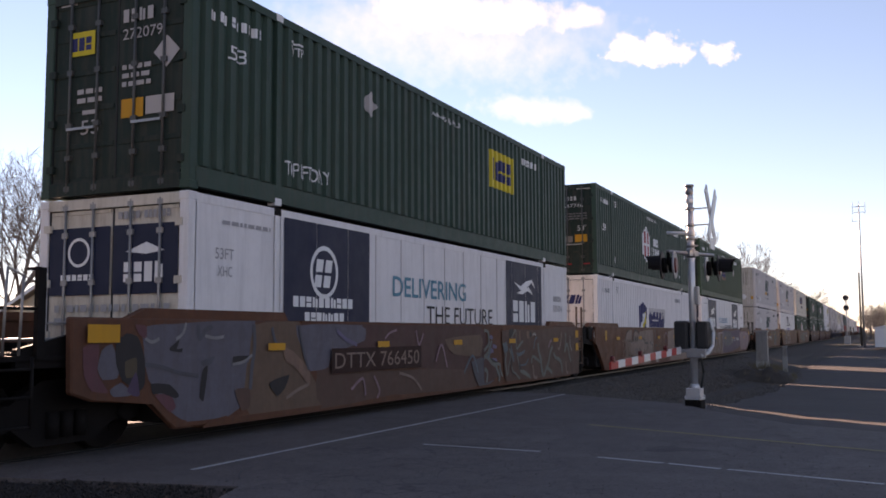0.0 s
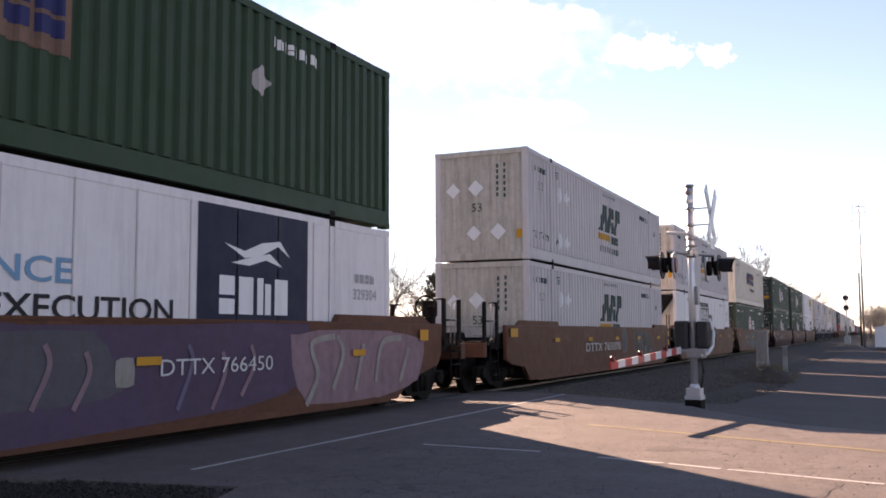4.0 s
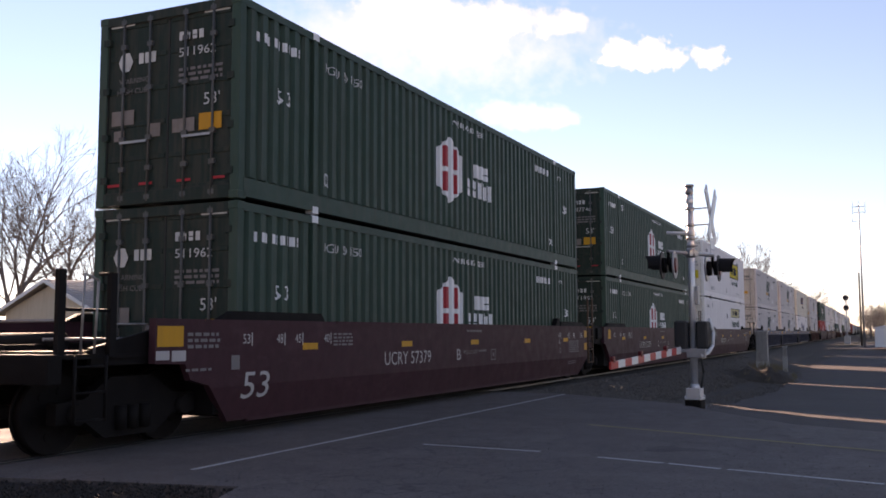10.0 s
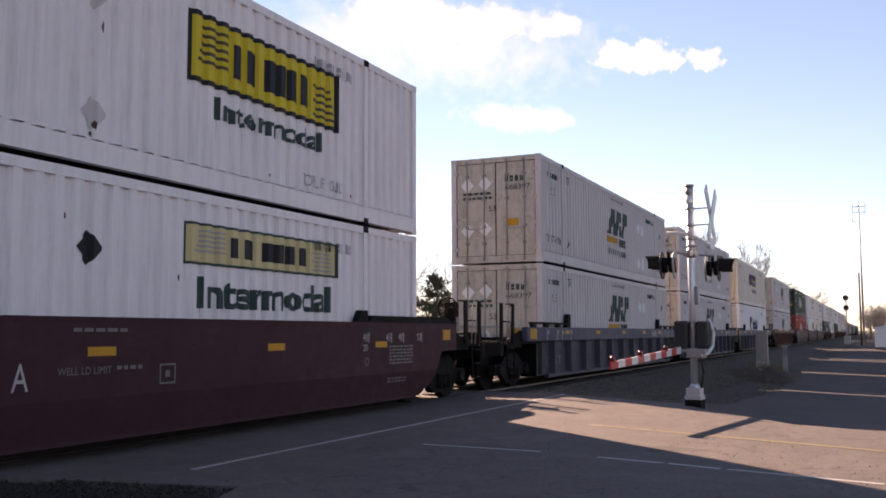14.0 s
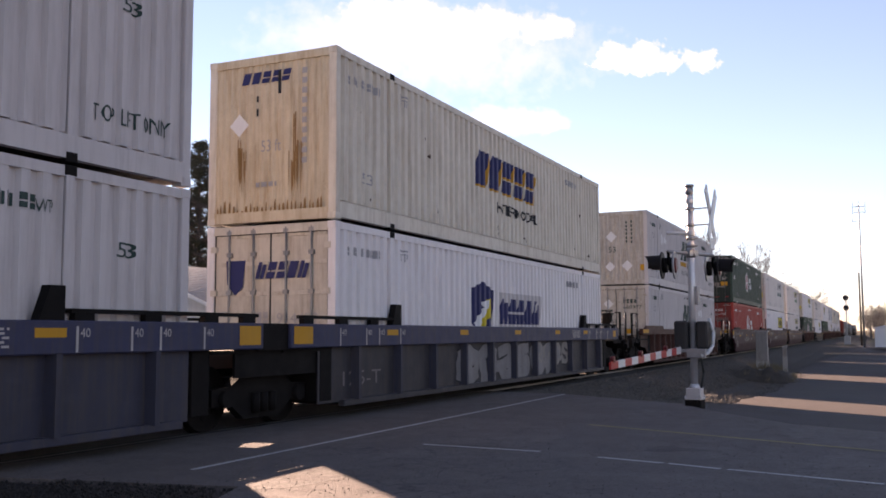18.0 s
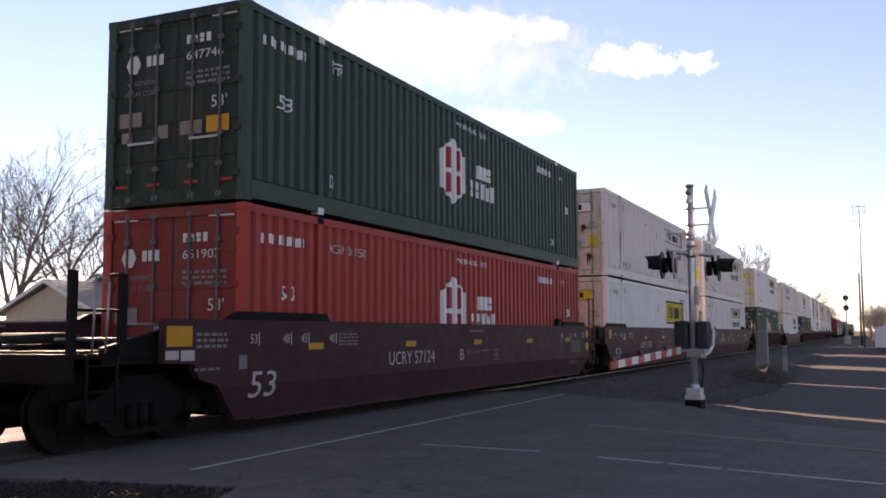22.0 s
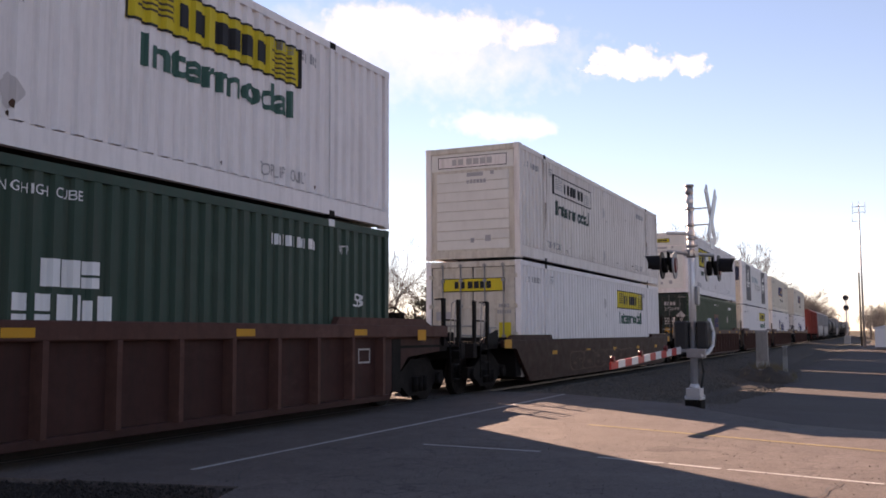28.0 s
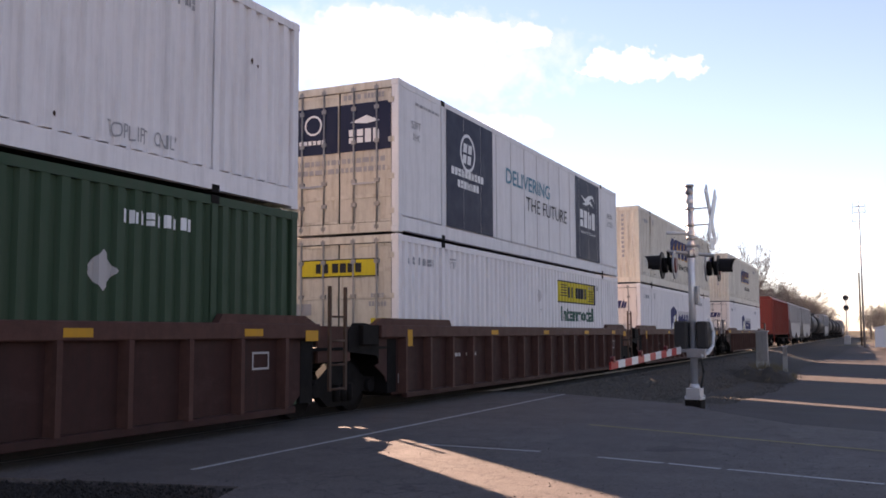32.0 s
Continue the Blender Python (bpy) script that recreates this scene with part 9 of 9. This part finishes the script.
for src, x, y, s, a in ((left, -52, 37.5, 1.1, 80), (thin, -45.5, 45.5, 0.9, 40), (thin, -50, 48, 1.05, 310), (left, -62, 64, 1.2, 20), (thin, -58, 66, 1.1, 75),
                       (thin, -36.5, 66, 0.66, 220), (left, -34, 70, 0.5, 140), (thin, -60, 52, 1.1, 10), (fine, -15.7, 104.3, 0.97, 60), (fine, -14.3, 117.0, 0.98, 150), (fine, -14.8, 124, 0.8, 260), (fine, -20, 108, 0.7, 33),
                       (fine, -21, 98, 0.6, 300), (left, -31.5, 59.5, 0.62, 50), (left, -34.5, 63, 0.68, 250), (thin, -29.5, 62, 0.6, 130), (fine, -24, 88, 0.55, 190), (fine, -26, 94, 0.7, 110)):
    m = pose(x, y, -0.2, 0, 0, a) @ Matrix.Diagonal((s, s, s, 1))
    c = copy_thing(src, pose(x, y, -0.2, 0, 0, a))
    c.scale = (s, s, s)
for k in range(46):
    y = 130 + k * 7.5 + rnd.uniform(-3, 3)
    src = rnd.choice((fine, fine, thin))
    c = copy_thing(src, pose(-14.5 - rnd.uniform(0, 9) - k * 0.05, y, -0.2, 0, 0, rnd.uniform(0, 360)))
    s = rnd.uniform(0.85, 1.1) * (0.68 if y < 182 else 1.0 if y < 275 else 0.86)
    c.scale = (s, s, s)
for k in range(20):
    c = copy_thing(fine, pose(-16.5 - rnd.uniform(0, 4), 186 + k * 5.2, -0.2, 0, 0, rnd.uniform(0, 360)))
    s = rnd.uniform(0.78, 0.98)
    c.scale = (s, s, s)
for k in range(18):
    c = copy_thing(rnd.choice((fine, fine, left)), pose(-1.6 + rnd.uniform(0, 4) if k < 8 else rnd.uniform(0, 16), 192 + k * 7, -0.2, 0, 0, rnd.uniform(0, 360)))
    s = rnd.uniform(0.42, 0.60) + 0.006 * k
    c.scale = (s, s, s)


def brushwood():
    """Leafless brush along the far side of the track."""
    rnd = random.Random(9)
    vs, fs = [], []
    def clump(x, y, h, n):
        for _ in range(n):
            p = Vector((x + rnd.gauss(0, 0.9), y + rnd.gauss(0, 0.9), -0.2))
            q = p + Vector((rnd.gauss(0, 0.5), rnd.gauss(0, 0.5), rnd.uniform(0.4, 1.0) * h))
            limb(vs, fs, p, q, 0.018, 0.006, 3)
            for _k in range(5):
                s = p.lerp(q, rnd.uniform(0.35, 1))
                limb(vs, fs, s, s + Vector((rnd.gauss(0, 0.4), rnd.gauss(0, 0.4), rnd.uniform(0.1, 0.7))), 0.01, 0.004, 3)
    for k in range(90):
        clump(-15.5 - rnd.uniform(0, 5), 62 + k * 4.5, rnd.uniform(1.5, 3.6), 14)
    for k in range(26):
        clump(-50 + rnd.uniform(-9, 9), 34 + k * 1.4, rnd.uniform(1.2, 2.8), 14)
    for k in range(22):
        clump(rnd.uniform(-3, 16), 150 + rnd.uniform(0, 80), rnd.uniform(1.5, 3.5), 16)
    tagged(link("brushwood", mesh_from("brushwood", vs, fs, "brush")), "leafless brown brush along the track", "brush", kind="stuff")


brushwood()


# ---- clouds: soft far sheets ----
def cloud(name, label, spots, ragged, glow):
    """A thin veil far away; spots are (across, up, half width, half height) in metres on the sheet; ragged: how torn its edge is."""
    mat = bpy.data.materials.new(name)
    mat.use_nodes = True
    nt = mat.node_tree
    nt.nodes.clear()
    tc = nt.nodes.new("ShaderNodeTexCoord")
    nz = node(nt, "ShaderNodeTexNoise", Scale=0.024, Detail=8.0, Roughness=0.62)
    nt.links.new(tc.outputs["Object"], nz.inputs["Vector"])
    best = None
    for a, b, w, h in spots:
        mp = nt.nodes.new("ShaderNodeMapping")
        mp.vector_type = "TEXTURE"
        mp.inputs["Location"].default_value = (a, b, 0)
        mp.inputs["Scale"].default_value = (w, h, 1)
        nt.links.new(tc.outputs["Object"], mp.inputs["Vector"])
        ln = nt.nodes.new("ShaderNodeVectorMath")
        ln.operation = "LENGTH"
        nt.links.new(mp.outputs[0], ln.inputs[0])
        if best is None:
            best = ln.outputs["Value"]
        else:
            mn = nt.nodes.new("ShaderNodeMath")
            mn.operation = "SMOOTH_MIN"
            mn.inputs[2].default_value = 0.35
            nt.links.new(best, mn.inputs[0])
            nt.links.new(ln.outputs["Value"], mn.inputs[1])
            best = mn.outputs[0]
    mix = nt.nodes.new("ShaderNodeMath")
    mix.operation = "MULTIPLY_ADD"
    mix.inputs[1].default_value = ragged
    nt.links.new(nz.outputs["Fac"], mix.inputs[0])
    sub = nt.nodes.new("ShaderNodeMath")
    sub.operation = "SUBTRACT"
    sub.inputs[0].default_value = 0.0
    nt.links.new(best, sub.inputs[1])
    nt.links.new(sub.outputs[0], mix.inputs[2])
    a = ramp(nt, mix.outputs[0], ragged * 0.5 - 1.2, ragged * 0.5 - 0.1, glow)
    tr = nt.nodes.new("ShaderNodeBsdfTransparent")
    em = node(nt, "ShaderNodeEmission", Strength=0.72)
    em.inputs["Color"].default_value = (1, 0.985, 0.97, 1)
    sh = nt.nodes.new("ShaderNodeMixShader")
    out = nt.nodes.new("ShaderNodeOutputMaterial")
    nt.links.new(a, sh.inputs[0])
    nt.links.new(tr.outputs[0], sh.inputs[1])
    nt.links.new(em.outputs[0], sh.inputs[2])
    nt.links.new(sh.outputs[0], out.inputs["Surface"])
    w = max(abs(s[0]) + s[2] * 2 for s in spots)
    h = max(abs(s[1]) + s[3] * 2.2 for s in spots)
    me = bpy.data.meshes.new(name)
    me.from_pydata([(-w, -h, 0), (w, -h, 0), (w, h, 0), (-w, h, 0)], [], [(0, 1, 2, 3)])
    me.materials.append(mat)
    ob = tagged(new("cloud", me), label, "cloud", "clouds in the sky", kind="structure")
    return ob


SKY_TURN = EYE.to_3x3()
def on_sky(px, py, dist):
    """A place far out in the view: px, py as fractions of half the width from the axis."""
    k = math.tan(radians(50.33 / 2))
    return Vector((0, 0, 1.34)) + SKY_TURN @ Vector((px * k, py * k, -1)) * dist


def cloud_pose(px, py, dist):
    m = SKY_TURN.to_4x4()
    m.translation = on_sky(px, py, dist)
    return m


CLOUDS = [
    (cloud("cloud_main", "small bright cumulus cloud", [(0, 0, 48, 20), (-40, -10, 34, 9), (18, 12, 26, 14), (36, -4, 22, 12)], 4.2, 1.0), 0.460, 0.450, -0.052, -0.034, 1400),
    (cloud("cloud_small", "small bright cloud scrap", [(0, 0, 24, 14), (16, 8, 12, 8)], 4.2, 1.0), 0.622, 0.445, -0.072, -0.030, 1410),
    (cloud("cloud_wide", "broad hazy white cloud", [(0, 0, 130, 26), (-95, 12, 70, 30), (150, -2, 30, 16)], 2.6, 0.75), 0.095, 0.530, -0.120, -0.045, 1420),
    (cloud("cloud_veil", "thin white cloud veil", [(0, 0, 230, 70), (-120, 20, 160, 60)], 2.0, 0.25), 0.05, 0.47, -0.100, -0.040, 1450),
    (cloud("cloud_veil", "thin white cloud veil", [(0, 0, 75, 20), (60, -6, 40, 12)], 2.4, 0.4), 0.20, 0.315, -0.09, -0.04, 1440),
    (cloud("cloud_wisp", "thin cloud wisp near the horizon", [(0, 0, 60, 9), (50, -8, 40, 6)], 3.0, 0.5), 0.90, -0.02, -0.03, 0.0, 1430),
]


# ---- the train ----
TRAIN = [
    # offset, car, near end, far end, lower load, upper load
    (-14.2, "orange", "joint", "coupler", "sign_plain", "hex_dash"),
    (9.53, "orange", "coupler", "joint", "panel_a", "square_up"),
    (29.06, "orange", "joint", "joint", "shield", "hex_dash"),
    (48.56, "orange", "joint", "coupler", "panel_b", "square_low"),
    (72.32, "orange", "coupler", "joint", "slab_front", "slab_front"),
    (91.72, "orange", "joint", "joint", "block", "slab_cream"),
    (111.20, "orange", "joint", "coupler", "hex", "slant"),
    (134.93, "plum", "coupler", "joint", "hex", "hex"),
    (154.43, "plum", "joint", "joint", "hex", "hex_dash"),
    (173.94, "plum", "joint", "coupler", "sign_pale", "sign_big"),
    (197.64, "blue", "coupler", "joint", "slab_doors", "slab_doors"),
    (217.00, "blue", "joint", "joint", "slab_doors", "slab_doors"),
    (236.84, "slate", "joint", "coupler", "shield_worn", "slant_rust"),
    (260.14, "brown", "coupler", "coupler", "slab_doors", "slab_front"),
    (283.99, "plum", "coupler", "joint", "hex_red", "hex_dash"),
    (303.45, "plum", "joint", "joint", "sign_yellow", "sign_white"),
    (322.93, "plum", "joint", "coupler", "sign_worn_dark", "sign_worn"),
    (346.34, "brown", "coupler", "coupler", "hex", "sign_plain"),
    (369.54, "dark", "coupler", "coupler", "sign_plain", "sign_front"),
    (392.86, "brown", "coupler", "joint", "square_low", "sign_front_big"),
    (412.45, "brown", "joint", "joint", "sign_plain", "panel_a"),
    (432.09, "brown", "joint", "coupler", "shield", "slant"),
    (455.60, "brown", "coupler", "coupler", "shield", "slant"),
]
LOW, HIGH = 0.30, 3.226
ROLLING = []
CAR_LABEL = {"orange": "rust-orange smooth-sided well car", "plum": "dark plum smooth-sided well car", "blue": "blue ribbed well car", "slate": "dark ribbed well car with blue top chord",
             "brown": "brown ribbed well car with amber marks", "dark": "dark brown weathered low-sided well car"}
SPRAY = {
    2: [dict(seed=6, u0=2.4, u1=3.6, z0=0.4, z1=1.2, n=2, fill="tan_spray", edge=None, width=0.04)],
    12: [dict(seed=24, u0=4.8, u1=11.6, z0=0.3, z1=1.05, n=6, fill="ash_spray", edge="black_spray", width=0.26), dict(seed=25, u0=9.6, u1=12.6, z0=0.5, z1=1.1, n=4, fill="bone_spray", edge="black_spray", width=0.1)],
    18: [dict(seed=27, u0=3.6, u1=11.0, z0=0.3, z1=0.85, n=6, fill="dark_brown", edge="rust_steel", bubble=True)],
    13: [dict(seed=29, u0=8.4, u1=9.8, z0=0.5, z1=1.2, n=2, fill="grey_spray", edge=None, width=0.04)],
}
PIECES = {1: spray_1, 2: spray_2, 3: spray_3, 4: spray_4, 5: spray_5, 6: spray_6}
NUMBER = {1: ("DTTX 766450", 3.3, 6.3, 0.80, 1.05), 3: ("DTTX 766450", 10.1, 12.4, 0.85, 1.05), 4: ("DTTX 765078", 4.5, 8.6, 0.8, 1.05), 6: ("DTTX 765078", 10.16, 13.11, 0.79, 1.01),
          **{i: ("UCRY 57379" if i < 10 else "UCRY 57124", 4.01, 5.88, 0.80, 1.03) for i in (7, 8, 9, 14, 15, 16)}}
UNIT = {7: ("B", 7.12), 8: ("C", 7.12), 9: ("A", 6.87), 14: ("B", 7.12), 15: ("C", 7.12), 16: ("A", 6.87)}


def place(ob, offset, z):
    ROLLING.append((ob, offset, z))


for i, (off, kind, ne, fe, low, high) in enumerate(TRAIN):
    c = well_car(kind, ne, fe, CAR_LABEL[kind] + (" with sprayed figures" if i in SPRAY or i in PIECES else ""))
    for s in SPRAY.get(i, ()):
        graffiti(c, CW - (0.0 if kind in ("orange", "dark") else 0.128), **s)
    if i in PIECES:
        PIECES[i](c)
    if i in NUMBER:
        wd, a0, a1, b0, b1 = NUMBER[i]
        if i == 1:
            marking("number_patch", Marks().rect(a0 - 0.1, a1 + 0.1, b0 - 0.07, b1 + 0.07), "dark_brown", c, x=CW, lift=0.044)
        marking("car_number", Marks().words(wd, a0, a1, b0, b1), "dust_spray" if i == 1 else "stencil_white" if kind == "orange" else "faded_dim_ink", c, x=CW, lift=0.046 if i == 1 else 0.028 if kind == "orange" else 0.005)
    if i in UNIT:
        marking("unit_letter", Marks().words(UNIT[i][0], UNIT[i][1], UNIT[i][1] + (0.21 if UNIT[i][0] == "A" else 0.2), *((0.78, 1.06) if UNIT[i][0] == "A" else (0.81, 1.03))), "faded_dim_ink", c, x=CW)
    if i in (7, 9, 14, 15, 16):
        marking("length_mark", Marks().words("53", *((-0.05, 0.56) if ne == "coupler" else (0.38, 1.0)), 0.48, 0.84, 0.12), "faded_dim_ink", c, x=CW)
    if kind == "plum":
        for ob in c.children:
            if ob.name.startswith(("length_mark", "data_panel", "stencilled_mark")):
                for v in ob.data.vertices:
                    v.co.x -= 0.085 * max(0.0, 0.66 - v.co.z) / 0.46
    place(c, off, 0)
    place(load(low), off, LOW - (0.02 if kind == "dark" else 0))
    place(load(high), off, HIGH)


# mixed freight cars at the end of the train
def freight_car(kind, label):
    t = thing("freight_car", label, "rail car", "freight cars of the train")
    L2 = 15.2
    mat = {"red": "boxcar_red", "grey": "hopper_grey", "black": "tank_black"}[kind]
    bm = bmesh.new()
    if kind == "red":
        box(bm, -1.4, 1.4, 0.2, L2 - 0.2, 1.15, 4.1)
    elif kind == "grey":
        slab(bm, [(0.3, 2.6), (2.4, 0.9), (5.2, 0.7), (7.6, 1.4), (10.0, 0.7), (12.8, 0.9), (L2 - 0.3, 2.6), (L2 - 0.3, 4.2), (0.3, 4.2)], "x", -1.45, 1.45)
    else:
        rod(bm, (0, 0.4, 2.5), (0, L2 - 0.4, 2.5), 1.42, 24)
    part("body", bm, mat, t, soften=0.03 if kind != "black" else 0.0)
    if kind != "black":
        for sx in (1, -1):
            for k in range(13):
                shared("side_post", (kind, "fpost", sx), lambda bm: box(bm, sx * 1.39, sx * 1.5, -0.06, 0.06, 1.2 if kind == "red" else 2.3, 4.1), mat, t, at=pose(0, 0.5 + k * 1.18, 0))
        bm = bmesh.new()
        slab(bm, [(-1.5, 4.1), (1.5, 4.1), (1.2, 4.35), (-1.2, 4.35)], "y", 0.2, L2 - 0.2)
        part("roof", bm, mat, t)
    else:
        bm = bmesh.new()
        rod(bm, (0, L2 / 2, 3.8), (0, L2 / 2, 4.25), 0.5, 14)
        part("manway", bm, mat, t)
        bm = bmesh.new()
        box(bm, -1.0, 1.0, L2 / 2 - 1.4, L2 / 2 + 1.4, 3.98, 4.02)
        part("walkway", bm, "galvanised", t)
    bm = bmesh.new()
    box(bm, -0.35, 0.35, -0.5, L2 + 0.5, 0.8, 1.15), box(bm, -1.4, 1.4, -0.1, 0.15, 0.9, 1.2), box(bm, -1.4, 1.4, L2 - 0.15, L2 + 0.1, 0.9, 1.2)
    part("sill", bm, "black_steel", t)
    for sx in (1, -1):
        for y in (0.1, L2 - 0.6):
            bm = bmesh.new()
            for d in (0, 0.42):
                rod(bm, (sx * 1.48, y + d, 0.5), (sx * 1.48, y + d, 3.9), 0.02, 6)
            for k in range(9):
                rod(bm, (sx * 1.48, y, 0.55 + k * 0.4), (sx * 1.48, y + 0.42, 0.55 + k * 0.4), 0.014, 5)
            part("ladder", bm, mat, t)
    truck(t, 1.9), truck(t, L2 - 1.9)
    return t


u = 480.0
for kind, label in (("red", "red steel boxcar with ribbed sides"), ("grey", "light grey covered hopper car"), ("grey", "light grey covered hopper car"), ("black", "black cylindrical tank car on trucks"), ("black", "black cylindrical tank car on trucks"), ("grey", "light grey covered hopper car"),
                    ("black", "black cylindrical tank car on trucks"), ("black", "black cylindrical tank car on trucks"), ("black", "black cylindrical tank car on trucks"), ("black", "black cylindrical tank car on trucks"), ("grey", "light grey covered hopper car"), ("black", "black cylindrical tank car on trucks")):
    place(freight_car(kind, label), u, 0)
    u += 17.2

# ---- ties of the track ----
tie = bmesh.new()
box(tie, TRACK - 1.3, TRACK + 1.3, -0.11, 0.11, -0.3, -0.165)
tie_me = finish(tie, "tie", M["tie_wood"], 0.01)
for k in range(150):
    o = tagged(link("tie", tie_me, None, at=pose(0, 21.2 + k * 0.55, 0.0)), "dark creosoted wooden tie under the rails", "railway tie", "ties of the track", kind="structure")


# ---- what moves ----
def travelled(t):
    x = (t - 16) / 16
    return 12.4084 * t - 0.0432 * 8 * (x * x - 1) + 0.0016 * 16 * (x ** 3 - x) / 3


def motions():
    for ob, off, z in ROLLING:
        walk(ob, [(t, pose(TRACK, off - travelled(t), z)) for t in range(33)])
    for y in (-0.89, 0.89):
        same = [w for w in WHEELS if abs(w.matrix_basis.translation.y - y) < 0.01]
        walk(same[0], [(k / 30, pose(0, y, 0.46) @ Matrix.Rotation(travelled(k / 30) / 0.46, 4, "X")) for k in range(961)])
        act, slot = same[0].animation_data.action, same[0].animation_data.action_slot
        for w in same[1:]:
            w.rotation_mode = "QUATERNION"
            w.animation_data_create()
            w.animation_data.action = act
            w.animation_data.action_slot = slot
    for ob, px, py, dx, dy, dist in CLOUDS:
        walk(ob, [(t, cloud_pose(px + dx * t / 32, py + dy * t / 32, dist)) for t in (0, 16, 32)])


motions()
